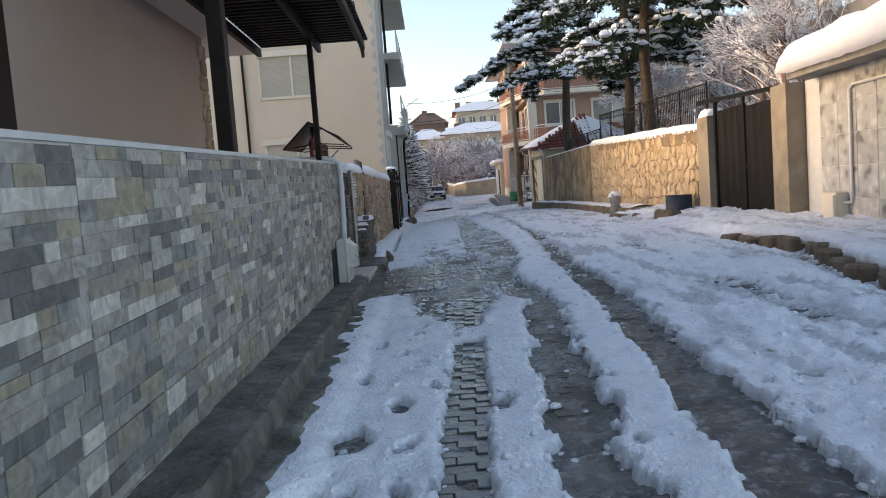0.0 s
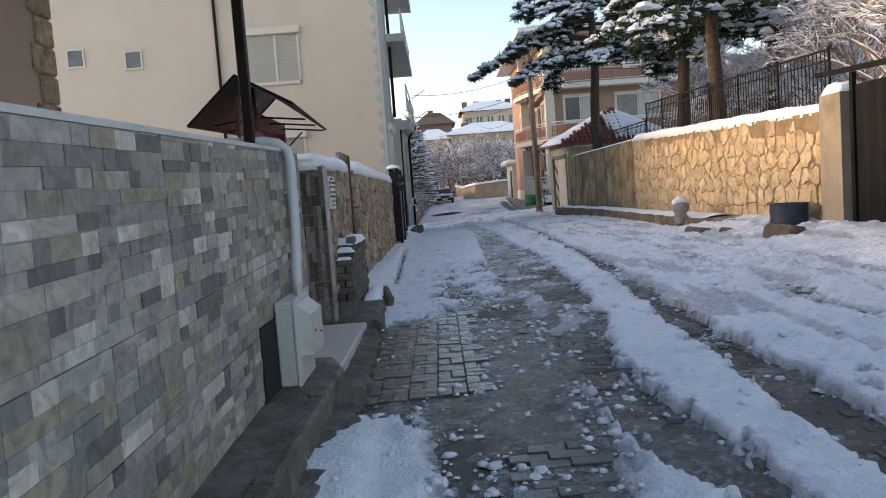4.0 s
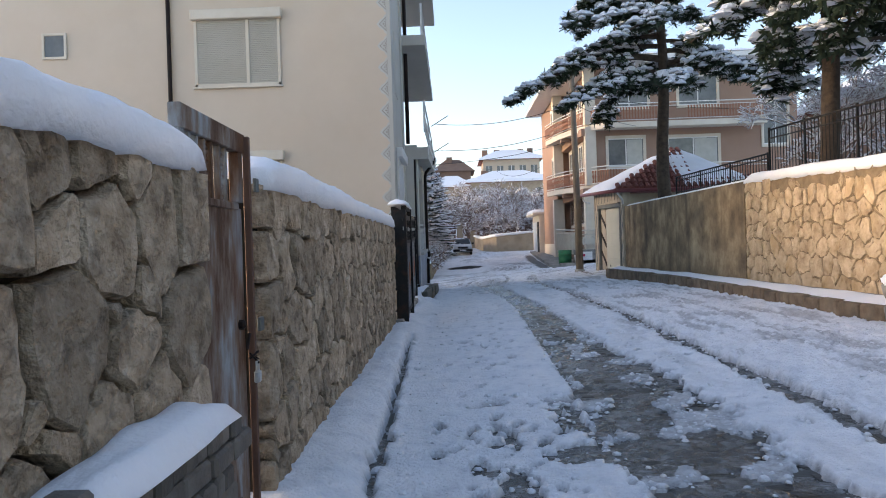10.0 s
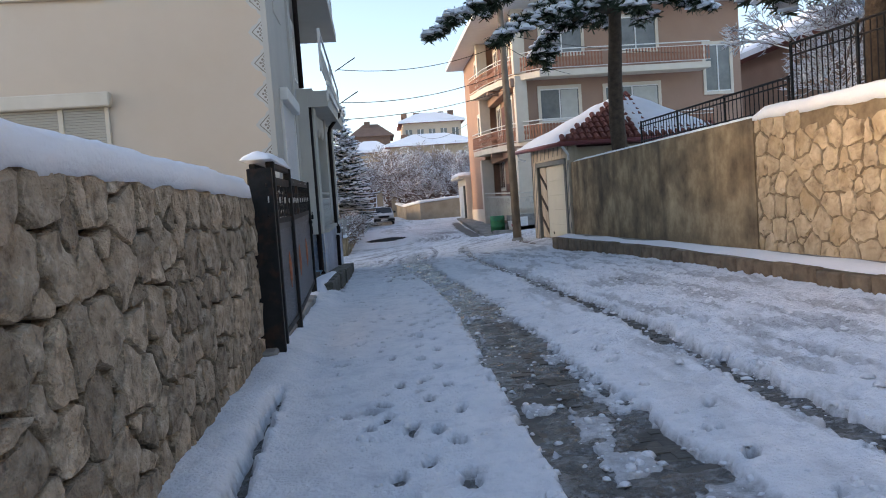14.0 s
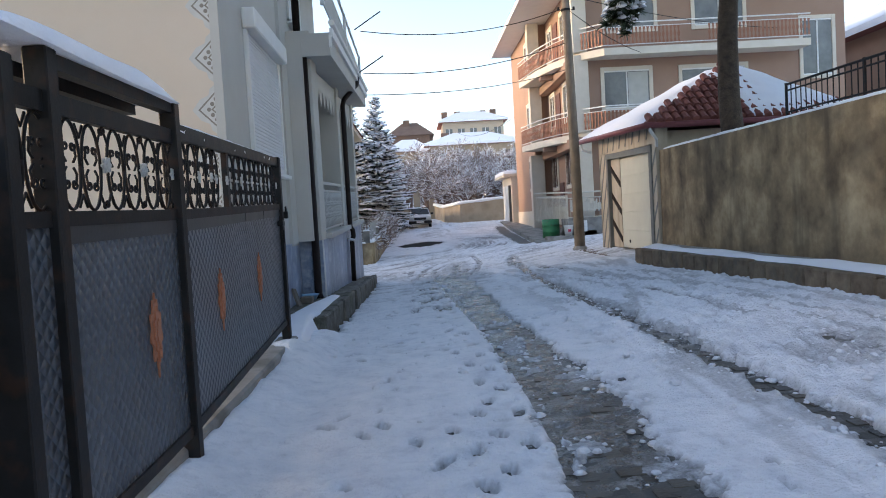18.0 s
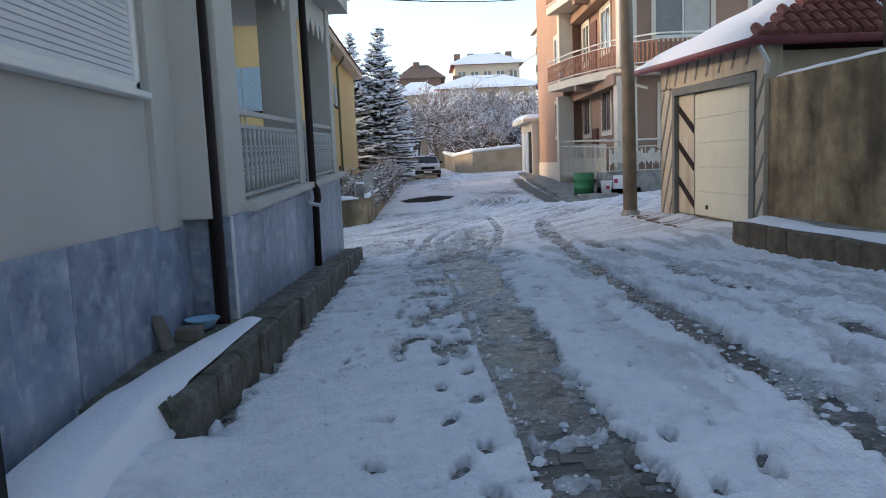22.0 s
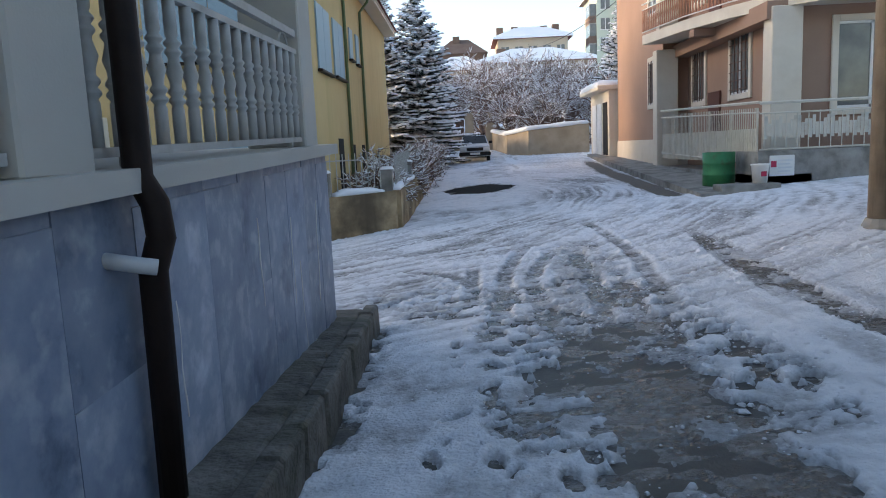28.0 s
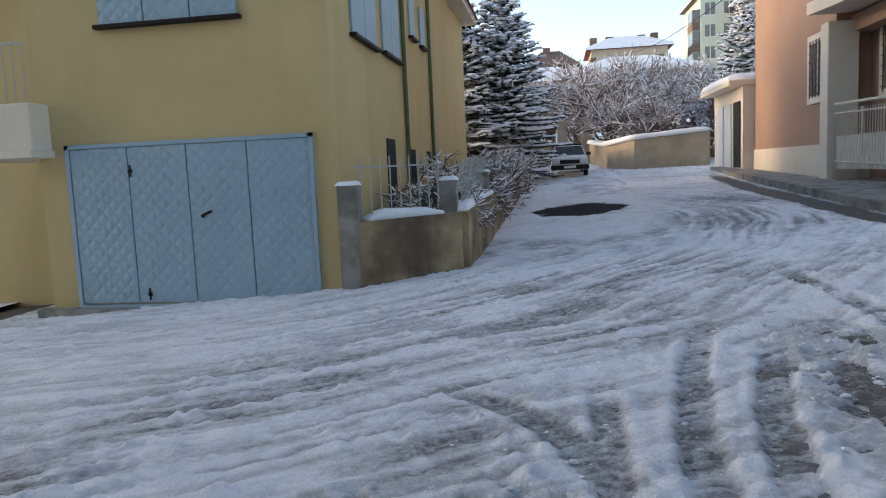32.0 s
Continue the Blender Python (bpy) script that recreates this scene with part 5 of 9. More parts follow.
wpart("padlock", Geo().box(-1.46, 14.95, 0.74, -1.43, 15.0, 0.80, 0.006).tube([(-1.445, 14.955, 0.80), (-1.445, 14.96, 0.85), (-1.445, 14.99, 0.85), (-1.445, 14.995, 0.80)], 0.006, 5), M_RAIL, RD, "small grey padlock")
wpart("chain", Geo().tube([(-1.47, 14.93, 0.88 + 0.02 * math.sin(k * 2.0)) if k % 2 else (-1.44, 14.98, 0.84 + 0.01 * k) for k in range(7)], 0.007, 5), M_BROWN, RD, "dark chain")

# board on the stone wall
SG = thing("wall_sign", "white plastic notice board screwed to the stone wall", "sign", (-1.37, 12.45, 1.42))
wpart("board", Geo().box(-1.372, 12.195, 1.262, -1.362, 12.635, 1.618, 0.002), M_WHITE, SG)


def wall_text(words, y, z, size, mat, parent, name="lettering"):
    """Raised letters on a board that faces +x, reading towards +y."""
    cu = bpy.data.curves.new(name, "FONT")
    cu.body, cu.size, cu.align_x, cu.align_y = words, size, "CENTER", "CENTER"
    cu.extrude = 0.0006
    tmp = new(name, cu)
    tmp.matrix_world = Matrix(((0, 0, 1, -1.3605), (1, 0, 0, y), (0, 1, 0, z), (0, 0, 0, 1)))
    me = bpy.data.meshes.new_from_object(tmp.evaluated_get(bpy.context.evaluated_depsgraph_get()))
    me.transform(tmp.matrix_world)
    me.materials.clear()
    me.materials.append(mat)
    bpy.data.objects.remove(tmp)
    return hang(new(name, me), parent)


M_INK = material("dark_ink", [(0.03, 0.03, 0.045), (0.05, 0.05, 0.07)], scale=9, rough=0.5, bump=0.0)
M_REDINK = material("red_ink", [(0.42, 0.03, 0.07), (0.50, 0.05, 0.10)], scale=9, rough=0.5, bump=0.0)
M_GREENINK = material("green_ink", [(0.03, 0.24, 0.16), (0.05, 0.30, 0.20)], scale=9, rough=0.5, bump=0.0)
for words, y, z, size, mat in (("BU BİNANIN", 12.415, 1.592, 0.037, M_INK), ("DOĞALGAZ DÖNÜŞÜMÜ", 12.415, 1.549, 0.037, M_INK), ("TARAFINDAN", 12.535, 1.502, 0.030, M_INK),
                               ("YOĞUŞMALI", 12.53, 1.443, 0.032, M_INK), ("KOMBİ İLE YAPILMIŞTIR", 12.415, 1.395, 0.035, M_INK), ("0 537 265 22 56", 12.44, 1.345, 0.043, M_REDINK), ("0 272 441 39 39", 12.44, 1.298, 0.043, M_REDINK)):
    wall_text(words, y, z, size, mat, SG)
wpart("emblem", Geo().box(-1.3615, 12.212, 1.472, -1.360, 12.275, 1.556), M_REDINK, SG, "red square emblem")
wpart("emblem", Geo().box(-1.3595, 12.233, 1.50, -1.3585, 12.254, 1.533), M_WHITE, SG, "white mark")
wpart("name_bar", Geo().box(-1.3615, 12.29, 1.488, -1.360, 12.41, 1.515), M_REDINK, SG, "red name bar")
wpart("name_bar", Geo().box(-1.3615, 12.212, 1.424, -1.360, 12.253, 1.462), M_GREENINK, SG, "green emblem")
wpart("name_bar", Geo().box(-1.3615, 12.265, 1.430, -1.360, 12.43, 1.457), M_GREENINK, SG, "green name bar")
for y in (12.21, 12.62):
    for z in (1.277, 1.603):
        wpart("screw", Geo().lathe([(0.006, 0), (0.004, 0.003)], (-1.362, y, z), 8, "x"), M_BLACK, SG)

# stack of paving blocks
ST = thing("paver_stack", "stepped stack of dark concrete paving blocks under snow", "paving blocks", (-1.3, 13.1, 0.13))
rng = np.random.RandomState(77)
brick_mesh = Geo().box(-0.097, -0.047, 0.0, 0.097, 0.047, 0.075, 0.011).mesh("paver", M_PAVER)
fix_normals(brick_mesh)


def paver(parent, x, y, z, turn, tilt=0.0):
    ob = new("paver", brick_mesh)
    ob.matrix_world = pose(x, y, z, tilt, 0, turn)
    return hang(ob, parent)


STACK_FRONT = [12.40, 12.41, 12.40, 12.42, 12.41, 12.43, 12.50, 12.57, 12.66]
for course in range(9):
    z = 0.135 + 0.0785 * course
    y = STACK_FRONT[course] + rng.uniform(-0.012, 0.012)
    header = course % 2 == 0
    while y < 13.86 - (0.06 if course > 5 else 0.0):
        if header:
            paver(ST, -1.30 + rng.uniform(-0.012, 0.012), y + 0.05, z, rng.uniform(-3, 3), rng.uniform(-1, 1))
            y += 0.101
        else:
            for x in (-1.352, -1.25):
                paver(ST, x + rng.uniform(-0.01, 0.01), y + 0.1, z, 90 + rng.uniform(-3, 3))
            y += 0.203
paver(ST, -1.24, 12.74, 0.845, 90, 0)


def snow_pad(name, x0, y0, x1, y1, z, h, label, seed=0):
    """A soft cushion of snow."""
    nx, ny = max(6, int((x1 - x0) / 0.04)), max(6, int((y1 - y0) / 0.04))
    verts, faces = [], []
    for j in range(ny + 1):
        for i in range(nx + 1):
            u, v = i / nx, j / ny
            e = (1 - abs(2 * u - 1) ** 5) * (1 - abs(2 * v - 1) ** 5)
            wob = 0.02 * (float(vnoise(np.array(u * 4), np.array(v * 4 + seed), 9)) - 0.5)
            verts.append((x0 + (x1 - x0) * u + wob, y0 + (y1 - y0) * v + wob, z - 0.01 + h * max(e, 0) ** 0.45 * (0.8 + 0.4 * float(vnoise(np.array(u * 3), np.array(v * 5 + seed), 2)))))
    for j in range(ny):
        for i in range(nx):
            a = j * (nx + 1) + i
            faces.append((a, a + 1, a + nx + 2, a + nx + 1))
    edge = [i for i in range(nx + 1)] + [j * (nx + 1) + nx for j in range(1, ny + 1)] + [ny * (nx + 1) + i for i in range(nx - 1, -1, -1)] + [j * (nx + 1) for j in range(ny - 1, 0, -1)]
    base = len(verts)
    for i in edge:
        verts.append((verts[i][0], verts[i][1], z - 0.012))
    n = len(edge)
    faces += [(edge[k], edge[(k + 1) % n], base + (k + 1) % n, base + k) for k in range(n)]
    faces.append(tuple(base + k for k in range(n)))
    return tagged(part(name, Geo().add(verts, faces), M_SNOW, smooth=True), label, "snow")


snow_pad("stack_snow", -1.41, 12.83, -1.19, 13.85, 0.84, 0.085, "soft snow cushion on the paving blocks", 1)
snow_pad("stack_snow", -1.41, 12.65, -1.22, 12.84, 0.845, 0.075, "soft snow cushion on the paving blocks", 2)
snow_pad("stack_snow", -1.40, 12.55, -1.20, 12.665, 0.763, 0.055, "soft snow cushion on the paving blocks", 3)
snow_pad("stack_snow", -1.40, 12.49, -1.22, 12.575, 0.684, 0.03, "soft snow cushion on the paving blocks", 4)
snow_pad("ledge_drift", -1.2, 12.85, -0.97, 14.1, 0.11, 0.09, "drift of snow between the blocks and the kerb", 6)
lx, ly = np.linspace(0, 1, 15), np.arange(28.5, 32.3, 0.07)
LU, LY = np.meshgrid(lx, ly)
l_in = np.interp(LY, [28.5, 29.2, 30.4, 32.3], [-1.60, -1.66, -1.66, -1.36]) + 0.05 * (vnoise(LY * 3, LY * 0, 4) - 0.5)
l_out = np.interp(LY, [28.5, 29.6, 30.5, 32.3], [-1.02, -1.16, -1.24, -1.16])
l_top = np.interp(LY, [28.5, 29.3, 30.5, 32.3], [0.0, 0.20, 0.225, 0.25]) + 0.035 * np.sin(np.pi * np.clip(LU * 0.94 + 0.03, 0, 1)) ** 0.5 + 0.015 * (fbm(LU * 2, LY * 2, 6) - 0.5)
l_top = l_top - 0.22 * step01(LU, 0.7, 1.0) * (1 - step01(LY, 30.2, 30.6))
l_co = np.stack([l_in + (l_out - l_in) * LU, LY, l_top], -1).reshape(-1, 3)
l_q = np.array([(r * 15 + c, r * 15 + c + 1, (r + 1) * 15 + c + 1, (r + 1) * 15 + c) for r in range(len(ly) - 1) for c in range(14)])
tagged(grid_mesh("ledge_snow", l_co, l_q, M_SNOW), "smooth snow on the stone ledge", "snow", kind="structure")

# black double gate with scrolls
BG = thing("scroll_gate", "dark grey embossed steel gate with black scrollwork and copper leaves, closed", "gate", (-1.33, 26, 0.2))


def gate_x(y):
    return float(np.interp(y, [23.4, 25.2, 28.8], [-1.27, -1.26, -1.37]))


def gate_up(y):
    """How far the gate climbs with the street."""
    return 0.028 * (y - 25.2) if y > 25.2 else 0.015 * (y - 25.2)


def gate_bar(name, y0, y1, z0, z1, thick, mat=None, label="", off=0.0):
    """A flat piece of the gate between two places along it; the heights climb with it."""
    a, b = gate_x(y0) + off, gate_x(y1) + off
    ring = [(a, y0, z0 + gate_up(y0)), (b, y1, z0 + gate_up(y1)), (b, y1, z1 + gate_up(y1)), (a, y0, z1 + gate_up(y0))]
    return wpart(name, Geo().slab(ring, (thick, 0, 0)), mat or M_BLACK, BG, label)


for y, zb, zt, w in ((23.80, 0.1, 2.15, 0.042), (25.17, 0.1, 2.16, 0.042), (28.78, 0.2, 2.16, 0.045)):
    wpart("post", Geo().box(gate_x(y) - 0.045, y - w, zb, gate_x(y) + 0.045, y + w, zt, 0.006), M_BLACK, BG)
wpart("post", Geo().box(-1.46, 23.43, 0.1, -1.21, 23.51, 2.06, 0.006), M_BLACK, BG, "wide wall post")
gate_bar("rail", 23.84, 25.13, 2.10, 2.16, 0.06, off=-0.03)
gate_bar("rail", 23.5, 25.13, 1.93, 2.01, 0.04, off=-0.02)
gate_bar("rail", 23.84, 25.13, 2.10, 2.16, 0.06, off=-0.23)
gate_bar("rail", 25.21, 28.74, 1.96, 2.05, 0.05, off=-0.025)
for y0, y1 in ((23.5, 23.76), (23.84, 25.13), (25.21, 28.74)):
    gate_bar("rail", y0, y1, 1.50, 1.56, 0.04, off=-0.02)
    gate_bar("rail", y0, y1, 0.26, 0.32, 0.04, off=-0.02)
for y0, y1 in ((23.5, 23.76), (23.84, 25.13), (25.21, 26.98), (26.985, 27.80), (27.805, 28.74)):
    gate_bar("panel", y0, y1, 0.31, 1.51, 0.012, M_DIAMOND, "embossed grey sheet", -0.006)
    if y1 - y0 > 0.5:
        gate_bar("band", y0 + 0.01, y1 - 0.01, 1.43, 1.50, 0.008, M_GATE, "plain grey sheet", 0.006)
gate_bar("upright", 26.40, 26.47, 1.55, 1.97, 0.04, off=-0.02)


def oval(s):
    return [(0, s * 0.095 + 0.088 * math.cos(a), 0.2 * math.sin(a)) for a in np.linspace(0, 2 * math.pi, 25)]


def curl(y, z, r, turns, start, way):
    """A scroll that winds in from its rim."""
    return [(0, y + way * r * (1 - 0.78 * q) * math.cos(start + turns * 2 * math.pi * q), z + r * (1 - 0.78 * q) * math.sin(start + turns * 2 * math.pi * q)) for q in np.linspace(0, 1, 17)]


scroll_paths = []
for s in (-1, 1):
    scroll_paths.append((oval(s), 0.0075))
    for v in (-1, 1):
        hook = [(0, s * 0.095 - 0.03, v * 0.012), (0, s * 0.095 - 0.055, v * 0.04), (0, s * 0.095 - 0.045, v * 0.08)]
        scroll_paths.append((hook + curl(s * 0.095 - 0.03, v * 0.085, 0.024, 1.1, math.pi * 0.9 * v, 1), 0.006))
        hook = [(0, s * 0.095 + 0.03, v * 0.012), (0, s * 0.095 + 0.055, v * 0.04), (0, s * 0.095 + 0.045, v * 0.08)]
        scroll_paths.append((hook + curl(s * 0.095 + 0.03, v * 0.085, 0.024, 1.1, math.pi * 0.9 * v, -1), 0.006))
        scroll_paths.append(([(0, s * 0.165, v * 0.12), (0, s * 0.19, v * 0.165), (0, s * 0.215, v * 0.17)] + curl(s * 0.205, v * 0.18, 0.022, 1.0, 0.0, s), 0.006))
for v in (-1, 1):
    scroll_paths.append(([(0, -0.035, v * 0.19), (0, 0.0, v * 0.13), (0, 0.035, v * 0.19)], 0.006))
scroll_meshes = [fix_normals(Geo().tube(path, r, 6).mesh("scroll", M_BLACK, True)) for path, r in scroll_paths]
rosette = fix_normals(Geo().slab([(0, 0.022 * (1 + 0.25 * math.cos(6 * a)) * math.cos(a), 0.030 * (1 + 0.25 * math.cos(6 * a)) * math.sin(a)) for a in np.linspace(0, 2 * math.pi, 24, endpoint=False)], (0.012, 0, 0)).mesh("rosette", M_RAIL))
for y in (23.63, 24.06, 24.49, 24.92, 25.44, 25.87, 26.20, 26.70, 27.13, 27.56, 27.99, 28.42):
    tall = 1.0 if y > 25.2 else 0.9
    for me in scroll_meshes if y != 26.20 else scroll_meshes[:7]:
        ob = new("scroll", me)
        ob.matrix_world = pose(gate_x(y), y, (1.76 if y > 25.2 else 1.745) + gate_up(y), 0, 0, 0) @ Matrix.Diagonal((1, 1, tall, 1))
        hang(ob, BG)
    for d in (-0.2, 0.2):
        ob = new("rosette", rosette)
        ob.matrix_world = pose(gate_x(y) + 0.005, y + d, 1.76 + gate_up(y))
        hang(ob, BG)
leaf = []
for k in range(48):
    a = 2 * math.pi * k / 48
    r = 1 + 0.17 * math.cos(9 * a + math.pi / 2)
    leaf.append((0.068 * math.cos(a) * r, 0.155 * math.sin(a) * r + (0.075 if abs(a - math.pi / 2) < 0.12 else 0.0) - (0.05 if abs(a - 1.5 * math.pi) < 0.12 else 0.0)))
for y, z in ((24.70, 0.93), (26.01, 0.96), (27.42, 1.0)):
    x = gate_x(y) + 0.008
    em = wpart("leaf_emblem", Geo().slab([(x, y + p, z + q) for p, q in leaf], (0.010, 0, 0)), M_COPPER, BG, "copper-coloured leaf")
    for w in (0.66, 0.36):
        hang_child("leaf_relief", Geo().slab([(x, y + p * w, z + q * w) for p, q in leaf], (0.026 - 0.012 * w, 0, 0)), M_COPPER, em, BG)
wpart("handle", Geo().box(-1.36, 28.60, 1.42, -1.30, 28.72, 1.48, 0.01).tube([(-1.31, 28.66, 1.38), (-1.31, 28.66, 1.24)], 0.012, 6), M_BLACK, BG)
wpart("padlock", Geo().box(-1.33, 28.84, 1.50, -1.29, 28.90, 1.58, 0.008).tube([(-1.31, 28.845, 1.58), (-1.31, 28.85, 1.63), (-1.31, 28.89, 1.63), (-1.31, 28.895, 1.58)], 0.007, 5), M_BLACK, BG)
snow_pad("gate_snow", -1.52, 23.45, -1.20, 25.16, 2.165, 0.10, "snow cushion on the gate frame", 8)
snow_ridge("gate_rail_snow", [(gate_x(25.25), 25.25, 2.055), (gate_x(28.7), 28.7, 2.145)], 0.015, 0.008, "thin snow on the gate rail", 12, 0.0)
part("gate_sill", Geo().box(-1.5, 23.2, -0.3, -1.28, 28.95, 0.20, 0.02), M_CONCRETE)
tagged(bpy.data.objects["gate_sill"], "concrete sill under the scroll gate", "sill", kind="structure")

# house behind the tiled wall
HA = thing("tan_house", "tan plastered house behind the tiled garden wall", "house", (-6, 2, 0))
wpart("wall", Geo().box(-10, -9, -0.4, -3.0, 9.9, 3.56), M_TAN_HOUSE, HA)
wpart("balcony_slab", Geo().box(-10, -9, 3.56, -2.5, 11.2, 3.8, 0.02), M_WHITE, HA, "white rendered balcony underside")
wpart("upper_wall", Geo().box(-10, -9, 3.8, -3.0, 9.9, 6.6), M_TAN_HOUSE, HA)
wpart("door", Geo().box(-3.01, 3.9, 0.2, -2.97, 5.24, 3.3, 0.01), M_BROWN, HA, "brown door leaf")
for k in range(16):
    wpart("corner_stone", Geo().box(-3.05, 9.72 - (0.07 if k % 2 else 0), 0.1 + 0.21 * k, -2.97, 9.94, 0.30 + 0.21 * k, 0.015), M_STONE, HA)

# tall house with the beige gable end and the marble terrace
HB = thing("beige_apartment_house", "tall beige and grey apartment house with blue marble base", "house", (-8, 36, 0))
wpart("gable_wall", Geo().box(-17, 28.4, -0.6, -1.81, 32.2, 10.6), M_BEIGE, HB, "smooth beige plaster gable")
for box in ((-1.812, 28.404, 1.1, -1.79, 32.2, 10.6), (-17, 32.2, -0.6, -3.8, 40.3, 4.3), (-17, 32.2, 4.3, -2.3, 40.3, 10.6)):
    wpart("side_wall", Geo().box(*box), M_GREY_WALL, HB, "grey plaster wall")
wpart("pilaster", Geo().box(-1.79, 31.72, 1.1, -1.74, 32.2, 10.6).box(-1.85, 28.36, 1.1, -1.76, 28.52, 10.6), M_GREY_WALL, HB)
wpart("roof", Geo().box(-17.5, 27.9, 10.6, -0.9, 40.9, 10.85), M_GREY_WALL, HB)
geo = Geo()
prism_x(geo, [(32.2, 4.0), (40.3, 4.45), (40.3, 4.75), (32.2, 4.35)], -3.8, -1.06)
wpart("balcony_slab", geo, M_GREY_WALL, HB)
wpart("balcony_slab", Geo().box(-3.8, 32.2, 7.35, -1.06, 40.3, 7.65), M_GREY_WALL, HB)
wpart("fascia", Geo().box(-1.07, 32.15, 4.12, -1.03, 32.2, 4.3).slab([(-1.06, 32.2, 4.28), (-1.06, 40.35, 4.70), (-1.06, 40.35, 4.82), (-1.06, 32.2, 4.42)], (0.05, 0, 0)), M_WHITE, HB)


def cap(y):
    return 1.15 + 0.027 * (y - 32.4)


geo = Geo()
prism_x(geo, [(32.42, -0.6), (40.28, -0.9), (40.28, cap(40.28)), (32.42, cap(32.42))], -3.8, -1.405)
wpart("terrace_base", geo, M_GROUT, HB, "concrete terrace base")
geo = Geo()
prism_x(geo, [(32.9, cap(32.9)), (40.42, cap(40.42)), (40.42, cap(40.42) + 0.085), (32.9, cap(32.9) + 0.085)], -3.8, -1.30)
wpart("coping", geo, M_GREY_WALL, HB, "grey stone coping")
# piers
for y0, y1 in ((32.40, 32.98), (36.02, 36.42), (39.62, 40.06)):
    wpart("pier", Geo().box(-1.86, y0, cap(y0) if y0 < 32.5 else cap(y0) + 0.08, -1.40, y1, 4.45, 0.012), M_GREY_WALL, HB)
wpart("recess_pier", Geo().box(-1.80, 32.18, 1.15, -1.5, 32.42, 4.2), M_GREY_WALL, HB)
# valance with pointed teeth
for y0, y1 in ((33.0, 36.0), (36.45, 39.6)):
    ring = [(y0, 3.95 + 0.05 * (y0 - 33) / 1.0), (y1, 4.0 + 0.055 * (y1 - 33))]
    n = int((y1 - y0) / 0.5)
    low = []
    for k in range(n):
        a, b = y1 - (y1 - y0) * k / n, y1 - (y1 - y0) * (k + 1) / n
        low += [(a, 3.72 + 0.05 * (a - 33)), ((a + b) / 2 + 0.09, 3.50 + 0.05 * (a - 33)), ((a + b) / 2, 3.42 + 0.05 * (a - 33)), ((a + b) / 2 - 0.09, 3.50 + 0.05 * (a - 33))]
    low.append((y0, 3.72))
    geo = Geo()
    prism_x(geo, ring + low, -1.46, -1.44)
    wpart("valance", geo, M_GREY_WALL, HB, "scalloped grey valance")
# marble panels of the base
rng = np.random.RandomState(14)
y = 32.42
k = 0
while y < 40.2:
    w = min(rng.choice([0.5, 0.62, 0.72]), 40.28 - y)
    za, zb = (-0.55, cap(y) - 0.06) if k % 3 else (-0.55, 0.62)
    wpart("marble_panel", Geo().slab([(-1.408, y + 0.002, za), (-1.408, y + w - 0.002, za), (-1.408, y + w - 0.002, zb + 0.027 * w), (-1.408, y + 0.002, zb)], (0.022 + rng.uniform(0, 0.003), 0, 0)), M_MARBLE, HB)
    if not k % 3:
        wpart("marble_panel", Geo().slab([(-1.408, y + 0.002, zb + 0.004), (-1.408, y + w - 0.002, zb + 0.004), (-1.408, y + w - 0.002, cap(y + w) - 0.002), (-1.408, y + 0.002, cap(y) - 0.002)], (0.022, 0, 0)), M_MARBLE, HB)
    else:
        wpart("marble_panel", Geo().slab([(-1.408, y + 0.002, zb + 0.004), (-1.408, y + w - 0.002, zb + 0.004), (-1.408, y + w - 0.002, cap(y + w) - 0.002), (-1.408, y + 0.002, cap(y) - 0.002)], (0.018, 0, 0)), M_MARBLE, HB)
    y += w
    k += 1
for y, z0, z1, lean in ((39.05, -0.25, 0.62, 0.10), (38.86, 0.35, 0.95, 0.02), (39.72, 0.2, 1.0, -0.06), (38.1, 0.5, 1.02, 0.03), (39.4, -0.4, -0.05, 0.08), (36.9, 0.3, 0.8, 0.0)):
    pts = [(-1.3835, y + lean * q + 0.01 * math.sin(9 * q + y), z1 + (z0 - z1) * q) for q in np.linspace(0, 1, 8)]
    wpart("lime_run", Geo().tube(pts, [0.003 + 0.003 * math.sin(3 * q + y) ** 2 for q in np.linspace(0, 1, 8)], 5), M_WHITE, HB, "white lime run on the marble")
wpart("corner_trim", Geo().box(-1.402, 32.388, -0.4, -1.378, 32.412, 1.15, 0.004), M_SHUTTER, HB, "pale corner strip")
for x0, x1 in ((-1.80, -1.60), (-1.598, -1.402)):
    wpart("marble_panel", Geo().box(x0, 32.395, -0.4, x1, 32.42, 1.15), M_MARBLE, HB)
for x0, x1 in ((-3.7, -2.9), (-2.898, -2.1), (-2.098, -1.4)):
    wpart("marble_panel", Geo().box(x0, 40.28, -0.9, x1, 40.30, 1.35), M_MARBLE, HB)
y = 28.45
while y < 32.2:
    w = min(0.62, 32.38 - y)
    wpart("marble_panel", Geo().box(-1.80, y + 0.002, -0.4, -1.765 + rng.uniform(0, 0.004), y + w - 0.002, 1.14), M_MARBLE, HB)
    y += w
# downpipes
for pts, r in (([(-1.50, 32.30, 4.2), (-1.50, 32.30, 0.30), (-1.47, 32.2, 0.26)], 0.06), ([(-1.02, 37.2, 4.62), (-1.04, 37.1, 4.45), (-1.30, 36.62, 4.05), (-1.33, 36.56, 3.9), (-1.33, 36.56, 1.32), (-1.28, 36.56, 1.22), (-1.27, 36.56, 1.1), (-1.31, 36.56, 0.98), (-1.32, 36.56, 0.12)], 0.052)):
    wpart("downpipe", Geo().tube(pts, r, 12), M_BROWN, HB, "dark brown metal downpipe", smooth=True)
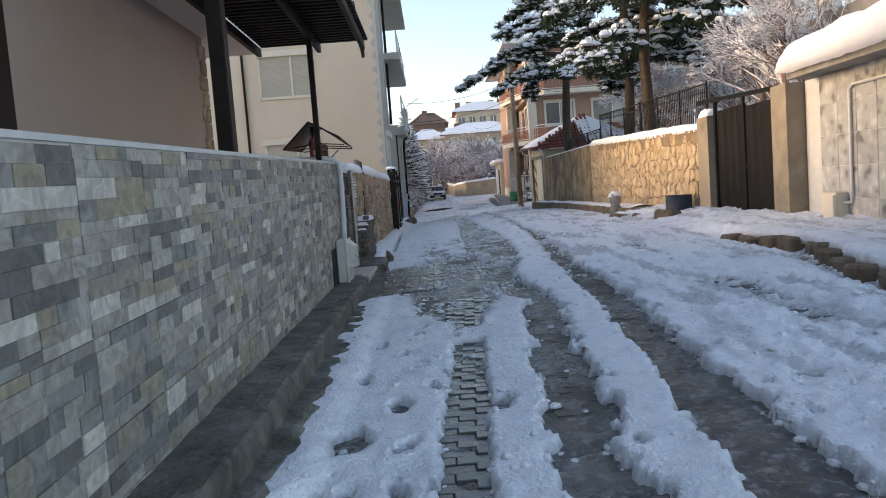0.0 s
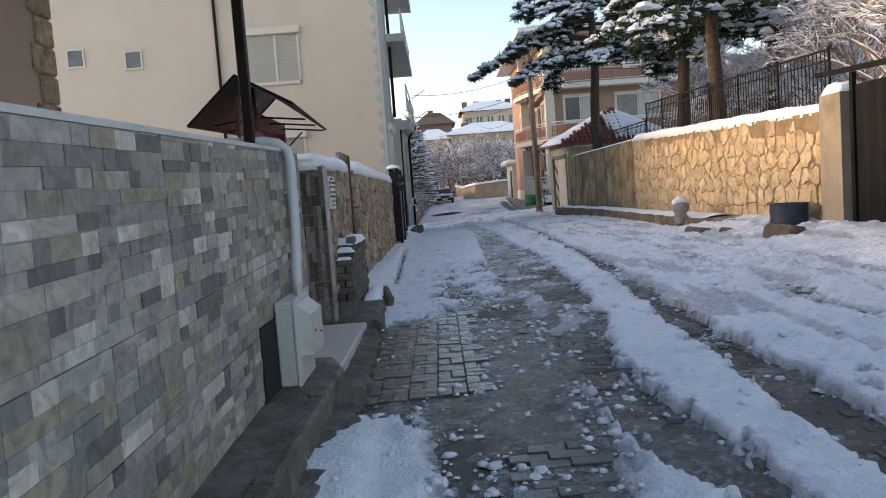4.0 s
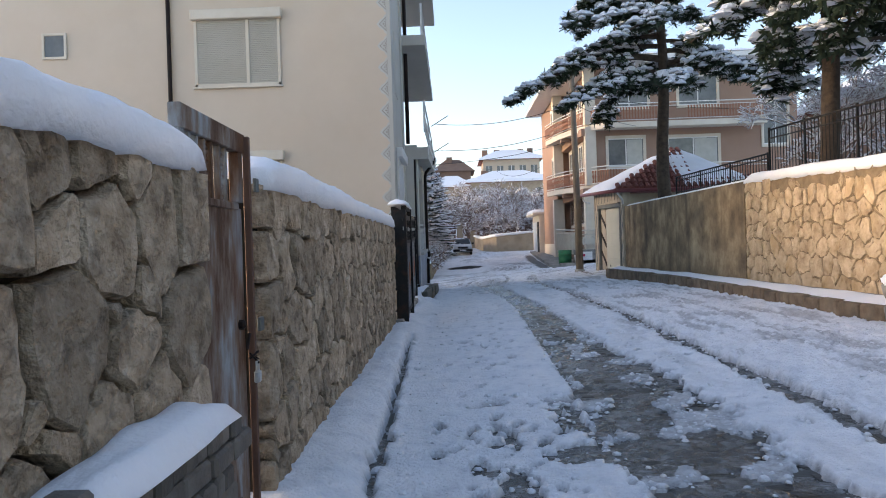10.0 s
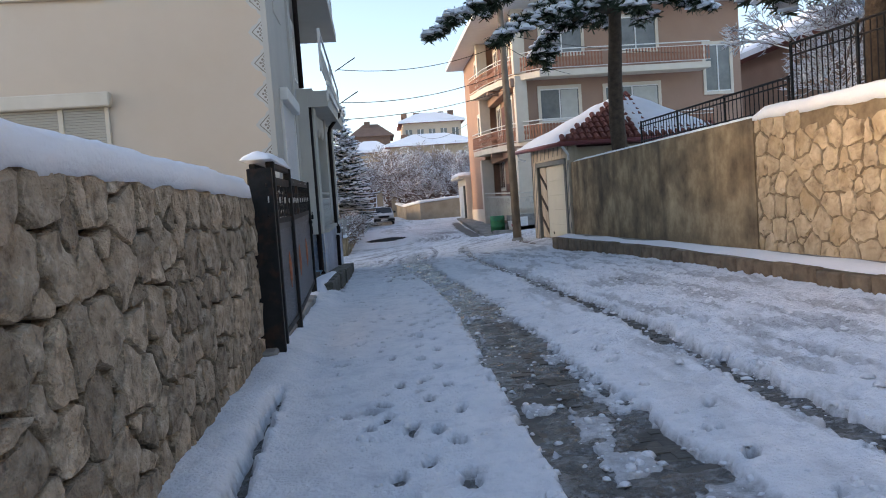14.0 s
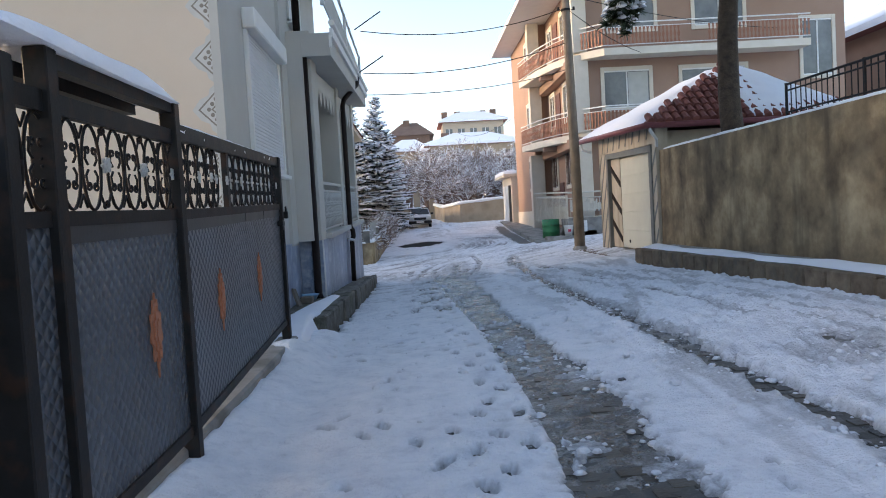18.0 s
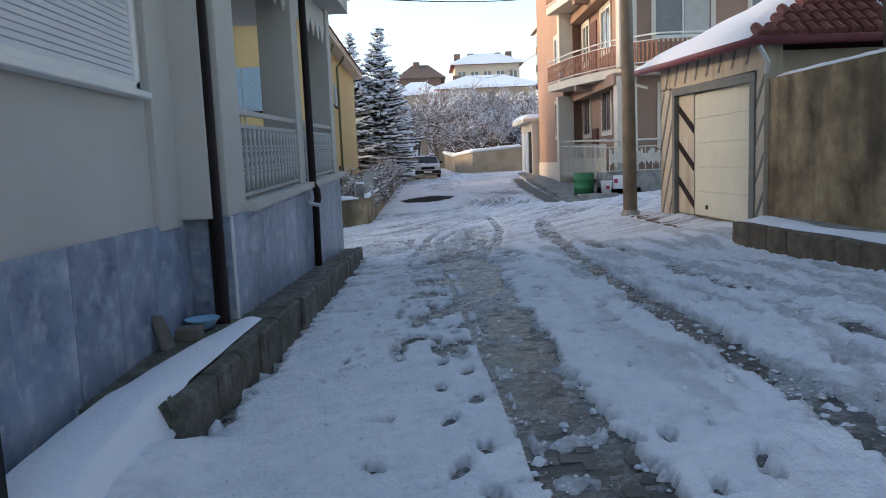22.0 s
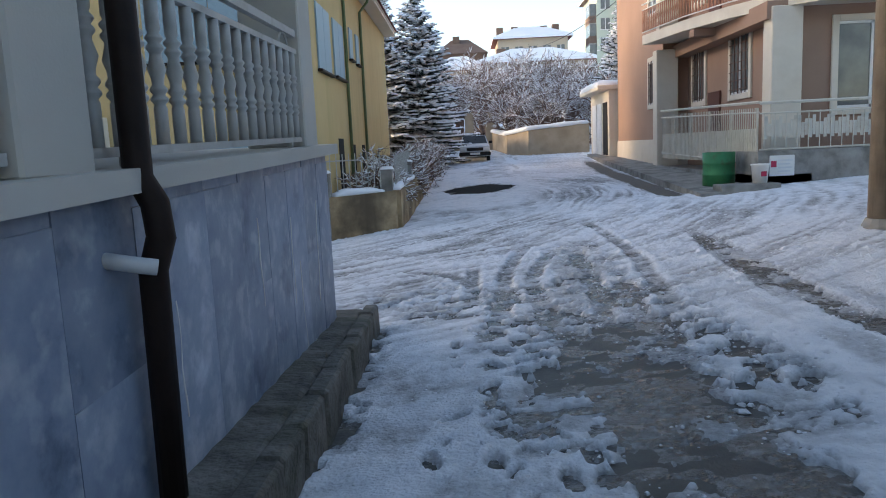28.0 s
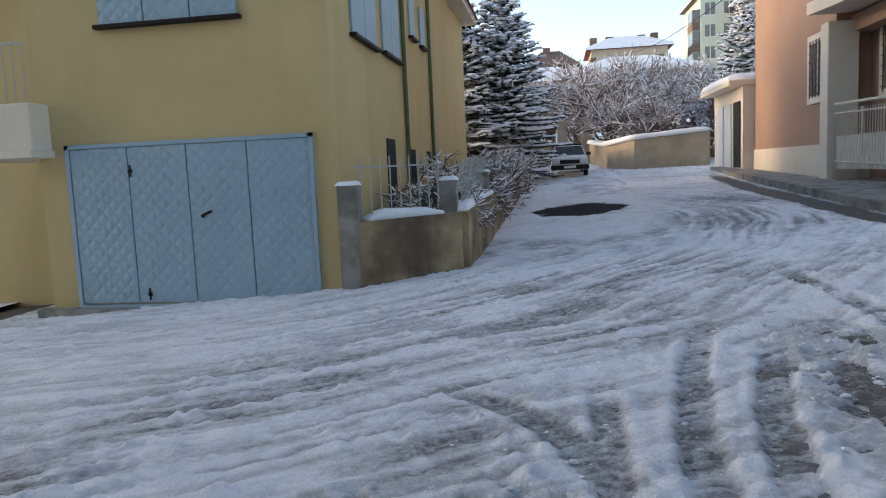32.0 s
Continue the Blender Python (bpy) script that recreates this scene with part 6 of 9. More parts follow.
wpart("downpipe", Geo().tube([(-1.70, 28.55 + 4.6, 4.6), (-1.70, 33.1, 10.5)], 0.06, 10), M_BROWN, HB, "dark brown metal downpipe", smooth=True)
wpart("gutter", Geo().tube([(-1.02, 32.2, 4.5), (-1.02, 40.4, 4.9)], 0.05, 8), M_WHITE, HB)
wpart("spout", Geo().tube([(-1.40, 36.38, 1.05), (-1.28, 36.42, 1.02), (-1.24, 36.44, 1.01)], 0.028, 10), M_PIPE, HB, "grey plastic spout", smooth=True)


# windows with roller shutters
def shutter_window(parent, y0, y1, z0, z1, x, split=0.62):
    """A window in a wall that faces +x, its roller shutter down."""
    win = wpart("window", Geo().box(x, y0, z0, x + 0.05, y0 + 0.07, z1, 0.006).box(x, y1 - 0.07, z0, x + 0.05, y1, z1, 0.006).box(x, y0, z0, x + 0.05, y1, z0 + 0.07, 0.006), M_WHITE, parent, "white window frame")
    hang_child("sill", Geo().box(x, y0 - 0.06, z0 - 0.05, x + 0.11, y1 + 0.06, z0, 0.008), M_WHITE, win, parent)
    hang_child("shutter_box", Geo().box(x, y0 - 0.03, z1, x + 0.16, y1 + 0.03, z1 + 0.24, 0.015), M_WHITE, win, parent)
    z = z0 + 0.07
    while z < z1:
        hang_child("slat", Geo().box(x + 0.012, y0 + 0.07, z, x + 0.03, y1 - 0.07, min(z + 0.041, z1), 0.005), M_SHUTTER, win, parent)
        z += 0.045


def gable_window(parent, x0, x1, z0, z1, y, shutter=0.0, bar=0.62):
    """A window in a wall that faces -y, with a box for the shutter above it."""
    win = wpart("window", Geo().box(x0, y - 0.05, z0, x0 + 0.07, y, z1, 0.006).box(x1 - 0.07, y - 0.05, z0, x1, y, z1, 0.006).box(x0, y - 0.05, z0, x1, y, z0 + 0.07, 0.006).box(x0 + (x1 - x0) * bar - 0.04, y - 0.055, z0, x0 + (x1 - x0) * bar + 0.04, y, z1, 0.006), M_CREAM, parent, "cream window frame")
    hang_child("shutter_box", Geo().box(x0 - 0.06, y - 0.17, z1, x1 + 0.06, y, z1 + 0.24, 0.02), M_CREAM, win, parent)
    hang_child("sill", Geo().box(x0 - 0.04, y - 0.08, z0 - 0.04, x1 + 0.04, y, z0, 0.006), M_CREAM, win, parent)
    hang_child("pane", Geo().box(x0 + 0.06, y - 0.012, z0 + 0.05, x1 - 0.06, y - 0.002, z1), M_GLASS, win, parent)
    z = z1 - 0.045
    while z > z0 + 0.06 + (z1 - z0) * shutter:
        for a, b in ((x0 + 0.07, x0 + (x1 - x0) * bar - 0.04), (x0 + (x1 - x0) * bar + 0.04, x1 - 0.07)):
            hang_child("slat", Geo().box(a, y - 0.035, z, b, y - 0.018, z + 0.041, 0.005), M_SHUTTER_BEIGE, win, parent)
        z -= 0.045


shutter_window(HB, 29.55, 31.55, 2.14, 3.75, -1.79)
def small_window(parent, x0, x1, z0, z1, y):
    """A small square light in a wall that faces -y."""
    win = wpart("window", Geo().box(x0, y - 0.05, z0, x0 + 0.06, y, z1, 0.006).box(x1 - 0.06, y - 0.05, z0, x1, y, z1, 0.006).box(x0 + 0.06, y - 0.05, z0, x1 - 0.06, y, z0 + 0.06, 0.006).box(x0 + 0.06, y - 0.05, z1 - 0.06, x1 - 0.06, y, z1, 0.006), M_CREAM, parent, "cream window frame")
    hang_child("pane", Geo().box(x0 + 0.055, y - 0.02, z0 + 0.055, x1 - 0.055, y - 0.004, z1 - 0.055), M_GLASS, win, parent)


gable_window(HB, -6.5, -4.42, 5.42, 7.02, 28.4)
gable_window(HB, -6.5, -4.46, 1.9, 3.6, 28.4)
small_window(HB, -10.2, -9.6, 6.22, 6.85, 28.4)
small_window(HB, -12.1, -11.5, 6.4, 7.03, 28.4)
gable_window(HB, -6.5, -4.42, 8.5, 9.9, 28.4)
wpart("downpipe", Geo().tube([(-7.1, 28.33, 10.5), (-7.1, 28.33, 0.0)], 0.05, 10), M_BROWN, HB, "dark brown metal downpipe", smooth=True)
# ornament tiles up the corner, diamond by diamond
M_ORNAMENT = material("ornament_tile", [(0.50, 0.48, 0.44), (0.60, 0.58, 0.54)], scale=5, rough=0.35, bump=0.05)
M_ORNAMENT_LINE = material("ornament_line", [(0.20, 0.17, 0.14), (0.28, 0.24, 0.20)], scale=8, rough=0.4, bump=0.05)


def ornament(z, w):
    """A half diamond of glazed tile at the house corner, with its drawn border and four-petalled flower."""
    def piece(name, ring, lift, mat):
        wpart(name, Geo().slab([(-1.80 - max(u, 0.0), 28.4, z + v) for u, v in ring], (0, -lift, 0)), mat, HB)

    piece("ornament", [(0, w), (w * 0.36, w * 0.72), (w * 0.42, w * 0.5), (w * 0.72, w * 0.36), (w, 0), (w * 0.72, -w * 0.36), (w * 0.42, -w * 0.5), (w * 0.36, -w * 0.72), (0, -w)], 0.006, M_ORNAMENT)
    for q, lift, mat in ((0.80, 0.008, M_ORNAMENT_LINE), (0.72, 0.010, M_ORNAMENT), (0.34, 0.012, M_ORNAMENT_LINE), (0.27, 0.014, M_ORNAMENT)):
        piece("ornament_band", [(0, w * q), (w * q, 0), (0, -w * q)], lift, mat)
    for u, v in ((0.17, 0.36), (0.42, 0.0), (0.17, -0.36), (0.30, 0.19), (0.30, -0.19)):
        piece("ornament_petal", [(w * (u + 0.075 * math.cos(a)), w * (v + 0.075 * math.sin(a))) for a in np.linspace(0, 2 * math.pi, 8, endpoint=False)], 0.013, M_ORNAMENT_LINE)


for k in range(17):
    ornament(1.6 + 0.52 * k, 0.29)
# upper balconies
for z in (4.8, 7.65):
    for y in (32.3, 36.2, 40.1):
        wpart("balcony_post", Geo().box(-1.18, y - 0.03, z, -1.12, y + 0.03, z + 0.95), M_WHITE, HB)
    wpart("balcony_rail", Geo().box(-1.17, 32.3, z + 0.9, -1.13, 40.1, z + 0.95).box(-1.17, 32.3, z + 0.5, -1.13, 40.1, z + 0.53), M_WHITE, HB)
    wpart("balcony_panel", Geo().box(-1.16, 32.35, z + 0.05, -1.14, 40.05, z + 0.5), M_GREY_WALL, HB)
shutter_window(HB, 33.0, 34.6, 5.6, 6.9, -2.3)
shutter_window(HB, 36.0, 37.6, 5.6, 6.9, -2.3)
shutter_window(HB, 34.0, 36.4, 1.75, 3.4, -3.8)
wpart("wall_panel", Geo().box(-1.80, 29.6, 5.4, -1.775, 30.6, 7.0), M_GREY_WALL, HB)
wpart("wall_panel", Geo().box(-1.80, 29.6, 8.3, -1.775, 30.6, 9.9), M_GREY_WALL, HB)
# clothes-line arms
for y, z in ((38.4, 6.0), (38.6, 5.0)):
    wpart("line_arm", Geo().tube([(-1.1, y, z), (-0.45, y - 0.2, z + 0.35)], 0.015, 5), M_BROWN, HB)

# terrace rails with turned balusters
bal = Geo().lathe([(0.028, 0.0), (0.028, 0.15), (0.022, 0.165), (0.036, 0.18), (0.036, 0.19), (0.024, 0.205), (0.036, 0.22), (0.036, 0.23), (0.024, 0.245), (0.026, 0.27), (0.038, 0.31), (0.024, 0.36), (0.024, 0.375), (0.036, 0.39), (0.036, 0.40), (0.024, 0.415), (0.036, 0.43), (0.036, 0.44), (0.022, 0.455), (0.028, 0.47), (0.028, 0.62)], (0, 0, 0), 12)
bal_mesh = bal.mesh("baluster", M_RAIL)
bal_mesh.shade_smooth()
fix_normals(bal_mesh)
for y0, y1 in ((32.99, 36.0), (36.43, 39.6)):
    TR = thing("terrace_rail", "pale grey terrace rail with turned balusters", "railing", (-1.45, (y0 + y1) / 2, 1.2), "terrace rails")
    lift = lambda y: 0.027 * (y - 33.0)
    for za, zb in ((1.29, 1.325), (1.945, 1.98), (2.07, 2.12)):
        wpart("bar", Geo().slab([(-1.47, y0, za + lift(y0)), (-1.47, y1, za + lift(y1)), (-1.47, y1, zb + lift(y1)), (-1.47, y0, zb + lift(y0))], (0.045, 0, 0)), M_RAIL, TR)
    n = int((y1 - y0) / 0.186)
    for k in range(n):
        y = y0 + (k + 0.5) * (y1 - y0) / n
        ob = new("baluster", bal_mesh)
        ob.matrix_world = pose(-1.447, y, 1.325 + lift(y))
        hang(ob, TR)
    for y in (y0 + 0.3, y1 - 0.3):
        wpart("foot", Geo().box(-1.465, y - 0.02, cap(y) + 0.07, -1.43, y + 0.02, 1.30 + lift(y)), M_RAIL, TR)
        wpart("scroll", Geo().tube([(-1.447, y + 0.12 * math.cos(a), 1.985 + lift(y) + 0.085 * math.sin(a)) for a in np.linspace(0, math.pi, 8)], 0.008, 5), M_RAIL, TR)

# small things at the house base
BOWL = thing("plastic_bowl", "light blue plastic bowl on the stone ledge", "bowl", (-1.62, 32.1, 0.25))
wpart("bowl", Geo().lathe([(0.08, 0.25), (0.095, 0.26), (0.135, 0.33), (0.145, 0.335), (0.135, 0.325), (0.09, 0.27)], (-1.60, 32.06, 0.0), 20), M_BOWL, BOWL, smooth=True)
BR = thing("loose_block", "grey concrete block lying on the ledge", "block", (-1.6, 31.7, 0.25))
wpart("block", Geo().box(-1.68, 31.62, 0.24, -1.5, 31.78, 0.34, 0.01), M_PAVER, BR)
SL = thing("stone_slab", "broken stone slab leaning against the house base", "stone", (-1.72, 31.45, 0.25))
wpart("slab", Geo().slab([(-1.66, 31.38, 0.24), (-1.64, 31.52, 0.24), (-1.72, 31.53, 0.48), (-1.74, 31.42, 0.5)], (-0.035, 0, 0.0)), M_PAVER, SL)

# ---------- far side of the street ----------
# golden stones of the retaining wall, in low relief
rng = np.random.RandomState(41)
for poly in rubble(11.1, 2.25, 0.36, 17, 0.05, 0.9, 60):
    cu = sum(p[0] for p in poly) / len(poly)
    top = 2.2 + (0.4 * min(cu, 10.5) / 10.5)
    if max(p[1] for p in poly) + 0.35 < top:
        stone_piece("stone", poly, lambda u, v, w: (6.1 - w, 16.05 + u, 0.36 + v), WALL_R, M_STONE_GOLD, rng, 0.022, 0.034)
snow_ridge("retaining_snow", [(6.32, 16.1, 2.22), (6.3, 26.5, 2.63), (6.3, 27.2, 2.64)], 0.2, 0.16, "snow lying on the retaining wall", 21)
snow_ridge("retaining_snow", [(6.3, 27.2, 2.65), (6.3, 38.0, 2.71)], 0.16, 0.05, "thin snow on the plastered wall", 22)

# pavement with its kerb before the wall
KY = [17.5, 19.6, 22, 26, 30, 34, 37.4]
KX = [5.75, 5.25, 5.15, 5.28, 5.40, 5.32, 5.15]
KZ = [0.42, 0.42, 0.42, 0.42, 0.43, 0.41, 0.40]
PV = tagged(new("pavement_far"), "raised pavement with concrete kerb under snow", "pavement", kind="structure")
verts, faces = [], []
for k, (y, x, z) in enumerate(zip(KY, KX, KZ)):
    verts += [(x + 0.1, y, -0.2), (x + 0.1, y, z), (6.12, y, z + 0.05), (6.12, y, -0.2)]
for k in range(len(KY) - 1):
    faces += [(4 * k + s, 4 * k + (s + 1) % 4, 4 * k + 4 + (s + 1) % 4, 4 * k + 4 + s) for s in range(4)]
faces += [(0, 1, 2, 3), tuple(4 * (len(KY) - 1) + s for s in (3, 2, 1, 0))]
part("paving", Geo().add(verts, faces), M_CONCRETE, PV)
y = 17.6
rng = np.random.RandomState(8)
while y < 37.2:
    L_ = 0.52
    x0, x1 = float(np.interp(y, KY, KX)), float(np.interp(y + L_, KY, KX))
    z = float(np.interp(y, KY, KZ))
    turn = math.degrees(math.atan2(x0 - x1, L_))
    m = pose((x0 + x1) / 2 + 0.06, y + L_ / 2, z, 0, rng.uniform(-2, 2), turn)
    part("kerb_stone", Geo().box(-0.075, -L_ / 2 + 0.009, -0.5, 0.075, L_ / 2 - 0.009, 0.012 + rng.uniform(-0.02, 0.02), 0.022, m), M_KERB, PV)
    y += L_
verts, faces = [], []
ys = np.arange(19.5, 37.4, 0.12)
for k, y in enumerate(ys):
    x = float(np.interp(y, KY, KX)) + 0.12 + 0.03 * math.sin(y * 3.1)
    w = 1.0 - 0.6 * float(step01(np.array(y), 30.0, 33.0)) * (0.6 + 0.4 * math.sin(y * 2))
    z = float(np.interp(y, KY, KZ))
    far = x + (6.1 - x) * max(0.12, w)
    for q in np.linspace(0, 1, 7):
        verts.append((x + (far - x) * q, y, z + 0.01 + 0.07 * math.sin(math.pi * min(max(q, 0.0), 1.0) * 0.9 + 0.1) * (0.7 + 0.6 * float(vnoise(np.array(y * 1.5), np.array(q * 3.0), 3)))))
for k in range(len(ys) - 1):
    faces += [(7 * k + s, 7 * k + s + 1, 7 * k + 8 + s, 7 * k + 7 + s) for s in range(6)]
tagged(part("pavement_snow", Geo().add(verts, faces), M_SNOW, smooth=True), "snow left on the raised pavement", "snow", kind="structure")


# iron fences on the wall
def picket_run(name, label, pts, height, step, group=""):
    fence = thing(name, label, "fence", pts[0], group)
    (ax, ay, az), (bx, by, bz) = pts
    n = max(2, int(math.dist((ax, ay), (bx, by)) / step))
    wpart("rail", Geo().tube([(ax, ay, az + height), (bx, by, bz + height)], 0.02, 6), M_BLACK, fence)
    wpart("rail", Geo().tube([(ax, ay, az + height * 0.82), (bx, by, bz + height * 0.82)], 0.014, 6), M_BLACK, fence)
    wpart("rail", Geo().tube([(ax, ay, az + 0.1), (bx, by, bz + 0.1)], 0.016, 6), M_BLACK, fence)
    for k in range(n + 1):
        s = k / n
        x, y, z = ax + (bx - ax) * s, ay + (by - ay) * s, az + (bz - az) * s
        big = k % 14 == 0 or k == n
        wpart("post" if big else "picket", Geo().tube([(x, y, z - 0.08), (x, y, z + height * (1.05 if big else 0.98))], 0.024 if big else 0.009, 4), M_BLACK, fence)


picket_run("iron_fence", "black iron picket fence on the stone retaining wall", ((6.42, 16.4, 2.26), (6.38, 21.4, 2.45)), 1.0, 0.125, "iron fences")
picket_run("iron_fence", "black iron picket fence on the stone retaining wall", ((6.38, 21.5, 2.46), (6.36, 26.5, 2.66)), 1.0, 0.125, "iron fences")
picket_run("iron_fence", "lower black iron fence sloping down to the garage", ((6.36, 26.6, 2.62), (6.3, 32.6, 2.70)), 0.55, 0.14, "iron fences")

# sheet metal gate with its posts
GR = thing("sheet_gate", "black ribbed sheet metal double gate, closed", "gate", (6.2, 13.9, 0.3))
for y0, y1, zt in ((12.55, 13.92, 2.46), (13.94, 15.3, 2.52)):
    ring = []
    n = 24
    for k in range(n + 1):
        y = y0 + (y1 - y0) * k / n
        ring.append((6.16 + (0.03 if k % 6 in (0, 1) else 0.0), y))
    geo = Geo().slab([(x, y, 0.30) for x, y in ring] + [(6.215, y1, 0.30), (6.215, y0, 0.30)], (0, 0, zt - 0.30))
    wpart("leaf", geo, M_BLACKSHEET, GR)
wpart("frame", Geo().box(6.13, 12.5, 0.3, 6.2, 12.58, 2.62, 0.005).box(6.13, 15.28, 0.3, 6.2, 15.36, 2.72, 0.005).slab([(6.12, 12.5, 2.58), (6.12, 16.3, 2.78), (6.12, 16.3, 2.86), (6.12, 12.5, 2.66)], (0.06, 0, 0)).box(6.13, 13.88, 0.3, 6.17, 13.97, 2.68, 0.005), M_BLACKSHEET, GR)
wpart("handle", Geo().lathe([(0.045, 0), (0.045, 0.02), (0.02, 0.03), (0.02, 0.06)], (6.15, 13.85, 1.3), 12, "x"), M_BLACK, GR)
for y0, y1, zt in ((11.95, 12.48, 2.62), (15.38, 15.98, 2.45)):
    block_wall("pillar_far", "cracked plaster gate pillar", [(6.0, y0, -0.1, 6.5, y1, zt)], M_STAIN_PILLAR, "pillar")
snow_pad("pillar_snow", 6.0, 15.4, 6.45, 15.96, 2.46, 0.16, "snow cap on the gate pillar", 31)

# grey tiled shed wall with deep roof snow
block_wall("wall_grey_tiled", "shed wall faced with large grey patterned tiles", [(6.32, 5.5, -0.2, 6.6, 11.93, 2.62)], M_GROUT)
WJ = bpy.data.objects["wall_grey_tiled"]
for i in range(13):
    for j in range(5):
        y0, z0 = 5.6 + 0.49 * i, 0.2 + 0.49 * j
        if y0 + 0.48 < 11.95:
            wpart("tile", Geo().box(6.305, y0, z0, 6.325, y0 + 0.48, min(z0 + 0.48, 2.62), 0.003), M_GREYTILE, WJ)
block_wall("shed_roof", "thin concrete shed roof", [(5.85, 5.3, 2.62, 7.6, 11.6, 2.76)], M_CONCRETE, "roof")
snow_ridge("shed_roof_snow", [(6.45, 5.4, 2.74), (6.45, 11.55, 2.78)], 0.72, 0.5, "deep rounded snow hanging over the shed roof", 33, 0.1)
BX = thing("gas_meter_box", "cream gas meter box on the grey tiled wall", "meter box", (6.2, 10.9, 0.3))
wpart("body", Geo().box(6.1, 10.75, 0.28, 6.31, 11.15, 0.78, 0.015), M_CREAM, BX)
wpart("cover", Geo().box(6.04, 10.72, 0.34, 6.12, 11.0, 0.74, 0.012), M_CREAM, BX)
GP = thing("gas_pipe", "thin white gas pipe on the grey tiled wall", "pipe", (6.28, 10.6, 0.5))
wpart("tube", Geo().tube([(6.2, 10.85, 0.6), (6.27, 10.62, 0.62), (6.27, 10.6, 0.75), (6.27, 10.6, 2.3), (6.27, 10.5, 2.36), (6.27, 8.0, 2.36)], 0.022, 8), M_PIPE, GP, smooth=True)

# broken kerb stones at the yard edge
rng = np.random.RandomState(51)
BORDER = [(4.64, 11.05), (4.68, 10.55), (4.74, 10.02), (4.78, 9.5), (4.82, 8.95), (4.62, 8.4), (4.42, 7.85), (4.24, 7.3), (4.06, 6.75), (3.98, 6.1)]
for k, (x, y) in enumerate(BORDER):
    st = thing("border_stone", "rough broken border stone capped with snow", "stone", (x, y, 0.1), "border stones")
    m = pose(x, y, 0.12 + rng.uniform(-0.02, 0.03), rng.uniform(-5, 5), rng.uniform(-6, 6), (-4 if k < 4 else -19) + rng.uniform(-9, 9))
    wpart("stone", Geo().box(-0.11, rng.uniform(-0.29, -0.24), -0.25, 0.11, rng.uniform(0.22, 0.27), rng.uniform(0.1, 0.16), 0.035, m), M_KERB, st)
snow_ridge("border_snow", [(4.2, 6.2, 0.25), (4.3, 6.75, 0.25), (4.98, 8.95, 0.26), (4.84, 11.0, 0.26)], 0.17, 0.1, "snow roll on the border stones", 52, 0.02, M_SNOW_ROAD)
for x, y, z, s in ((4.55, 17.6, 0.28, 0.16), (5.0, 15.2, 0.36, 0.2), (4.9, 17.0, 0.3, 0.12)):
    st = thing("field_stone", "brown field stone half buried in snow", "stone", (x, y, z), "field stones")
    wpart("stone", Geo().box(-s, -s * 1.4, -0.2, s, s * 1.4, s * 0.7, s * 0.35, pose(x, y, z, 5, 8, 30)), M_KERB, st)

# blue drum
DR = thing("steel_drum", "dark blue dented steel drum in the snow", "drum", (5.66, 16.4, 0.25))
prof = [(0.29, 0.3)] + [(0.29 + (0.012 if k % 3 == 1 else 0.0), 0.3 + 0.062 * k) for k in range(1, 9)] + [(0.30, 0.83), (0.305, 0.85), (0.285, 0.85), (0.28, 0.62), (0.02, 0.6)]
wpart("shell", Geo().lathe(prof, (5.66, 16.4, -0.08), 28), M_DRUM, DR, smooth=True)
# snow-covered stump pot
HP = thing("garden_urn", "pale stone urn heaped with snow", "urn", (5.2, 20.4, 0.36))
wpart("body", Geo().lathe([(0.15, 0.3), (0.17, 0.45), (0.12, 0.52), (0.17, 0.62), (0.19, 0.74), (0.15, 0.78)], (5.2, 20.4, 0), 14), M_CONCRETE, HP, smooth=True)
rng = np.random.RandomState(6)
for k in range(9):
    a = k * 2.4
    wpart("snow", Geo().lathe([(0.02, -0.05), (0.08, -0.02), (0.09, 0.03), (0.04, 0.07)], (5.2 + 0.11 * math.cos(a), 20.4 + 0.11 * math.sin(a), 0.76 + 0.03 * (k % 4)), 8), M_SNOW, HP, "lump of snow", smooth=True)

# garage
GG = thing("garage", "small garage with cream boards, white door and snowy red tile roof", "garage", (8, 41, 0))
wpart("wall", Geo().box(6.25, 38.5, -0.2, 10.6, 43.38, 3.2), M_GARAGE, GG)
wpart("front_panel", Geo().box(6.0, 42.5, -0.2, 6.3, 43.4, 3.02), M_GARAGE, GG, "cream painted panel")
wpart("front_panel", Geo().box(6.0, 38.12, -0.2, 6.3, 38.45, 2.88), M_GARAGE, GG, "cream painted panel")
wpart("lintel_panel", Geo().slab([(6.0, 38.12, 2.88), (6.0, 43.4, 3.0), (6.0, 43.4, 3.66), (6.0, 38.12, 3.55)], (0.3, 0, 0)), M_GARAGE, GG, "cream painted panel")
wpart("door_frame", Geo().box(5.97, 42.36, 0.0, 6.12, 42.52, 2.95, 0.005).box(5.97, 38.42, 0.1, 6.12, 38.62, 2.82, 0.005).slab([(5.96, 38.4, 2.70), (5.96, 42.5, 2.82), (5.96, 42.5, 2.98), (5.96, 38.4, 2.86)], (0.16, 0, 0)), M_FRAME, GG, "grey-green steel frame")
DW = wpart("door", Geo().box(6.1, 38.62, 0.22, 6.14, 41.42, 2.75), M_DOORWHITE, GG, "white sectional door")
for k in range(5):
    hang_child("door_section", Geo().box(6.085, 38.63, 0.22 + 0.505 * k, 6.10, 41.41, 0.715 + 0.505 * k, 0.006), M_DOORWHITE, DW, GG)
wpart("side_leaf", Geo().box(6.08, 41.45, 0.2, 6.13, 42.36, 2.8), M_GARAGE, GG, "cream timber leaf")
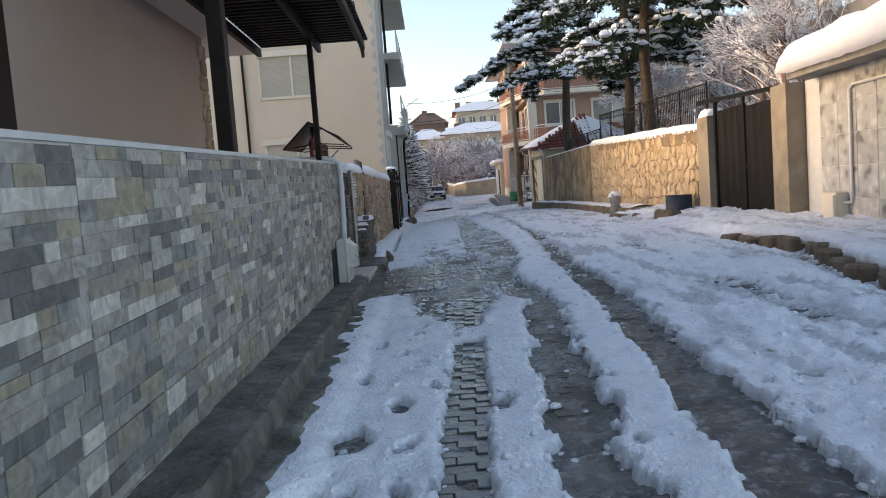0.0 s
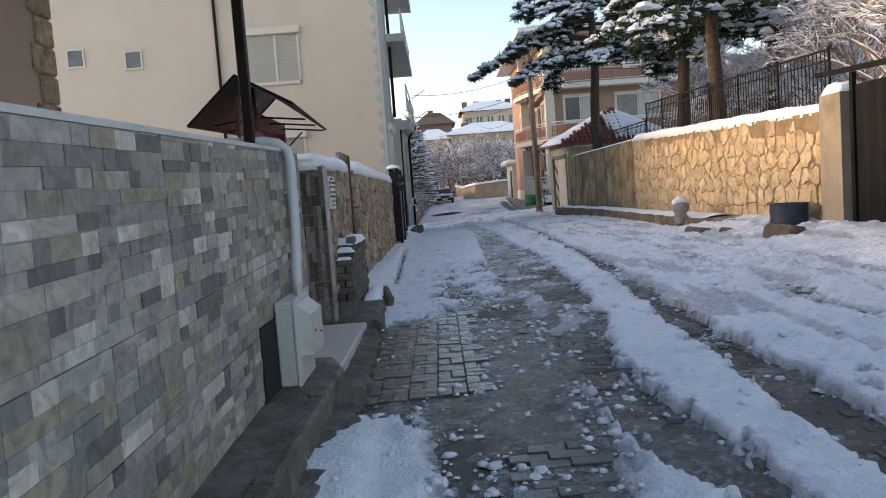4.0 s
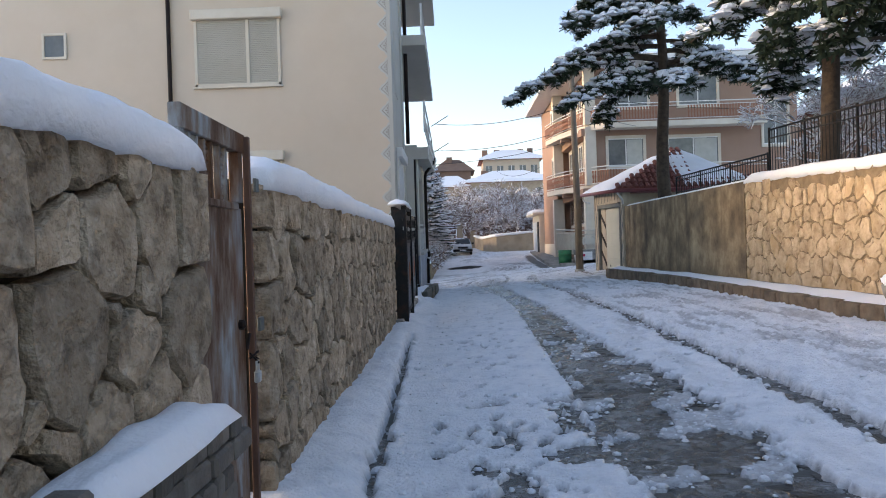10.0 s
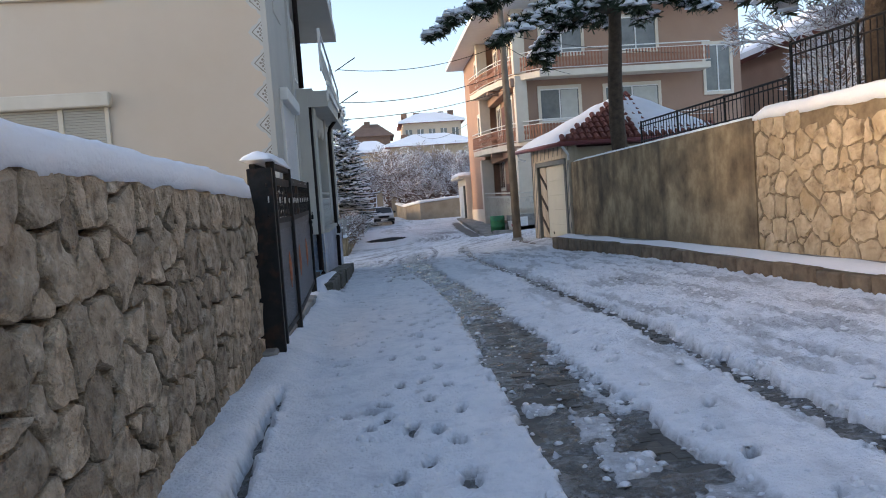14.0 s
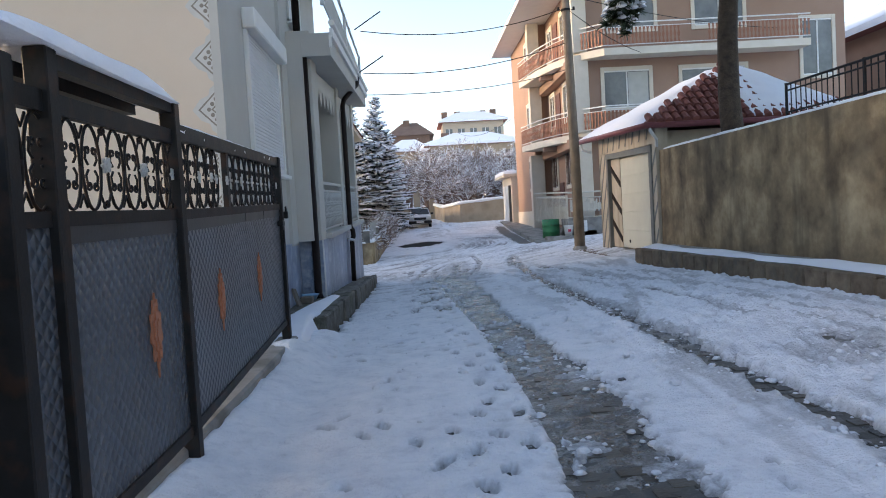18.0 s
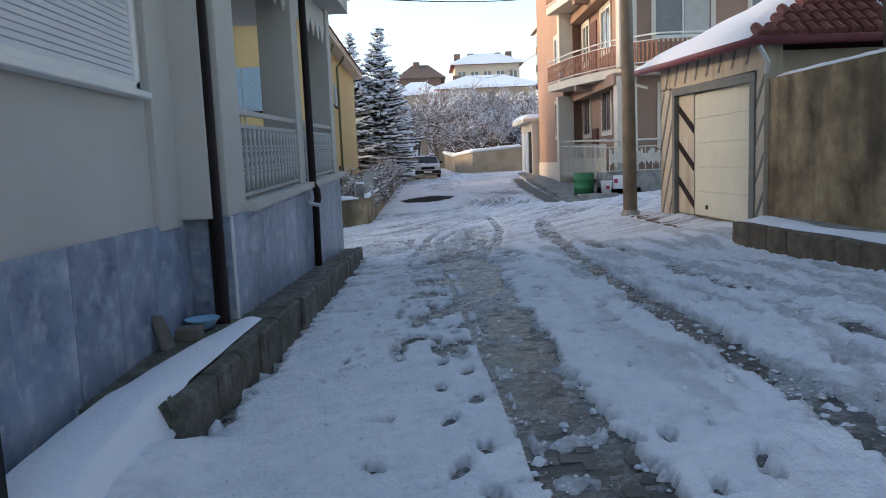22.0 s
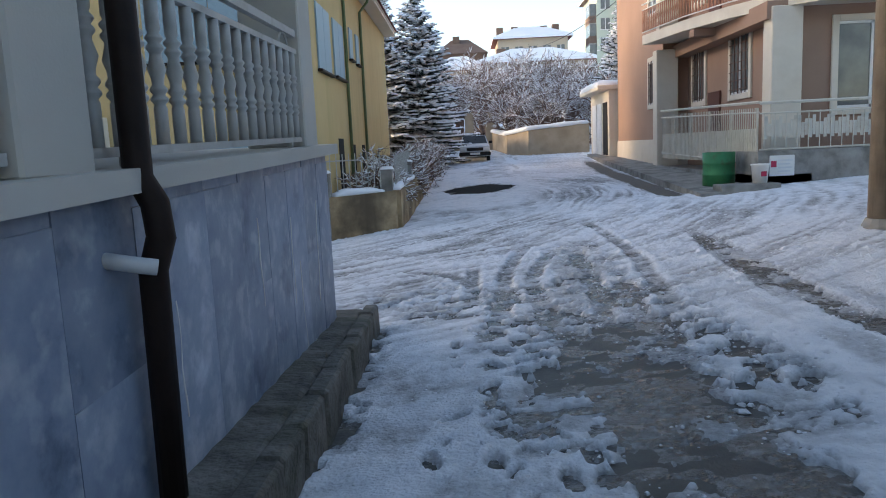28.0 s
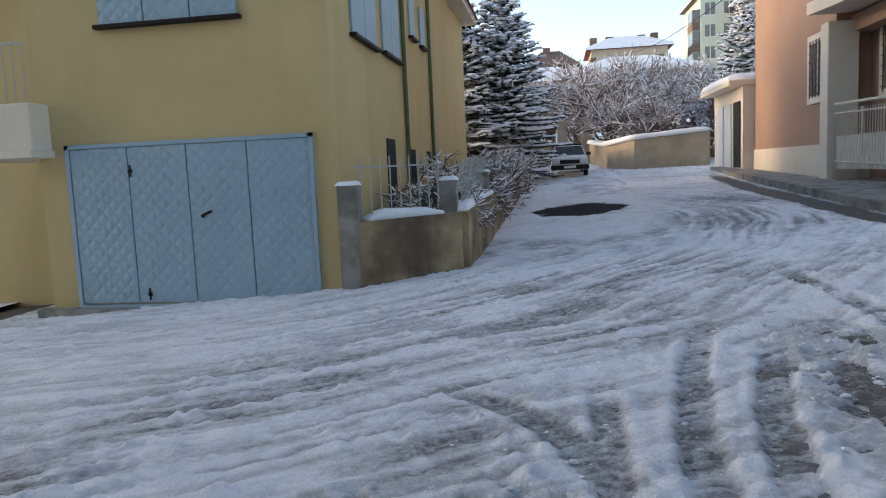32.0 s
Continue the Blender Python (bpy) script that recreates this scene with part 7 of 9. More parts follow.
for z in (0.35, 1.15, 1.95):
    wpart("brace", Geo().slab([(6.06, 41.46, z), (6.06, 42.35, z + 0.5), (6.06, 42.35, z + 0.66), (6.06, 41.46, z + 0.16)], (0.02, 0, 0)), M_BROWN, GG, "dark diagonal board")
# parallel boards slanting over the panel beside the door
for k in range(6):
    z0 = -1.9 + 0.85 * k
    ya, yb = 43.37 - max(0.0, (0.05 - z0) / 1.9), 43.37 - min(0.84, (2.86 - z0) / 1.9)
    if ya - yb > 0.15:
        za, zb = z0 + (43.37 - ya) * 1.9, z0 + (43.37 - yb) * 1.9
        wpart("stripe", Geo().slab([(5.99, ya, za), (5.99, yb, zb), (5.99, yb, zb + 0.17), (5.99, ya, za + 0.17)], (0.02, 0, 0)), M_FRAME, GG, "grey diagonal stripe")
for k in range(8):
    y = 38.75 + 0.6 * k
    wpart("stripe", Geo().slab([(5.99, y, 3.03), (5.99, y + 0.09, 3.03), (5.99, y - 0.13, 3.5), (5.99, y - 0.22, 3.5)], (0.02, 0, 0)), M_FRAME, GG, "grey diagonal stripe")
for z in (0.3, 0.95, 1.6, 2.25):
    wpart("stripe", Geo().slab([(5.99, 38.14, z + 0.4), (5.99, 38.4, z), (5.99, 38.4, z + 0.12), (5.99, 38.14, z + 0.52)], (0.02, 0, 0)), M_FRAME, GG, "grey diagonal stripe")
wpart("vent", Geo().box(6.07, 40.7, 0.36, 6.09, 40.8, 0.44), M_BLACK, GG)
RA, RB = (8.6, 39.9, 5.0), (8.6, 42.6, 5.0)
E0 = [(5.72, 37.85, 3.32), (11.4, 37.85, 3.30), (11.4, 44.7, 3.6), (5.72, 44.7, 3.62)]
RF = wpart("roof", Geo().add([*E0, RA, RB], [(0, 1, 4), (1, 2, 5, 4), (2, 3, 5), (3, 0, 4, 5), (3, 2, 1, 0)]), M_ROOF, GG, "red tile roof")
wpart("gutter", Geo().tube([(5.68, 44.7, 3.58), (5.68, 37.82, 3.28), (11.3, 37.82, 3.26)], 0.075, 8), M_MAROON, GG, "maroon gutter", smooth=True)
wpart("gutter_pipe", Geo().tube([(5.72, 44.6, 3.55), (5.75, 44.5, 3.3), (6.0, 44.35, 3.2)], 0.04, 8).tube([(5.75, 37.8, 3.2), (5.95, 37.9, 2.95), (6.0, 38.06, 2.8)], 0.04, 8), M_PIPE, GG, "pale gutter pipe")


# rounded tiles on the near hip
rng = np.random.RandomState(4)
n = 0
for j in range(9):
    for i in range(26):
        u, v = (i + 0.5) / 26, (j + 0.15) / 9
        x, y, z = 5.72 + (11.4 - 5.72) * u, 37.85 + (39.9 - 37.85) * v, 3.31 + 1.69 * v
        lo, hi = 5.72 + (8.6 - 5.72) * v, 11.4 - (11.4 - 8.6) * v
        if lo + 0.05 < x < hi - 0.05 and (x < 8.7 or j < 2):
            hang_child("roof_tile", Geo().tube([(x, y - 0.03, z + 0.025), (x, y + 0.235, z + 0.205)], [0.1, 0.085], 8), M_ROOF, RF, GG)
def roof_snow(name, quad, lift, label, seed):
    """Snow on a sloping face given by four corners."""
    verts, faces, n = [], [], 26
    for j in range(n + 1):
        for i in range(n + 1):
            u, v = i / n, j / n
            p = [(quad[0][k] * (1 - u) + quad[1][k] * u) * (1 - v) + (quad[3][k] * (1 - u) + quad[2][k] * u) * v for k in range(3)]
            e = min(1.0, 7 * min(u, 1 - u, v, 1 - v) + 0.15)
            p[2] += lift * e * (0.75 + 0.5 * float(vnoise(np.array(u * 6), np.array(v * 6 + seed), 5)))
            verts.append(p)
    for j in range(n):
        for i in range(n):
            a = j * (n + 1) + i
            faces.append((a, a + 1, a + n + 2, a + n + 1))
    return tagged(part(name, Geo().add(verts, faces), M_SNOW, smooth=True), label, "snow")


roof_snow("garage_roof_snow", [(5.66, 37.95, 3.33), (5.66, 44.7, 3.63), RB, RA], 0.13, "even snow on the garage roof slope", 3)
roof_snow("garage_roof_snow", [(8.3, 37.85, 3.36), (11.4, 37.85, 3.33), (8.7, 39.9, 5.0), (7.9, 39.4, 4.65)], 0.12, "melting snow on the garage roof", 4)
block_wall("garage_apron", "wet brown earth apron before the garage", [(5.15, 38.3, -0.3, 6.1, 43.0, 0.1)], M_EARTH, "ground")

# overhead pole
UP = thing("utility_pole", "weathered round concrete utility pole with insulators", "pole", (5.31, 43.6, 0.0))
wpart("shaft", Geo().tube([(5.31, 43.6, -0.3), (5.27, 43.55, 3), (5.16, 43.45, 9.6)], [0.175, 0.155, 0.11], 16), M_POLE, UP, smooth=True)
wpart("collar", Geo().lathe([(0.22, -0.2), (0.24, 0.1), (0.19, 0.2)], (5.31, 43.6, 0.0), 14), M_CONCRETE, UP)
for z in (7.6, 8.1):
    wpart("clamp", Geo().lathe([(0.15, 0), (0.15, 0.06)], (5.18, 43.47, z), 12), M_BLACK, UP)
    for a in (-1, 1):
        wpart("insulator", Geo().tube([(5.18, 43.47, z), (5.18 + 0.24 * a, 43.4, z + 0.02)], 0.012, 5).lathe([(0.03, 0), (0.045, 0.03), (0.03, 0.06), (0.04, 0.09), (0.02, 0.11)], (5.18 + 0.24 * a, 43.4, z), 8), M_BLACK, UP)


def wire(a, b, sag, r=0.012):
    w = thing("overhead_wire", "black sagging overhead cable", "cable", a, "overhead wires")
    pts = [(a[0] + (b[0] - a[0]) * q, a[1] + (b[1] - a[1]) * q, a[2] + (b[2] - a[2]) * q - sag * 4 * q * (1 - q)) for q in np.linspace(0, 1, 20)]
    wpart("cable", Geo().tube(pts, r, 5), M_BLACK, w)


wire((-1.05, 39.9, 6.35), (5.0, 43.45, 7.65), 0.35)
wire((-1.05, 40.1, 5.3), (5.1, 43.45, 6.6), 0.3)
wire((-1.1, 40.2, 4.75), (7.4, 51.7, 7.5), 0.3)
wire((7.3, 51.8, 7.6), (6.5, 118, 12.5), 1.5, 0.02)
wire((5.2, 43.5, 7.7), (10.5, 51.5, 7.8), 0.2)
wire((5.2, 43.5, 8.1), (16.0, 51.2, 8.6), 0.2)

# ---------- salmon apartment house ----------
HF = thing("salmon_apartment_house", "salmon apartment house with cream balconies and white rails", "house", (11, 58, 0))
wpart("wall", Geo().box(7.5, 51.6, -0.2, 19.2, 66, 11.2), M_PINK, HF)
wpart("wall_block", Geo().box(6.68, 58.9, -0.2, 7.6, 66, 11.2), M_PINK, HF)
wpart("plinth", Geo().box(6.64, 58.86, -0.2, 7.5, 66.04, 1.35), M_CREAM, HF, "pale mosaic plinth")
wpart("roof", Geo().box(5.5, 49.8, 11.2, 19.8, 66.6, 11.45), M_WHITE, HF, "white roof edge")
roof_snow("apartment_roof_snow", [(5.5, 49.8, 11.46), (19.8, 49.8, 11.46), (14, 58, 13.0), (11, 58, 13.0)], 0.2, "snow on the apartment roof", 9)
SLAB = [(6.0, 58.95), (6.3, 55.5), (6.75, 53.2), (7.3, 51.6), (8.3, 50.5), (17.0, 50.4), (17.0, 58.95)]


def rise(y):
    return 0.03 * (y - 58.9)


for z in (4.52, 7.9):
    wpart("balcony_slab", Geo().slab([(x, y, z + rise(y)) for x, y in SLAB], (0, 0, 0.3)), M_CREAM, HF, "cream balcony slab")
    wpart("balcony_beam", Geo().box(7.0, 51.4, z - 0.5, 7.5, 59, z - 0.1).box(6.4, 54.8, z - 0.35, 7.6, 55.2, z - 0.15), M_PINK, HF)
    edge = SLAB[:6]
    for (ax, ay), (bx, by) in zip(edge, edge[1:]):
        n = max(2, int(math.dist((ax, ay), (bx, by)) / 0.16))
        for h, r in ((1.0, 0.03), (0.82, 0.018), (0.10, 0.02)):
            wpart("balcony_rail", Geo().tube([(ax, ay, z + 0.3 + h + rise(ay)), (bx, by, z + 0.3 + h + rise(by))], r, 5), M_WHITE, HF, "white rail")
        for k in range(n):
            q = (k + 0.5) / n
            x, y = ax + (bx - ax) * q, ay + (by - ay) * q
            d = Vector((bx - ax, by - ay, 0)).normalized() * 0.055
            zz = z + 0.3 + rise(y)
            if bx > 12.2 and ax < 9 and 3.3 < (x - 8.3) < 4.3:
                continue
            ring = [(x - d.x * w, y - d.y * w, zz + h) for w, h in ((1, 0.12), (0.4, 0.3), (1, 0.46), (0.4, 0.62), (1, 0.8))]
            ring += [(x + d.x * w, y + d.y * w, zz + h) for w, h in ((1, 0.8), (0.4, 0.62), (1, 0.46), (0.4, 0.3), (1, 0.12))]
            wpart("balcony_picket", Geo().slab(ring, (d.y * 0.3, -d.x * 0.3, 0)), M_PICKET, HF, "carved brown board")
for x, y in ((6.38, 58.6), (7.1, 51.35)):
    wpart("pier", Geo().box(x, y, 0.2, x + 0.72, y + 0.5, 4.3, 0.02), M_CREAM, HF, "cream stone-clad pier")
    wpart("pier", Geo().box(x + 0.1, y, 4.6, x + 0.72, y + 0.45, 7.9, 0.02).box(x + 0.1, y, 8.0, x + 0.72, y + 0.45, 11.2, 0.02), M_CREAM, HF, "cream pier")


def framed_window(parent, face, a0, a1, z0, z1, at, grille=False, curtain=True):
    """A window with a wide pale surround. face: 'y' looks to -y, 'x' looks to -x."""
    def bx(p0, p1, q0, q1, d0, d1, bevel=0.0):
        return (p0, at + d0, q0, p1, at + d1, q1, bevel) if face == "y" else (at + d0, p0, q0, at + d1, p1, q1, bevel)

    win = wpart("window", Geo().box(*bx(a0 - 0.16, a0, z0 - 0.16, z1 + 0.16, -0.06, 0.0, 0.01)).box(*bx(a1, a1 + 0.16, z0 - 0.16, z1 + 0.16, -0.06, 0.0, 0.01)).box(*bx(a0, a1, z1, z1 + 0.16, -0.06, 0.0, 0.01)).box(*bx(a0, a1, z0 - 0.16, z0, -0.06, 0.0, 0.01)), M_CREAM, parent, "cream window surround")
    hang_child("pane", Geo().box(*bx(a0, a1, z0, z1, -0.012, -0.004)), M_GLASS, win, parent)
    m = (a0 + a1) / 2
    hang_child("sash", Geo().box(*bx(m - 0.03, m + 0.03, z0, z1, -0.04, -0.014)).box(*bx(a0, a1, z0, z0 + 0.06, -0.04, -0.014)).box(*bx(a0, a1, z1 - 0.06, z1, -0.04, -0.014)), M_WHITE, win, parent)
    if curtain:
        hang_child("curtain", Geo().box(*bx(m + 0.06, a1 - 0.05, z0 + 0.08, z1 - 0.08, -0.0145, -0.0125)), M_CURTAIN, win, parent)
    if grille:
        geo = Geo()
        w, h = a1 - a0, z1 - z0
        for k in range(5):
            q = a0 + w * (k + 0.5) / 5
            geo.box(*bx(q - 0.012, q + 0.012, z0, z1, -0.09, -0.07))
        for k in range(7):
            q = z0 + h * (k + 0.5) / 7
            geo.box(*bx(a0, a1, q - 0.012, q + 0.012, -0.088, -0.072))
        hang_child("grille", geo, M_RUSTGRILLE, win, parent)


framed_window(HF, "y", 8.55, 10.5, 5.6, 7.2, 51.6)
framed_window(HF, "y", 8.75, 10.8, 8.95, 10.6, 51.6, curtain=False)
framed_window(HF, "y", 11.95, 14.7, 5.6, 7.15, 51.6)
framed_window(HF, "y", 12.6, 14.7, 8.95, 10.6, 51.6, curtain=False)
framed_window(HF, "y", 17.3, 18.6, 6.6, 9.0, 51.6, curtain=False)
framed_window(HF, "y", 8.75, 10.3, 1.9, 3.9, 51.6)
framed_window(HF, "y", 12.2, 14.2, 1.9, 3.7, 51.6)
for z0, z1, gr in ((2.5, 4.2, True), (5.6, 7.2, False), (9.0, 10.5, False)):
    framed_window(HF, "x", 57.1, 58.2, z0, z1, 7.5, gr, False)
    framed_window(HF, "x", 53.6, 54.9, z0, z1, 7.5, gr, False)
    framed_window(HF, "x", 59.5, 60.6, z0 + 0.1, z1 - 0.1, 6.68, gr, False)
for z0 in (0.5, 4.85, 8.25):
    wpart("door", Geo().box(7.44, 55.7, z0, 7.49, 56.7, z0 + 2.2, 0.01), M_DOORBROWN, HF, "brown door")
wpart("terrace", Geo().box(6.4, 50.3, -0.3, 7.6, 58.9, 0.45).box(6.4, 50.3, -0.3, 16, 51.6, 0.98), M_CONCRETE, HF, "concrete terrace")
wpart("pavement_ledge", Geo().slab([(4.95, 49.7, -0.4), (6.5, 50.3, -0.4), (6.5, 69.3, -0.2), (5.85, 69.2, -0.2)], (0, 0, 0.0)).slab([(4.95, 49.7, 0.14), (6.6, 49.9, 0.2), (6.5, 69.3, 0.80), (5.85, 69.2, 0.78)], (0, 0, -0.5)), M_CONCRETE, HF, "raised concrete pavement")
# terrace rails
TRA = thing("terrace_fence", "cream steel terrace fence with sheet infill", "fence", (6.45, 54, 0.5))
for h, r in ((2.12, 0.035), (1.9, 0.02), (0.75, 0.02)):
    wpart("rail", Geo().tube([(6.45, 58.3, h + 0.15), (6.45, 50.4, h - 0.05)], r, 6), M_CREAMRAIL, TRA)
wpart("infill", Geo().box(6.46, 50.5, 0.72, 6.475, 58.2, 1.5), M_CREAMRAIL, TRA, "cream sheet infill")
for k in range(60):
    y = 50.5 + 0.13 * k
    wpart("bar", Geo().tube([(6.45, y, 0.72), (6.45, y, 1.95 + 0.025 * (y - 50.4))], 0.011 if k % 12 else 0.03, 5), M_CREAMRAIL, TRA)
TRB = thing("terrace_fence", "cream steel terrace fence with sheet infill", "fence", (10, 50.35, 1.0))
for h, r in ((2.05, 0.035), (1.82, 0.02), (1.02, 0.02)):
    wpart("rail", Geo().tube([(6.45, 50.36, h), (15.8, 50.36, h + 0.02)], r, 6), M_CREAMRAIL, TRB)
for k in range(38):
    x = 6.55 + 0.245 * k
    wpart("bar", Geo().tube([(x, 50.36, 1.0), (x, 50.36, 1.85)], 0.011, 5), M_CREAMRAIL, TRB)
    for j in range(3):
        wpart("infill", Geo().box(x + 0.02 + 0.075 * j, 50.37, 1.25 + 0.06 * ((j + k) % 2), x + 0.085 + 0.075 * j, 50.38, 1.75 - 0.08 * ((j * 2 + k) % 3)), M_CREAMRAIL, TRB)
GD = thing("green_drum", "green open oil drum on the pavement", "drum", (5.8, 51.3, 0.2))
wpart("shell", Geo().lathe([(0.36, 0.2), (0.36, 0.45), (0.375, 0.47), (0.36, 0.49), (0.36, 0.72), (0.375, 0.74), (0.36, 0.76), (0.37, 0.99), (0.34, 0.99), (0.33, 0.7), (0.02, 0.68)], (5.85, 51.2, 0.0), 24), M_GREENDRUM, GD, smooth=True)
WB = thing("white_bucket", "white plastic bucket with red label", "bucket", (6.4, 50.3, 0.2))
wpart("pail", Geo().lathe([(0.15, 0.3), (0.185, 0.68), (0.2, 0.69), (0.2, 0.72), (0.17, 0.72), (0.15, 0.4), (0.02, 0.39)], (6.35, 50.05, 0.0), 18), M_WHITE, WB, smooth=True)
wpart("label", Geo().box(6.3, 49.862, 0.45, 6.42, 49.87, 0.56, 0.003), M_REDINK, WB, "red label")
part("bucket_base", Geo().box(5.4, 49.75, -0.2, 6.7, 50.3, 0.30, 0.02), M_CONCRETE)
tagged(bpy.data.objects["bucket_base"], "low concrete block under snow", "block", kind="structure")
NS = thing("notice_board", "small white notice board on the terrace wall", "sign", (6.9, 50.25, 0.6))
wpart("board", Geo().box(6.65, 50.27, 0.42, 7.2, 50.29, 0.88, 0.003), M_WHITE, NS)
for k in range(4):
    wpart("text_bar", Geo().box(6.83, 50.265, 0.75 - 0.08 * k, 7.15 - 0.05 * (k % 2), 50.27, 0.785 - 0.08 * k), M_SHUTTER, NS, "faint line of writing")
wpart("mark", Geo().box(6.68, 50.265, 0.62, 6.8, 50.27, 0.76), M_REDINK, NS, "red mark")
# small annex beyond
AX = thing("annex", "low annex with white doors and a snowy eave", "outbuilding", (7, 68, 0.6))
wpart("wall", Geo().box(6.3, 66.1, 0.2, 9, 70.5, 3.6), M_CREAM, AX)
# the first leaf is a dark sheet painted as the doorway's shade
wpart("door", Geo().box(6.26, 66.4, 0.75, 6.3, 67.3, 3.1, 0.01), M_DARKBOX, AX, "dark sheet painted as the shade in an open doorway")
wpart("door", Geo().box(6.26, 67.7, 0.75, 6.3, 68.7, 3.1, 0.01), M_WHITE, AX, "white door")
wpart("door", Geo().box(6.26, 68.9, 0.75, 6.3, 69.9, 3.1, 0.01), M_WHITE, AX, "white door")
wpart("eave", Geo().box(5.8, 66.0, 3.6, 9.2, 70.8, 3.8, 0.03), M_CREAM, AX)
snow_ridge("annex_snow", [(6.4, 66.1, 3.8), (6.4, 70.7, 3.8)], 0.6, 0.25, "snow on the annex eave", 71)

# low far wall and gate pillars
def wall_run(name, label, pts, thick, mat, group=""):
    geo = Geo()
    for (ax, ay, az, at), (bx, by, bz, bt) in zip(pts, pts[1:]):
        d = Vector((by - ay, ax - bx, 0)).normalized() * thick
        geo.add([(ax, ay, az), (bx, by, bz), (bx + d.x, by + d.y, bz), (ax + d.x, ay + d.y, az), (ax, ay, at), (bx, by, bt), (bx + d.x, by + d.y, bt), (ax + d.x, ay + d.y, at)],
                [(0, 1, 5, 4), (1, 2, 6, 5), (2, 3, 7, 6), (3, 0, 4, 7), (4, 5, 6, 7), (0, 3, 2, 1)])
    return tagged(part(name, geo, mat), label, "wall", kind="structure")


wall_run("wall_far_1", "low tan garden wall in the distance", [(6.6, 72.8, 0.4, 2.42), (3.4, 73.4, 0.4, 2.2), (2.3, 74.8, 0.4, 2.0), (1.7, 79.5, 0.6, 2.3)], 0.25, M_FARWALL)
wall_run("wall_far_2", "low tan garden wall in the distance", [(-0.4, 80.5, 0.6, 2.4), (-6, 79.5, 0.4, 2.3)], 0.25, M_FARWALL)
snow_ridge("far_wall_snow", [(6.6, 72.9, 2.42), (3.4, 73.5, 2.2), (2.3, 74.9, 2.0), (1.75, 79.5, 2.3)], 0.16, 0.16, "snow on the far garden wall", 72)
snow_ridge("far_wall_snow", [(-0.4, 80.6, 2.4), (-6, 79.6, 2.3)], 0.16, 0.16, "snow on the far garden wall", 73)
for x in (0.0, 1.3):
    block_wall("pillar_distant", "tan stone gate pillar in the distance", [(x, 79.9, 0.5, x + 0.55, 80.5, 3.6)], M_FARWALL, "pillar")

# ---------- yellow house and its fence ----------
HY = thing("yellow_house", "yellow plastered house with a light blue garage door", "house", (-8, 57, 0))
wpart("wall", Geo().box(-8.05, 49.4, -1.6, -3.42, 65.6, 6.3), M_YELLOW, HY)
wpart("wing", Geo().box(-15, 51.0, -2.0, -8.05, 64, 6.3), M_YELLOW, HY)
wpart("eave", Geo().box(-15.4, 48.9, 6.3, -2.95, 66.0, 6.45).box(-2.99, 48.9, 6.42, -2.93, 66.0, 6.55), M_CREAM, HY, "pale eave board")
wpart("roof", Geo().add([(-15.4, 48.8, 6.5), (-2.85, 48.8, 6.5), (-2.85, 66.1, 6.5), (-15.4, 66.1, 6.5), (-9, 54, 8.6), (-9, 61, 8.6)], [(0, 1, 4), (1, 2, 5, 4), (2, 3, 5), (3, 0, 4, 5), (3, 2, 1, 0)]), M_ROOF, HY)
GD2 = wpart("garage_door", Geo().box(-7.55, 49.33, -0.75, -3.74, 49.40, -0.70).box(-7.58, 49.34, -0.72, -7.52, 49.42, 1.72).box(-3.78, 49.34, -0.72, -3.72, 49.42, 1.72).box(-7.58, 49.34, 1.66, -3.72, 49.42, 1.72), M_LBLUE, HY, "light blue steel frame")
for k in range(4):
    x0 = -7.51 + 0.935 * k
    hang_child("leaf", Geo().box(x0, 49.355, -0.68, x0 + 0.92, 49.39, 1.655, 0.006), M_BLUEDOOR, GD2, HY)
for x, z in ((-6.55, 1.3), (-6.4, -0.55)):
    hang_child("bolt", Geo().tube([(x, 49.345, z - 0.09), (x, 49.345, z + 0.09)], 0.014, 6).box(x - 0.03, 49.34, z - 0.03, x + 0.03, 49.36, z + 0.03), M_BROWN, GD2, HY)
hang_child("handle", Geo().tube([(-5.42, 49.33, 0.62), (-5.30, 49.31, 0.66)], 0.02, 6).lathe([(0.03, 0), (0.03, 0.03)], (-5.45, 49.33, 0.6), 8, "y"), M_BROWN, GD2, HY)
wpart("concrete_sill", Geo().box(-8.2, 49.2, -1.6, -3.5, 49.42, -0.74), M_CONCRETE, HY)


def board_window(face, a0, a1, z0, z1, at):
    """A window closed by pale blue embossed shutters."""
    def bx(p0, p1, q0, q1, d0, d1, b=0.0):
        return (p0, at + d0, q0, p1, at + d1, q1, b) if face == "y" else (at - d1, p0, q0, at - d0, p1, q1, b)

    win = wpart("window", Geo().box(*bx(a0 - 0.05, a1 + 0.05, z0 - 0.06, z0, -0.12, 0.0, 0.01)), M_BROWN, HY, "dark sill")
    n = max(1, round((a1 - a0) / 0.75))
    for k in range(n):
        p = a0 + (a1 - a0) * k / n
        hang_child("shutter", Geo().box(*bx(p + 0.01, p + (a1 - a0) / n - 0.01, z0, z1, -0.045, -0.005, 0.006)), M_BLUEDOOR if face == "y" else M_LBLUE, win, HY)


board_window("y", -6.85, -4.7, 3.42, 4.8, 49.4)
board_window("x", 50.6, 52.2, 3.3, 4.8, -3.42)
board_window("x", 52.7, 54.2, 3.35, 4.8, -3.42)
for y in (55.4, 56.7):
    board_window("x", y, y + 0.6, 4.1, 5.0, -3.42)
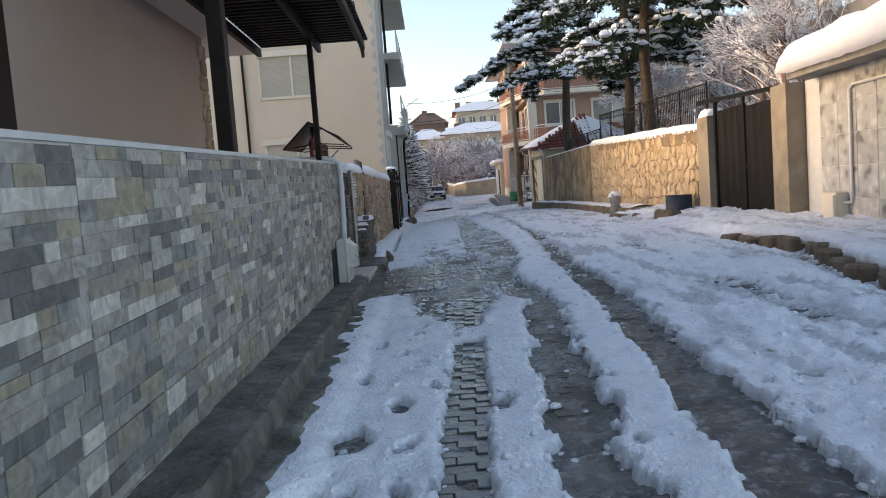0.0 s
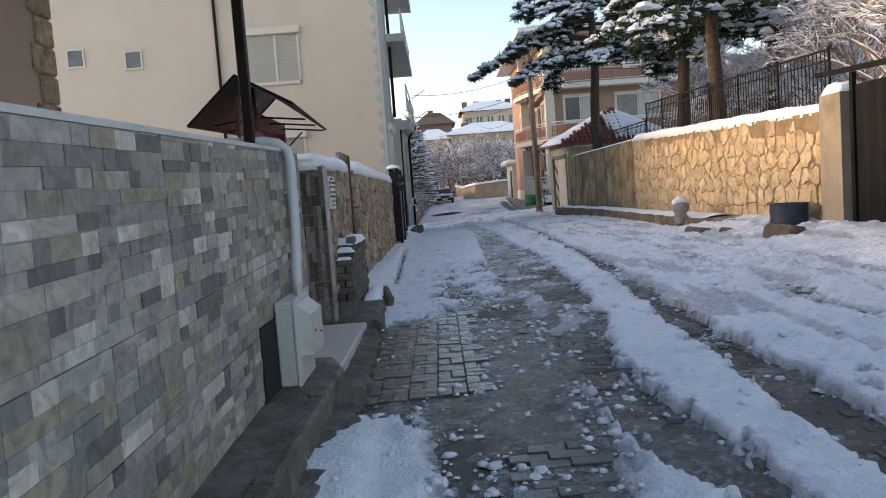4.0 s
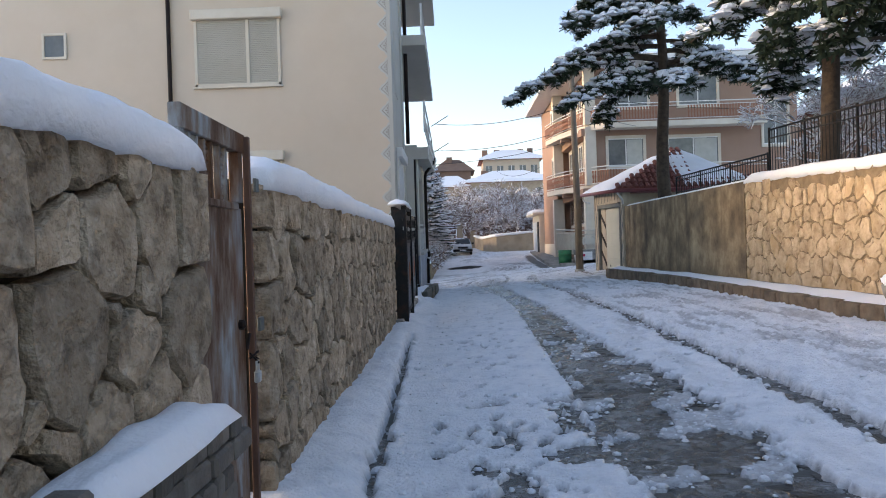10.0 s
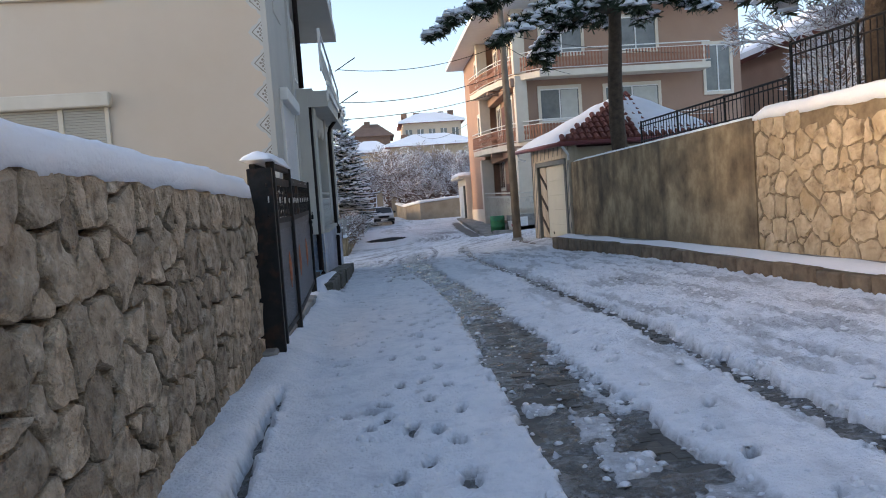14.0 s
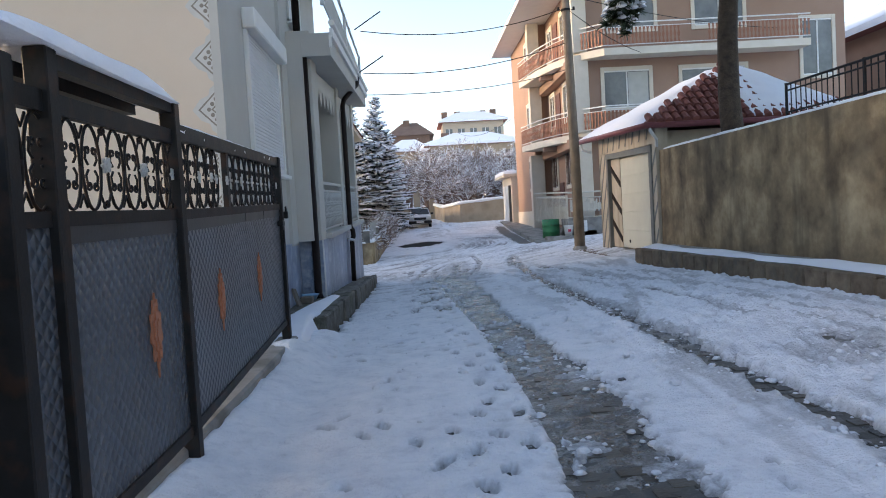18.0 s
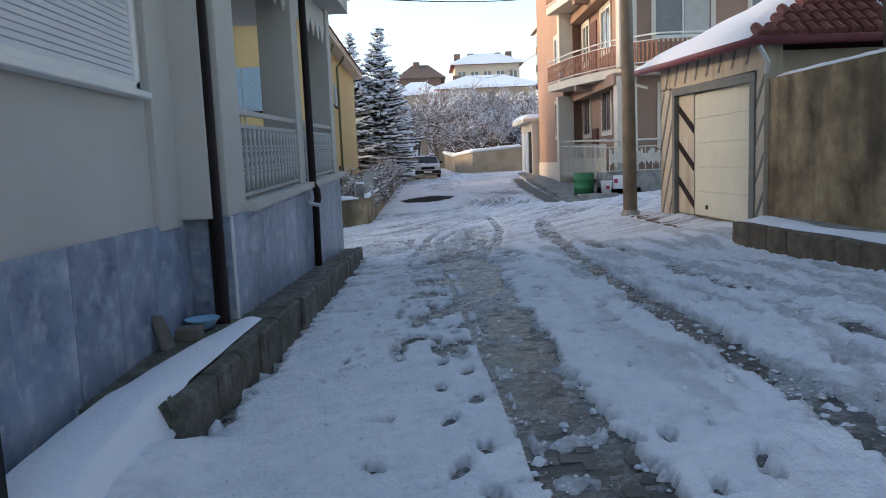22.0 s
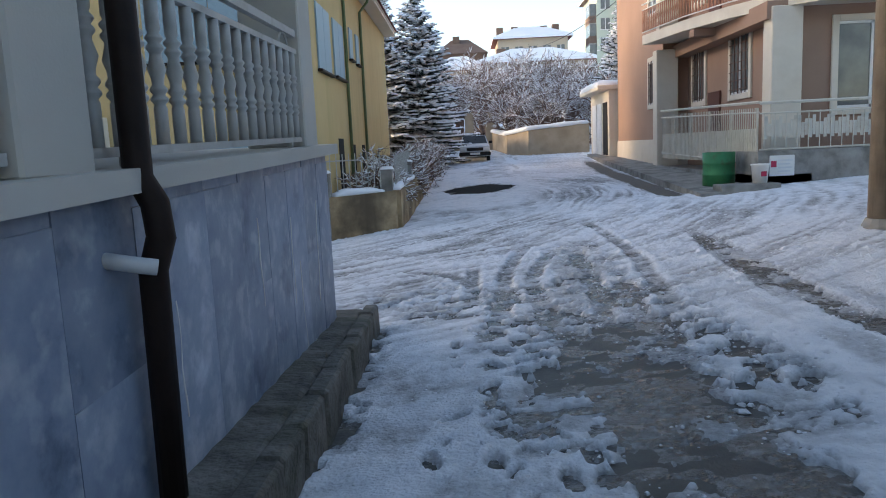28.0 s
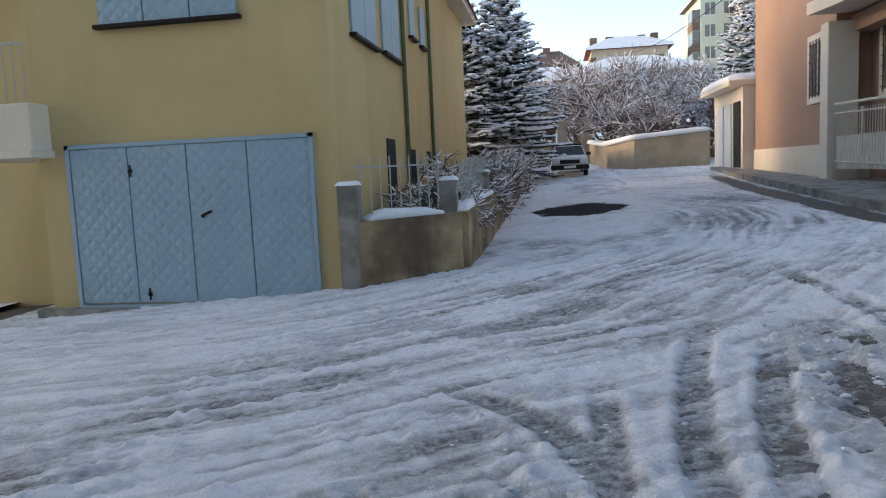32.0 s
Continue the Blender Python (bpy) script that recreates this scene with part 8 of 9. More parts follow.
# dark sheets on the wall face, painted as shade in the cellar openings
for y0, y1, z1 in ((52.7, 53.4, 1.75), (55.0, 55.5, 1.6), (57.0, 57.5, 1.6)):
    wpart("opening", Geo().box(-3.43, y0, 0.0, -3.40, y1, z1), M_DARKBOX, HY, "dark sheet painted as a shaded cellar opening")
for y in (54.5, 57.8):
    wpart("downpipe", Geo().tube([(-3.05, y, 6.35), (-3.1, y, 6.15), (-3.36, y, 5.85), (-3.36, y, 0.2)], 0.045, 8), M_GREENPIPE, HY, "green metal downpipe", smooth=True)
wpart("balcony", Geo().box(-9.2, 49.0, 1.62, -7.82, 50.6, 2.35, 0.02).box(-9.3, 48.9, 1.55, -7.78, 50.6, 1.66, 0.01), M_CREAM, HY, "cream balcony parapet")
for k in range(9):
    wpart("balcony_bar", Geo().tube([(-9.1 + 0.15 * k, 49.05, 2.35), (-9.1 + 0.15 * k, 49.05, 3.2)], 0.012, 5), M_RAIL, HY)
wpart("balcony_rail", Geo().tube([(-9.2, 49.05, 3.2), (-7.85, 49.05, 3.2)], 0.02, 6), M_RAIL, HY)

# low fence wall with posts
wall_run("wall_low_1", "stained low concrete fence wall", [(-3.3, 49.42, -1.4, 0.42), (-1.86, 50.42, -1.2, 0.46)], 0.2, M_STAIN_WALL)
wall_run("wall_low_2", "stained low concrete fence wall along the street", [(-1.86, 50.42, -1.0, 0.46), (-1.72, 58, -0.6, 0.62), (-1.5, 69.5, 0.0, 1.1)], 0.2, M_STAIN_WALL)
for x, y, z1 in ((-3.24, 49.38, 0.96), (-1.98, 50.62, 0.96), (-1.82, 54.5, 1.05), (-1.74, 58.5, 1.2), (-1.66, 62.5, 1.35)):
    block_wall("pillar_fence", "concrete fence post with snow", [(x - 0.13, y - 0.13, -1.2, x + 0.13, y + 0.13, z1)], M_CONCRETE, "pillar")
    snow_pad("post_snow", x - 0.16, y - 0.16, x + 0.16, y + 0.16, z1, 0.06, "snow cap on the fence post", int(y))
snow_ridge("fence_snow", [(-3.1, 49.6, 0.43), (-2.1, 50.33, 0.46)], 0.14, 0.13, "snow roll on the low wall", 81)
snow_ridge("fence_snow", [(-1.84, 50.6, 0.46), (-1.72, 58, 0.62), (-1.5, 69, 1.1)], 0.13, 0.12, "snow roll on the low wall", 82)
LF = thing("garden_fence", "thin rusty steel bars on the low wall", "fence", (-2.5, 50, 0.4))
for k in range(9):
    q = k / 8
    wpart("bar", Geo().tube([(-3.1 + 1.0 * q, 49.55 + 0.75 * q, 0.42), (-3.1 + 1.0 * q, 49.55 + 0.75 * q, 1.35)], 0.012, 5), M_RAIL, LF)
wpart("rail", Geo().tube([(-3.2, 49.5, 1.2), (-2.0, 50.4, 1.2)], 0.014, 5), M_RAIL, LF)
LF2 = thing("garden_fence", "thin rusty steel bars on the low wall", "fence", (-1.8, 56, 0.5))
for k in range(60):
    y = 50.9 + 0.18 * k
    wpart("bar", Geo().tube([(-1.82 + 0.01 * k / 6, y, 0.45 + 0.02 * (y - 50)), (-1.82 + 0.01 * k / 6, y, 1.25 + 0.025 * (y - 50))], 0.010, 4), M_RAIL, LF2)


# ---------- trees ----------
def tuft(geo, p, rng, length, n, up=0.2):
    for _ in range(n):
        d = Vector(rng.normal(0, 1, 3))
        d.z = d.z * 0.6 + up
        d.normalize()
        s = d.orthogonal().normalized() * (0.012 + 0.012 * rng.rand()) * length / 0.16
        q = p + d * length * rng.uniform(0.6, 1.1)
        geo.add([p - s, p + s, q + s * 0.5, q - s * 0.5], [(0, 1, 2, 3)])


def blob(geo, p, rx, ry, rz, rng):
    ring = []
    turn = rng.uniform(0, 3)
    for k in range(6):
        a = turn + k * math.pi / 3
        f = rng.uniform(0.75, 1.15)
        ring.append((p.x + rx * f * math.cos(a), p.y + ry * f * math.sin(a), p.z - 0.15 * rz))
    top = [(p.x + (q[0] - p.x) * 0.6, p.y + (q[1] - p.y) * 0.6, p.z + rz * rng.uniform(0.6, 0.9)) for q in ring]
    geo.add([*ring, *top, (p.x, p.y, p.z + rz), (p.x, p.y, p.z - 0.3 * rz)],
            [(k, (k + 1) % 6, 6 + (k + 1) % 6, 6 + k) for k in range(6)] + [(6 + k, 6 + (k + 1) % 6, 12) for k in range(6)] + [((k + 1) % 6, k, 13) for k in range(6)])


def pine(seed, height, first, reach, lean=0.0, trunk=0.2, limbs=30, long_limb=None):
    """A tall pine: bare trunk below, limbs with needle tufts and snow above."""
    rng = np.random.RandomState(seed)
    tree = thing("pine_tree", "tall pine with bare trunk and snow-laden boughs", "tree", (0, 0, 0), "garden pines")
    n = 10
    path = [(lean * (k / n) ** 2 * height + 0.06 * math.sin(k * 1.3 + seed), 0.05 * math.sin(k * 0.9), height * k / n) for k in range(n + 1)]
    part("trunk", Geo().tube(path, [trunk * (1 - 0.8 * k / n) + 0.02 for k in range(n + 1)], 10), M_BARK, tree, smooth=True)
    wood, needles, snow = Geo(), Geo(), Geo()
    rows = [(first + (height - first) * (k / limbs) ** 1.1, rng.uniform(0, 2 * math.pi), None) for k in range(limbs)]
    if long_limb:
        rows.append(long_limb)
    for z, a, own in rows:
        h = (z - first) / (height - first)
        L = own or reach * (1 - 0.62 * h) * rng.uniform(0.7, 1.1)
        base = Vector(np.array([np.interp(z, [p[2] for p in path], [p[k] for p in path]) for k in range(3)]))
        pts = []
        for q in np.linspace(0, 1, 7):
            r = L * q
            pts.append(base + Vector((r * math.cos(a + 0.2 * math.sin(q * 3)), r * math.sin(a + 0.2 * math.sin(q * 3)), 0.35 * L * q * (0.5 - h * 0.2) - 0.42 * L * q * q)))
        wood.tube(pts, [0.07 * (1 - 0.85 * q) * (L / 3) + 0.008 for q in np.linspace(0, 1, 7)], 5, False)
        for s in range(int(17 * L / 2)):
            q = rng.uniform(0.22, 1.0)
            i = min(5, int(q * 6))
            p = pts[i].lerp(pts[i + 1], q * 6 - i)
            side = rng.choice([-1, 1])
            out = Vector((math.cos(a + side * 1.1), math.sin(a + side * 1.1), -0.25)) * rng.uniform(0.2, 0.75) * (1.15 - q * 0.6)
            wood.tube([p, p + out], [0.012, 0.005], 3, False)
            for w in (0.35, 0.7, 1.0):
                c = p + out * w + Vector(rng.normal(0, 0.06, 3))
                tuft(needles, c, rng, 0.26, 16, -0.2)
                for _ in range(rng.randint(0, 4)):
                    e = rng.uniform(0.07, 0.22)
                    blob(snow, c + Vector((rng.normal(0, 0.11), rng.normal(0, 0.11), rng.uniform(0.0, 0.07))), e * rng.uniform(0.7, 1.2), e, e * rng.uniform(0.4, 0.75), rng)
    part("bough_work", wood, M_BARK, tree, recalc=False)
    tagged(part("needles", needles, M_NEEDLE, tree, recalc=False), kind="stuff")
    tagged(part("snow", snow, M_SNOW, tree, "snow on the boughs", recalc=False), kind="stuff")
    return tree


t1 = pine(3, 12.5, 4.4, 4.2, trunk=0.22, limbs=46, long_limb=(5.3, math.pi, 5.3))
t1.matrix_world = pose(7.05, 36.2, 2.4)
t2 = pine(5, 12.0, 3.0, 3.4, trunk=0.17, limbs=40)
t2.matrix_world = pose(7.3, 25.8, 2.4)
t3 = copy_thing(t2, pose(6.95, 22.4, 2.3, 0, 0, 130))
t4 = copy_thing(t1, pose(12.5, 31.0, 2.0, 0, 0, 70))


def spruce(seed, height, radius):
    """A narrow spruce with drooping layered branches under snow."""
    rng = np.random.RandomState(seed)
    tree = thing("spruce_tree", "dark pointed spruce dusted with snow", "tree", (0, 0, 0), "spruces")
    part("trunk", Geo().tube([(0, 0, 0), (0.03, 0, height * 0.5), (0, 0, height)], [0.14, 0.08, 0.012], 8), M_BARK, tree, smooth=True)
    needles, snow = Geo(), Geo()
    levels = 44
    for lv in range(levels):
        h = lv / levels
        z = 0.4 + (height - 0.5) * h ** 0.95
        R = radius * (1 - h) ** 0.85 * rng.uniform(0.8, 1.12) + 0.06
        for b in range(11 if h < 0.7 else 6):
            a = rng.uniform(0, 2 * math.pi)
            L = R * rng.uniform(0.55, 1.1)
            zb = z + rng.normal(0, 0.12)
            droop = 0.42 - 0.62 * h
            steps = max(3, int(L / 0.2))
            prev = None
            for s in range(steps + 1):
                q = s / steps
                p = Vector((L * q * math.cos(a), L * q * math.sin(a), zb - droop * L * q + 0.22 * L * q * q))
                if prev is not None:
                    for side in (-1, 1):
                        w = (0.10 + 0.24 * (1 - q)) * min(1.0, L / 0.9)
                        out = Vector((-math.sin(a) * side, math.cos(a) * side, 0)) * w + Vector((math.cos(a), math.sin(a), 0)) * w * 0.7 + Vector((0, 0, -0.5 * w * rng.uniform(0.3, 1.6)))
                        needles.add([prev, p, prev + out * rng.uniform(0.7, 1.2)], [(0, 1, 2)])
                        needles.add([prev.lerp(p, 0.5), p, p + out * rng.uniform(0.5, 1.0)], [(0, 1, 2)])
                    tuft(needles, p, rng, 0.15, 5, -0.35)
                    for w in range(rng.randint(2, 6)):
                        e = rng.uniform(0.06, 0.16) * min(1.0, L + 0.3)
                        blob(snow, prev.lerp(p, rng.rand()) + Vector((rng.normal(0, 0.10), rng.normal(0, 0.10), 0.01)), e * 1.2, e * 1.2, e * 0.5, rng)
                prev = p
    tagged(part("needles", needles, M_SPRUCE, tree, recalc=False), kind="stuff")
    tagged(part("snow", snow, M_SNOW, tree, "snow on the branches", recalc=False), kind="stuff")
    return tree


s1 = spruce(1, 9.6, 2.7)
s1.matrix_world = pose(-2.2, 70.2, 0.4)
s2 = spruce(2, 9.0, 2.5)
s2.matrix_world = pose(-3.9, 69.6, 0.4)
copy_thing(s2, pose(-6.0, 78, 0.8, 0, 0, 50))
copy_thing(s1, pose(10.8, 84, 1.6, 0, 0, 120))
copy_thing(s2, pose(24, 96, 3, 0, 0, 20))


def bare_tree(seed, height, spread, depth=5, stems=1, name="bare_tree", label="bare tree with every twig under snow", thin=0.011, group="snowy bare trees", cover=0.9, stout=0.022):
    rng = np.random.RandomState(seed)
    tree = thing(name, label, "tree" if name == "bare_tree" else "shrub", (0, 0, 0), group)
    wood, snow = Geo(), Geo()

    def grow(p, d, length, r, level):
        q = p + d * length
        m = p.lerp(q, 0.5) + Vector(rng.normal(0, 0.05 * length, 3))
        wood.tube([p, m, q], [r, r * 0.85, r * 0.68], 5 if level < 2 else 3, False)
        flat = math.hypot(d.x, d.y)
        if flat > 0.3 and rng.rand() < cover * 0.75:
            lift = Vector((0, 0, r * 0.8 + 0.006))
            rs = min(r * 0.7, 0.035)
            snow.tube([p + lift, m + lift, q + lift], [rs + 0.006, rs + 0.012, rs * 0.7 + 0.005], 3, False)
        if level >= depth:
            return
        for _ in range(rng.randint(2, 5) if level else rng.randint(3, 6)):
            e = (d + Vector(rng.normal(0, 1, 3)) * spread).normalized()
            e.z = e.z * 0.8 + (0.22 if level < 3 else 0.05)
            grow(p.lerp(q, rng.uniform(0.55, 1.0)), e.normalized(), length * rng.uniform(0.55, 0.82), max(thin, r * 0.58), level + 1)

    for s in range(stems):
        lean = Vector((rng.normal(0, 0.28 if stems > 1 else 0.06), rng.normal(0, 0.28 if stems > 1 else 0.06), 1)).normalized()
        grow(Vector((rng.normal(0, 0.15 * (stems > 1)), rng.normal(0, 0.15 * (stems > 1)), -0.1)), lean, height * 0.3, height * stout, 0)
    part("branch_work", wood, M_TWIG, tree, recalc=False)
    tagged(part("snow", snow, M_SNOW, tree, "snow along the twigs", recalc=False), kind="stuff")
    return tree


kinds = [bare_tree(11, 7.8, 0.5, 5, 4, thin=0.011), bare_tree(12, 7.2, 0.55, 5, 4, thin=0.011), bare_tree(13, 7.4, 0.5, 5, 3, thin=0.011)]
garden_kinds = [bare_tree(14, 6.5, 0.42, 6, 3, thin=0.006, stout=0.010), bare_tree(15, 6.0, 0.5, 6, 4, thin=0.006, stout=0.009)]
spots = [(-3.5, 83, 1.2, 1.05, 0), (-0.8, 85, 1.4, 1.0, 40), (1.5, 82.5, 1.2, 0.95, 80), (3.6, 79, 1.0, 1.0, 130), (5.6, 77, 0.9, 0.95, 200), (7.8, 78.5, 1.0, 1.0, 260),
         (4.4, 84, 1.4, 1.1, 310), (7.2, 86, 1.6, 1.1, 20), (9.8, 80, 1.1, 0.9, 70), (2.6, 90, 2.0, 1.15, 150), (-2.2, 92, 2.2, 1.2, 220), (6.0, 93, 2.4, 1.2, 10), (10.5, 90, 2.0, 1.1, 95),
         (-7.5, 88, 1.8, 1.1, 33), (13.5, 88, 2, 1.1, 66), (4.8, 74.6, 0.8, 0.7, 77), (2.9, 76.5, 0.8, 0.75, 170),
         (9.5, 19.5, 2.1, 0.85, 10), (11.5, 23.5, 2.1, 0.95, 100), (9.2, 29.0, 2.2, 0.8, 200), (13.5, 18.5, 2.1, 1.0, 300), (12.0, 27.5, 2.1, 0.9, 250), (8.9, 16.6, 2.1, 0.7, 140), (15, 36, 2.2, 1.0, 60)]
for k, (x, y, z, s, turn) in enumerate(spots):
    src = kinds[k % 3] if y > 60 else garden_kinds[k % 2]
    m = pose(x, y, z, 0, 0, turn)
    if k < 3 or src.location.length < 0.01:
        src.matrix_world = m
        src.scale = (s, s, s)
    else:
        ob = copy_thing(src, m)
        ob.scale = (s, s, s)
shr = bare_tree(31, 2.6, 0.9, 4, 7, "garden_shrub", "tangled leafless shrub catching snow over the fence", 0.008, "fence shrubs", 0.55)
shr.matrix_world = pose(-2.35, 52.0, -0.3)
for k in range(9):
    ob = copy_thing(shr, pose(-2.3 + 0.06 * k + 0.15 * math.sin(k * 2), 53.6 + 1.75 * k, -0.2 + 0.06 * k, 0, 0, 67 * k))
    f = 0.85 + 0.25 * math.sin(k * 1.7)
    ob.scale = (f, f, f)

# ---------- parked car ----------
M_CARGLASS = material("car_glass", [(0.012, 0.013, 0.014), (0.03, 0.031, 0.032)], scale=2, rough=0.3, bump=0.0, spec=0.3)
CAR = thing("parked_car", "silver-white boxy saloon car parked on snow", "car", (0.42, 72.8, 0.6))
C = lambda x, y, z: (0.42 + x, 71.1 + y, 0.62 + z)


def car_slab(profile, half, inset=0.0):
    """A side outline pushed across the car, narrowed at the top by inset."""
    top = max(z for _, z in profile)
    low = min(z for _, z in profile)
    wide = lambda z: half - inset * (z - low) / (top - low)
    n = len(profile)
    v = [C(-wide(z), y, z) for y, z in profile] + [C(wide(z), y, z) for y, z in profile]
    return Geo().add(v, [tuple(range(n)), tuple(range(n, 2 * n))[::-1]] + [(i, (i + 1) % n, (i + 1) % n + n, i + n) for i in range(n)])


wpart("body", car_slab([(0.02, 0.28), (0.0, 0.55), (0.06, 0.78), (1.15, 0.92), (4.1, 0.92), (4.2, 0.6), (4.15, 0.28)], 0.80, 0.05), M_CARPAINT, CAR)
wpart("cabin", car_slab([(1.05, 0.90), (1.75, 1.38), (3.3, 1.40), (4.0, 0.92)], 0.75, 0.16), M_CARPAINT, CAR)
wpart("windscreen", Geo().add([C(-0.68, 1.10, 0.945), C(0.68, 1.10, 0.945), C(0.575, 1.70, 1.355), C(-0.575, 1.70, 1.355), C(-0.68, 1.12, 0.94), C(0.68, 1.12, 0.94), C(0.575, 1.74, 1.35), C(-0.575, 1.74, 1.35)], [(0, 1, 2, 3), (4, 7, 6, 5), (0, 4, 5, 1), (1, 5, 6, 2), (2, 6, 7, 3), (3, 7, 4, 0)]), M_CARGLASS, CAR, "dark windscreen")
wpart("bumper", Geo().box(*C(-0.82, -0.08, 0.30), *C(0.82, 0.12, 0.50), 0.04), M_BLACK, CAR, "black plastic bumper")
wpart("grille", Geo().box(*C(-0.42, -0.02, 0.56), *C(0.42, 0.05, 0.72), 0.01), M_BLACK, CAR, "black grille")
for s in (-1, 1):
    wpart("headlight", Geo().box(*C(s * 0.46, -0.03, 0.56), *C(s * 0.76, 0.05, 0.73), 0.02), M_LAMPGLASS, CAR, "clear headlight")
    wpart("mirror", Geo().box(*C(s * 0.78, 1.25, 0.92), *C(s * 0.96, 1.33, 1.06), 0.02), M_BLACK, CAR)
    for y in (0.75, 3.35):
        wh = wpart("wheel", Geo().lathe([(0.18, -0.09), (0.29, -0.09), (0.30, 0.0), (0.29, 0.09), (0.18, 0.09)], C(s * 0.70, y, 0.28), 18, "x"), M_BLACK, CAR, "black tyre", smooth=True)
        hang_child("rim", Geo().lathe([(0.05, -0.1), (0.18, -0.095), (0.18, 0.095), (0.05, 0.1)], C(s * 0.70, y, 0.28), 14, "x"), M_LAMPGLASS, wh, CAR)
wpart("number_plate", Geo().box(*C(-0.26, -0.10, 0.36), *C(0.26, -0.08, 0.47), 0.004), M_WHITE, CAR, "white number plate")
for d in (2.0, 2.9):
    wpart("roof_bar", Geo().box(*C(-0.62, d, 1.42), *C(0.62, d + 0.06, 1.46)), M_BLACK, CAR)

# ---------- houses up the hill ----------
def hill_house(name, label, x0, x1, y0, y1, z0, zw, zr, wall_mat, roof_mat, rows, chimneys, snow=0.35):
    house = thing(name, label, "house", ((x0 + x1) / 2, y0, z0))
    wpart("wall", Geo().box(x0, y0, z0, x1, y1, zw), wall_mat, house)
    o, c = 0.8, (y0 + y1) / 2
    k = (x1 - x0) * 0.3
    E = [(x0 - o, y0 - o, zw), (x1 + o, y0 - o, zw), (x1 + o, y1 + o, zw), (x0 - o, y1 + o, zw)]
    wpart("roof", Geo().add([*E, (x0 + k, c, zr), (x1 - k, c, zr)], [(0, 1, 5, 4), (1, 2, 5), (2, 3, 4, 5), (3, 0, 4), (3, 2, 1, 0)]), roof_mat, house)
    if snow:
        F = [(a, b, z + snow) for a, b, z in E]
        wpart("roof_snow", Geo().add([*F, (x0 + k, c, zr + snow), (x1 - k, c, zr + snow), *E], [(0, 1, 5, 4), (1, 2, 5), (2, 3, 4, 5), (3, 0, 4), (6, 7, 1, 0), (7, 8, 2, 1), (8, 9, 3, 2), (9, 6, 0, 3)]), M_SNOW, house, "snow on the roof")
    for z, h, n, w in rows:
        for i in range(n):
            x = x0 + (x1 - x0) * (i + 0.5) / n
            win = wpart("window", Geo().box(x - w / 2, y0 - 0.06, z, x + w / 2, y0 - 0.01, z + h), M_GLASS, house)
            hang_child("frame", Geo().box(x - w / 2 - 0.1, y0 - 0.08, z - 0.1, x + w / 2 + 0.1, y0 - 0.03, z).box(x - 0.05, y0 - 0.09, z, x + 0.05, y0 - 0.05, z + h), M_WHITE, win, house)
    for x, y in chimneys:
        wpart("chimney", Geo().box(x - 0.55, y - 0.55, zw, x + 0.55, y + 0.55, zr + 0.35, 0.05), M_FARBROWN, house)


hill_house("hillside_house", "tan hillside house under a snowy hipped roof", 2.6, 15.0, 120, 130, 3.0, 11.0, 12.9, M_FARWALL, M_ROOF, ((8.4, 1.6, 4, 1.7), (5.2, 1.6, 4, 1.7)), ((5.0, 125),))
hill_house("hillside_house", "small tan hillside house under a snowy roof", -2.8, 2.2, 122, 130, 3.0, 10.6, 12.4, M_FARWALL, M_ROOF, ((7.8, 1.4, 2, 1.3),), ())
hill_house("hillside_house", "brown gabled hillside house with chimney", -3.4, 3.4, 146, 156, 7.0, 15.6, 18.4, M_FARBROWN, M_FARBROWN, ((12.4, 1.6, 3, 1.2),), ((-0.6, 150),), 0)
hill_house("hillside_block", "yellow hillside apartment block under snow", 6.0, 17.0, 150, 160, 7.0, 18.0, 20.2, M_FARYELLOW, M_ROOF, ((15.2, 1.6, 5, 1.2), (11.8, 1.6, 5, 1.2)), ((6.6, 155), (9.0, 155), (13.8, 155), (15.6, 154)))
hill_house("tower_block", "tall pale green apartment tower under snow", 21.6, 29.5, 150, 162, 8, 24.6, 27.4, M_FARGREEN, M_FARBROWN, tuple((9.5 + 3.1 * k, 1.7, 3, 1.4) for k in range(5)), ((26.5, 154),), 0.3)
hill_house("tower_block", "tall yellow apartment tower under snow", 26.2, 35, 146, 149.0, 8, 22.6, 24.4, M_FARYELLOW, M_FARBROWN, tuple((9.5 + 3.1 * k, 1.6, 4, 1.3) for k in range(4)), (), 0.3)
TOWER_BALCONY = thing("balcony_stack", "dark balconies stacked on the tower's side", "balcony", (21.0, 152, 8))
for k in range(4):
    z = 10.4 + 3.1 * k
    wpart("slab", Geo().box(20.5, 150.3, z, 21.6, 154, z + 0.2), M_CONCRETE, TOWER_BALCONY)
    wpart("parapet", Geo().box(20.5, 150.3, z + 0.2, 20.62, 154, z + 1.3).box(20.62, 150.3, z + 0.2, 21.6, 150.42, z + 1.3), M_FARBROWN, TOWER_BALCONY)
    wpart("glazing", Geo().box(20.52, 150.33, z + 1.3, 21.6, 153.9, z + 3.1), M_GLASS, TOWER_BALCONY)
hill_house("hillside_house", "pink house behind the garden trees", 24, 36, 52, 64, 2, 9.5, 12, M_PINK, M_ROOF, ((6.5, 1.5, 4, 1.3), (3.5, 1.5, 4, 1.3)), ())
hill_house("hillside_house", "tan house behind the spruces", -14, -6, 96, 106, 2, 9.5, 12, M_FARWALL, M_ROOF, ((6.5, 1.5, 3, 1.3),), ((-9, 101),))
# house with columned balcony behind the shed
HK = thing("balcony_house", "grey house with columned balcony behind the shed", "house", (14, 14, 2))
wpart("wall", Geo().box(11.2, 6, 0.2, 20, 18.5, 8.5), M_GREY_WALL, HK)
